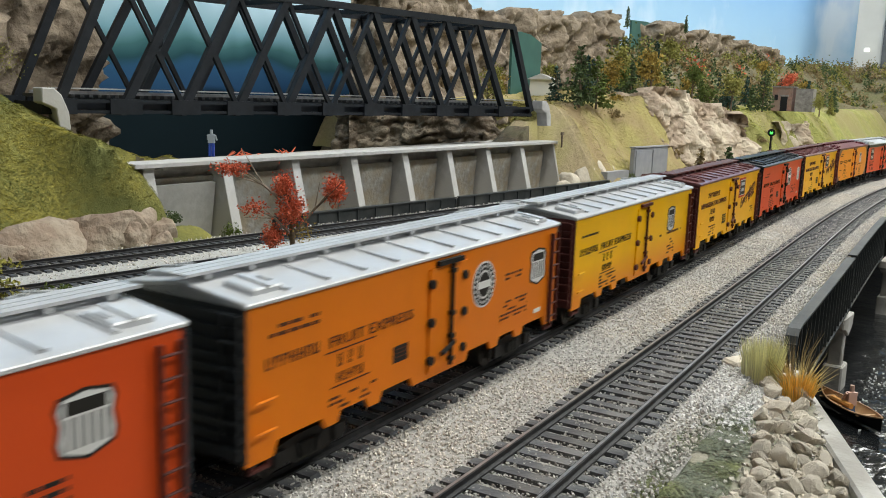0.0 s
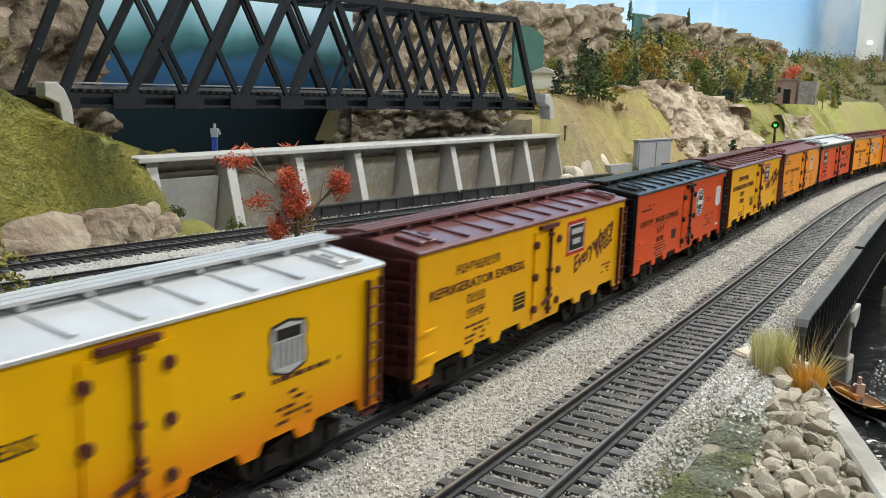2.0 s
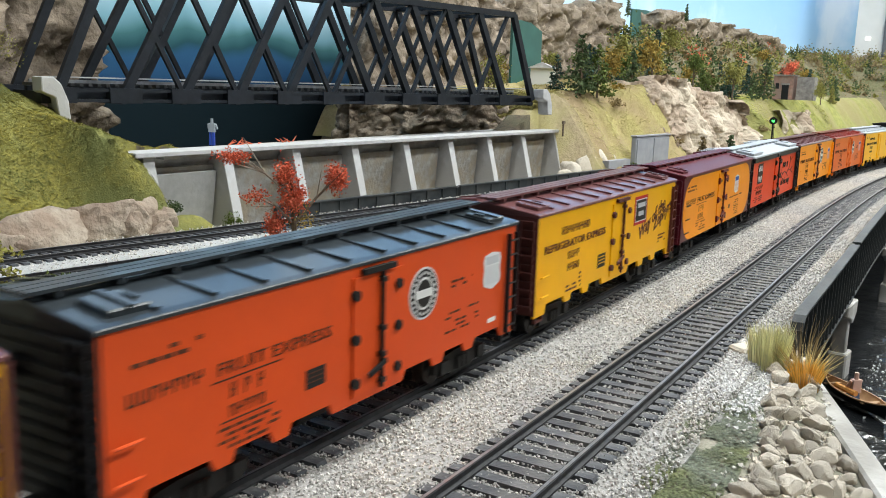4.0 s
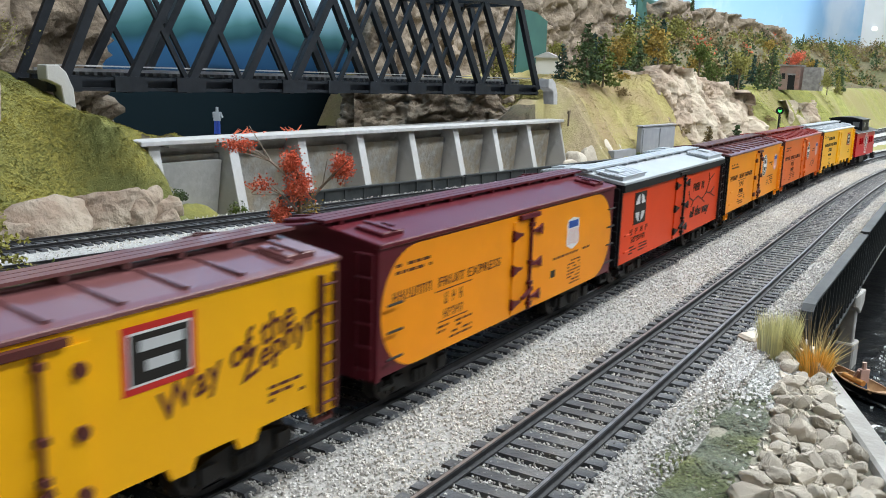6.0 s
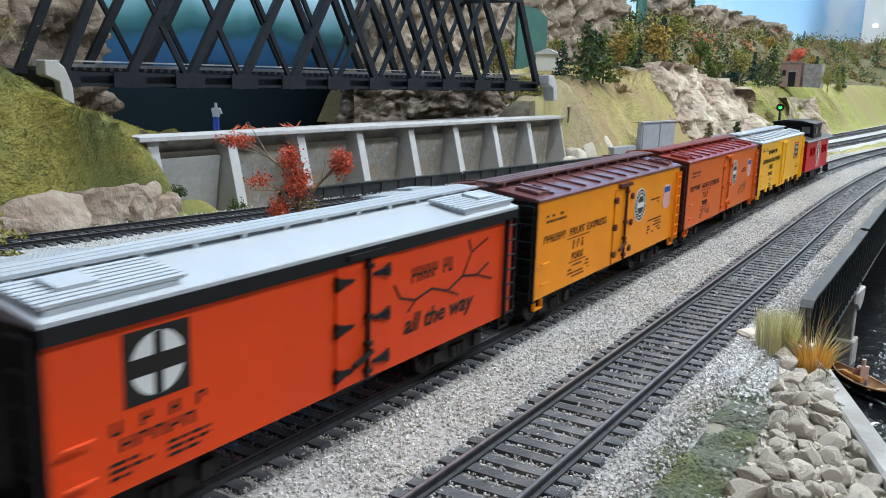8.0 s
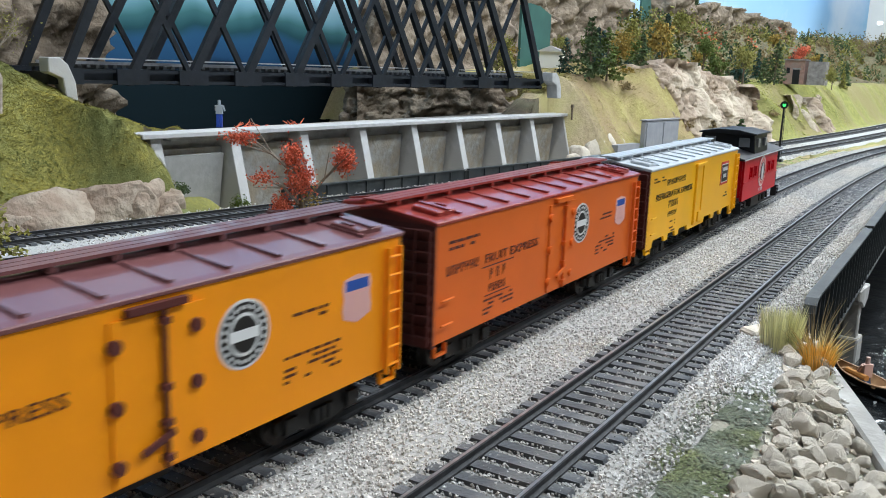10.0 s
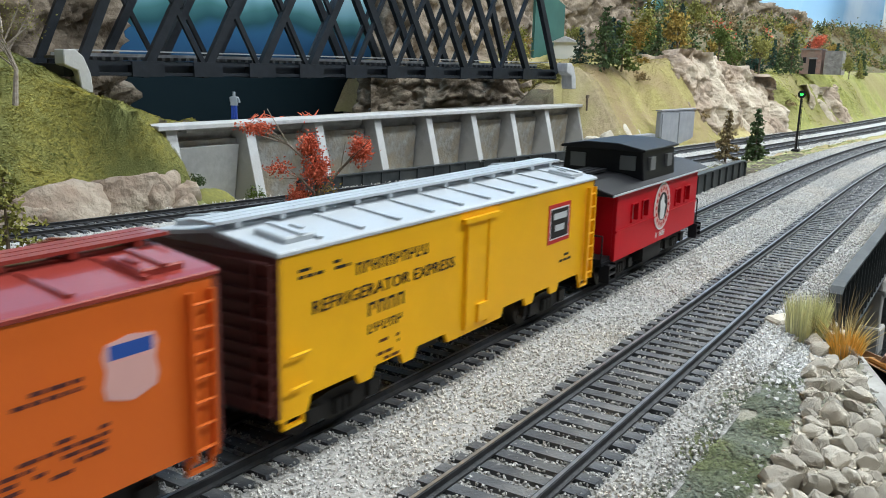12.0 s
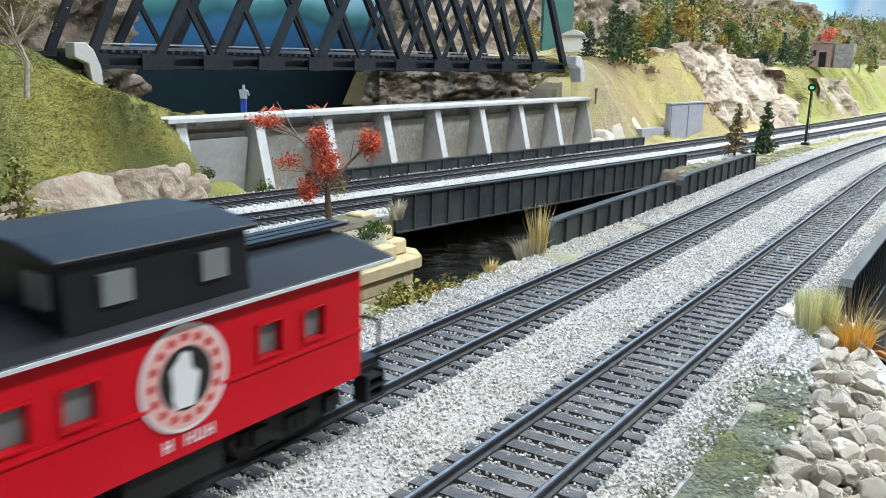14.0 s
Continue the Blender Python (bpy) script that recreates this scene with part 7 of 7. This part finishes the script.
    flat([(x, z + EZ - 0.0212) for x, z in [(-0.0018, 0.0166), (0.0020, 0.0164), (0.0026, 0.0190), (0.0032, 0.0215), (0.0016, 0.0228), (0.0014, 0.0252), (-0.0002, 0.0258), (-0.0014, 0.0244), (-0.0026, 0.0232), (-0.0022, 0.0205), (-0.0024, 0.0185)]], WHITE, "emblem_figure", rim, y=FACE - 0.0006)
    letter_bars("X 000", -0.0040, 0.0068, 0.0114, 0.0021, WHITE, car, 7)
    for s in (-1, 1):
        g = Geo().box((s * (b + 0.004), 0, low), (0.008, 2 * HALF - 0.002, 0.0012))
        pl = part("platform", g, BLACK, car)
        r = Geo()
        for y in (-HALF + 0.0014, -0.004, 0.004, HALF - 0.0014):
            r.tube((s * (b + 0.0078), y, low), (s * (b + 0.0078), y, low + 0.0095), 0.0003, n=6)
        r.tube((s * (b + 0.0078), -HALF + 0.0014, low + 0.0095), (s * (b + 0.0078), HALF - 0.0014, low + 0.0095), 0.0003, n=6)
        part("railing", r, BLACK, pl)
        st = Geo()
        for k in range(3):
            st.box((s * (b + 0.0035), -HALF + 0.0005, low - 0.0022 * k - 0.001), (0.0055, 0.0035, 0.0006))
        st.box((s * (b + 0.0063), -HALF + 0.0005, low - 0.003), (0.0005, 0.0035, 0.006)).box((s * (b + 0.0008), -HALF + 0.0005, low - 0.003), (0.0005, 0.0035, 0.006))
        part("steps", st, BLACK, pl)
        part("coupler", Geo().box((s * (b + 0.010), 0, 0.0080), (0.008, 0.0016, 0.0022)).box((s * (b + 0.014), 0.0008, 0.008), (0.0028, 0.0034, 0.0034)), STEEL, car)
    part("underframe", Geo().box((0, 0, 0.0085), (2 * b, 0.008, 0.0026)).box((0.0, -0.0115, 0.0062), (0.020, 0.006, 0.0062)), STEEL, car)
    ax = build_truck(car, -0.0300) + build_truck(car, 0.0300)
    return car, ax


build_train()

# distance covered by the train along its track, second by second
RUN_T = [0.0, 1.5, 3.0, 6.5, 7.5, 11.0, 12.5, 14.0]
RUN_D = [0.0, 0.1935, 0.377, 0.797, 0.9127, 1.2855, 1.450, 1.625]
PITCH = 0.1548
FIRST = 0.2585 - LEN / 2


def run(t):
    """Distance by a smooth curve through the rows above."""
    T, D = RUN_T, RUN_D
    i = max(0, min(len(T) - 2, sum(1 for v in T[1:-1] if v <= t)))

    def slope(k):
        k0, k1 = max(0, k - 1), min(len(T) - 1, k + 1)
        return (D[k1] - D[k0]) / (T[k1] - T[k0])
    h = T[i + 1] - T[i]
    u = (t - T[i]) / h
    return (2 * u ** 3 - 3 * u ** 2 + 1) * D[i] + (u ** 3 - 2 * u ** 2 + u) * h * slope(i) + (3 * u ** 2 - 2 * u ** 3) * D[i + 1] + (u ** 3 - u ** 2) * h * slope(i + 1)


def car_pose(s, arm):
    a, b = main_line(s - arm), main_line(s + arm)
    return pose((a[0] + b[0]) / 2, (a[1] + b[1]) / 2, 0, 0, 0, math.degrees(math.atan2(b[1] - a[1], b[0] - a[0])))


def motions():
    for i, (car, axles) in enumerate(CARS):
        start = FIRST + PITCH * (i - 1) - EARLY.get(car.name, 0.0)
        arm = 0.0475
        if i == len(CARS) - 1:
            start, arm = FIRST + PITCH * (i - 2) + LEN / 2 + 0.0205 + 0.0450, 0.030
        walk(car, [(k * 0.25, car_pose(start - run(k * 0.25), arm)) for k in range(57)])
        for axle in axles:
            at = axle.matrix_basis.translation.copy()
            walk(axle, [(k / 30, Matrix.Translation(at) @ Matrix.Rotation(-run(k / 30) / 0.0047, 4, "Y")) for k in range(421)])


motions()
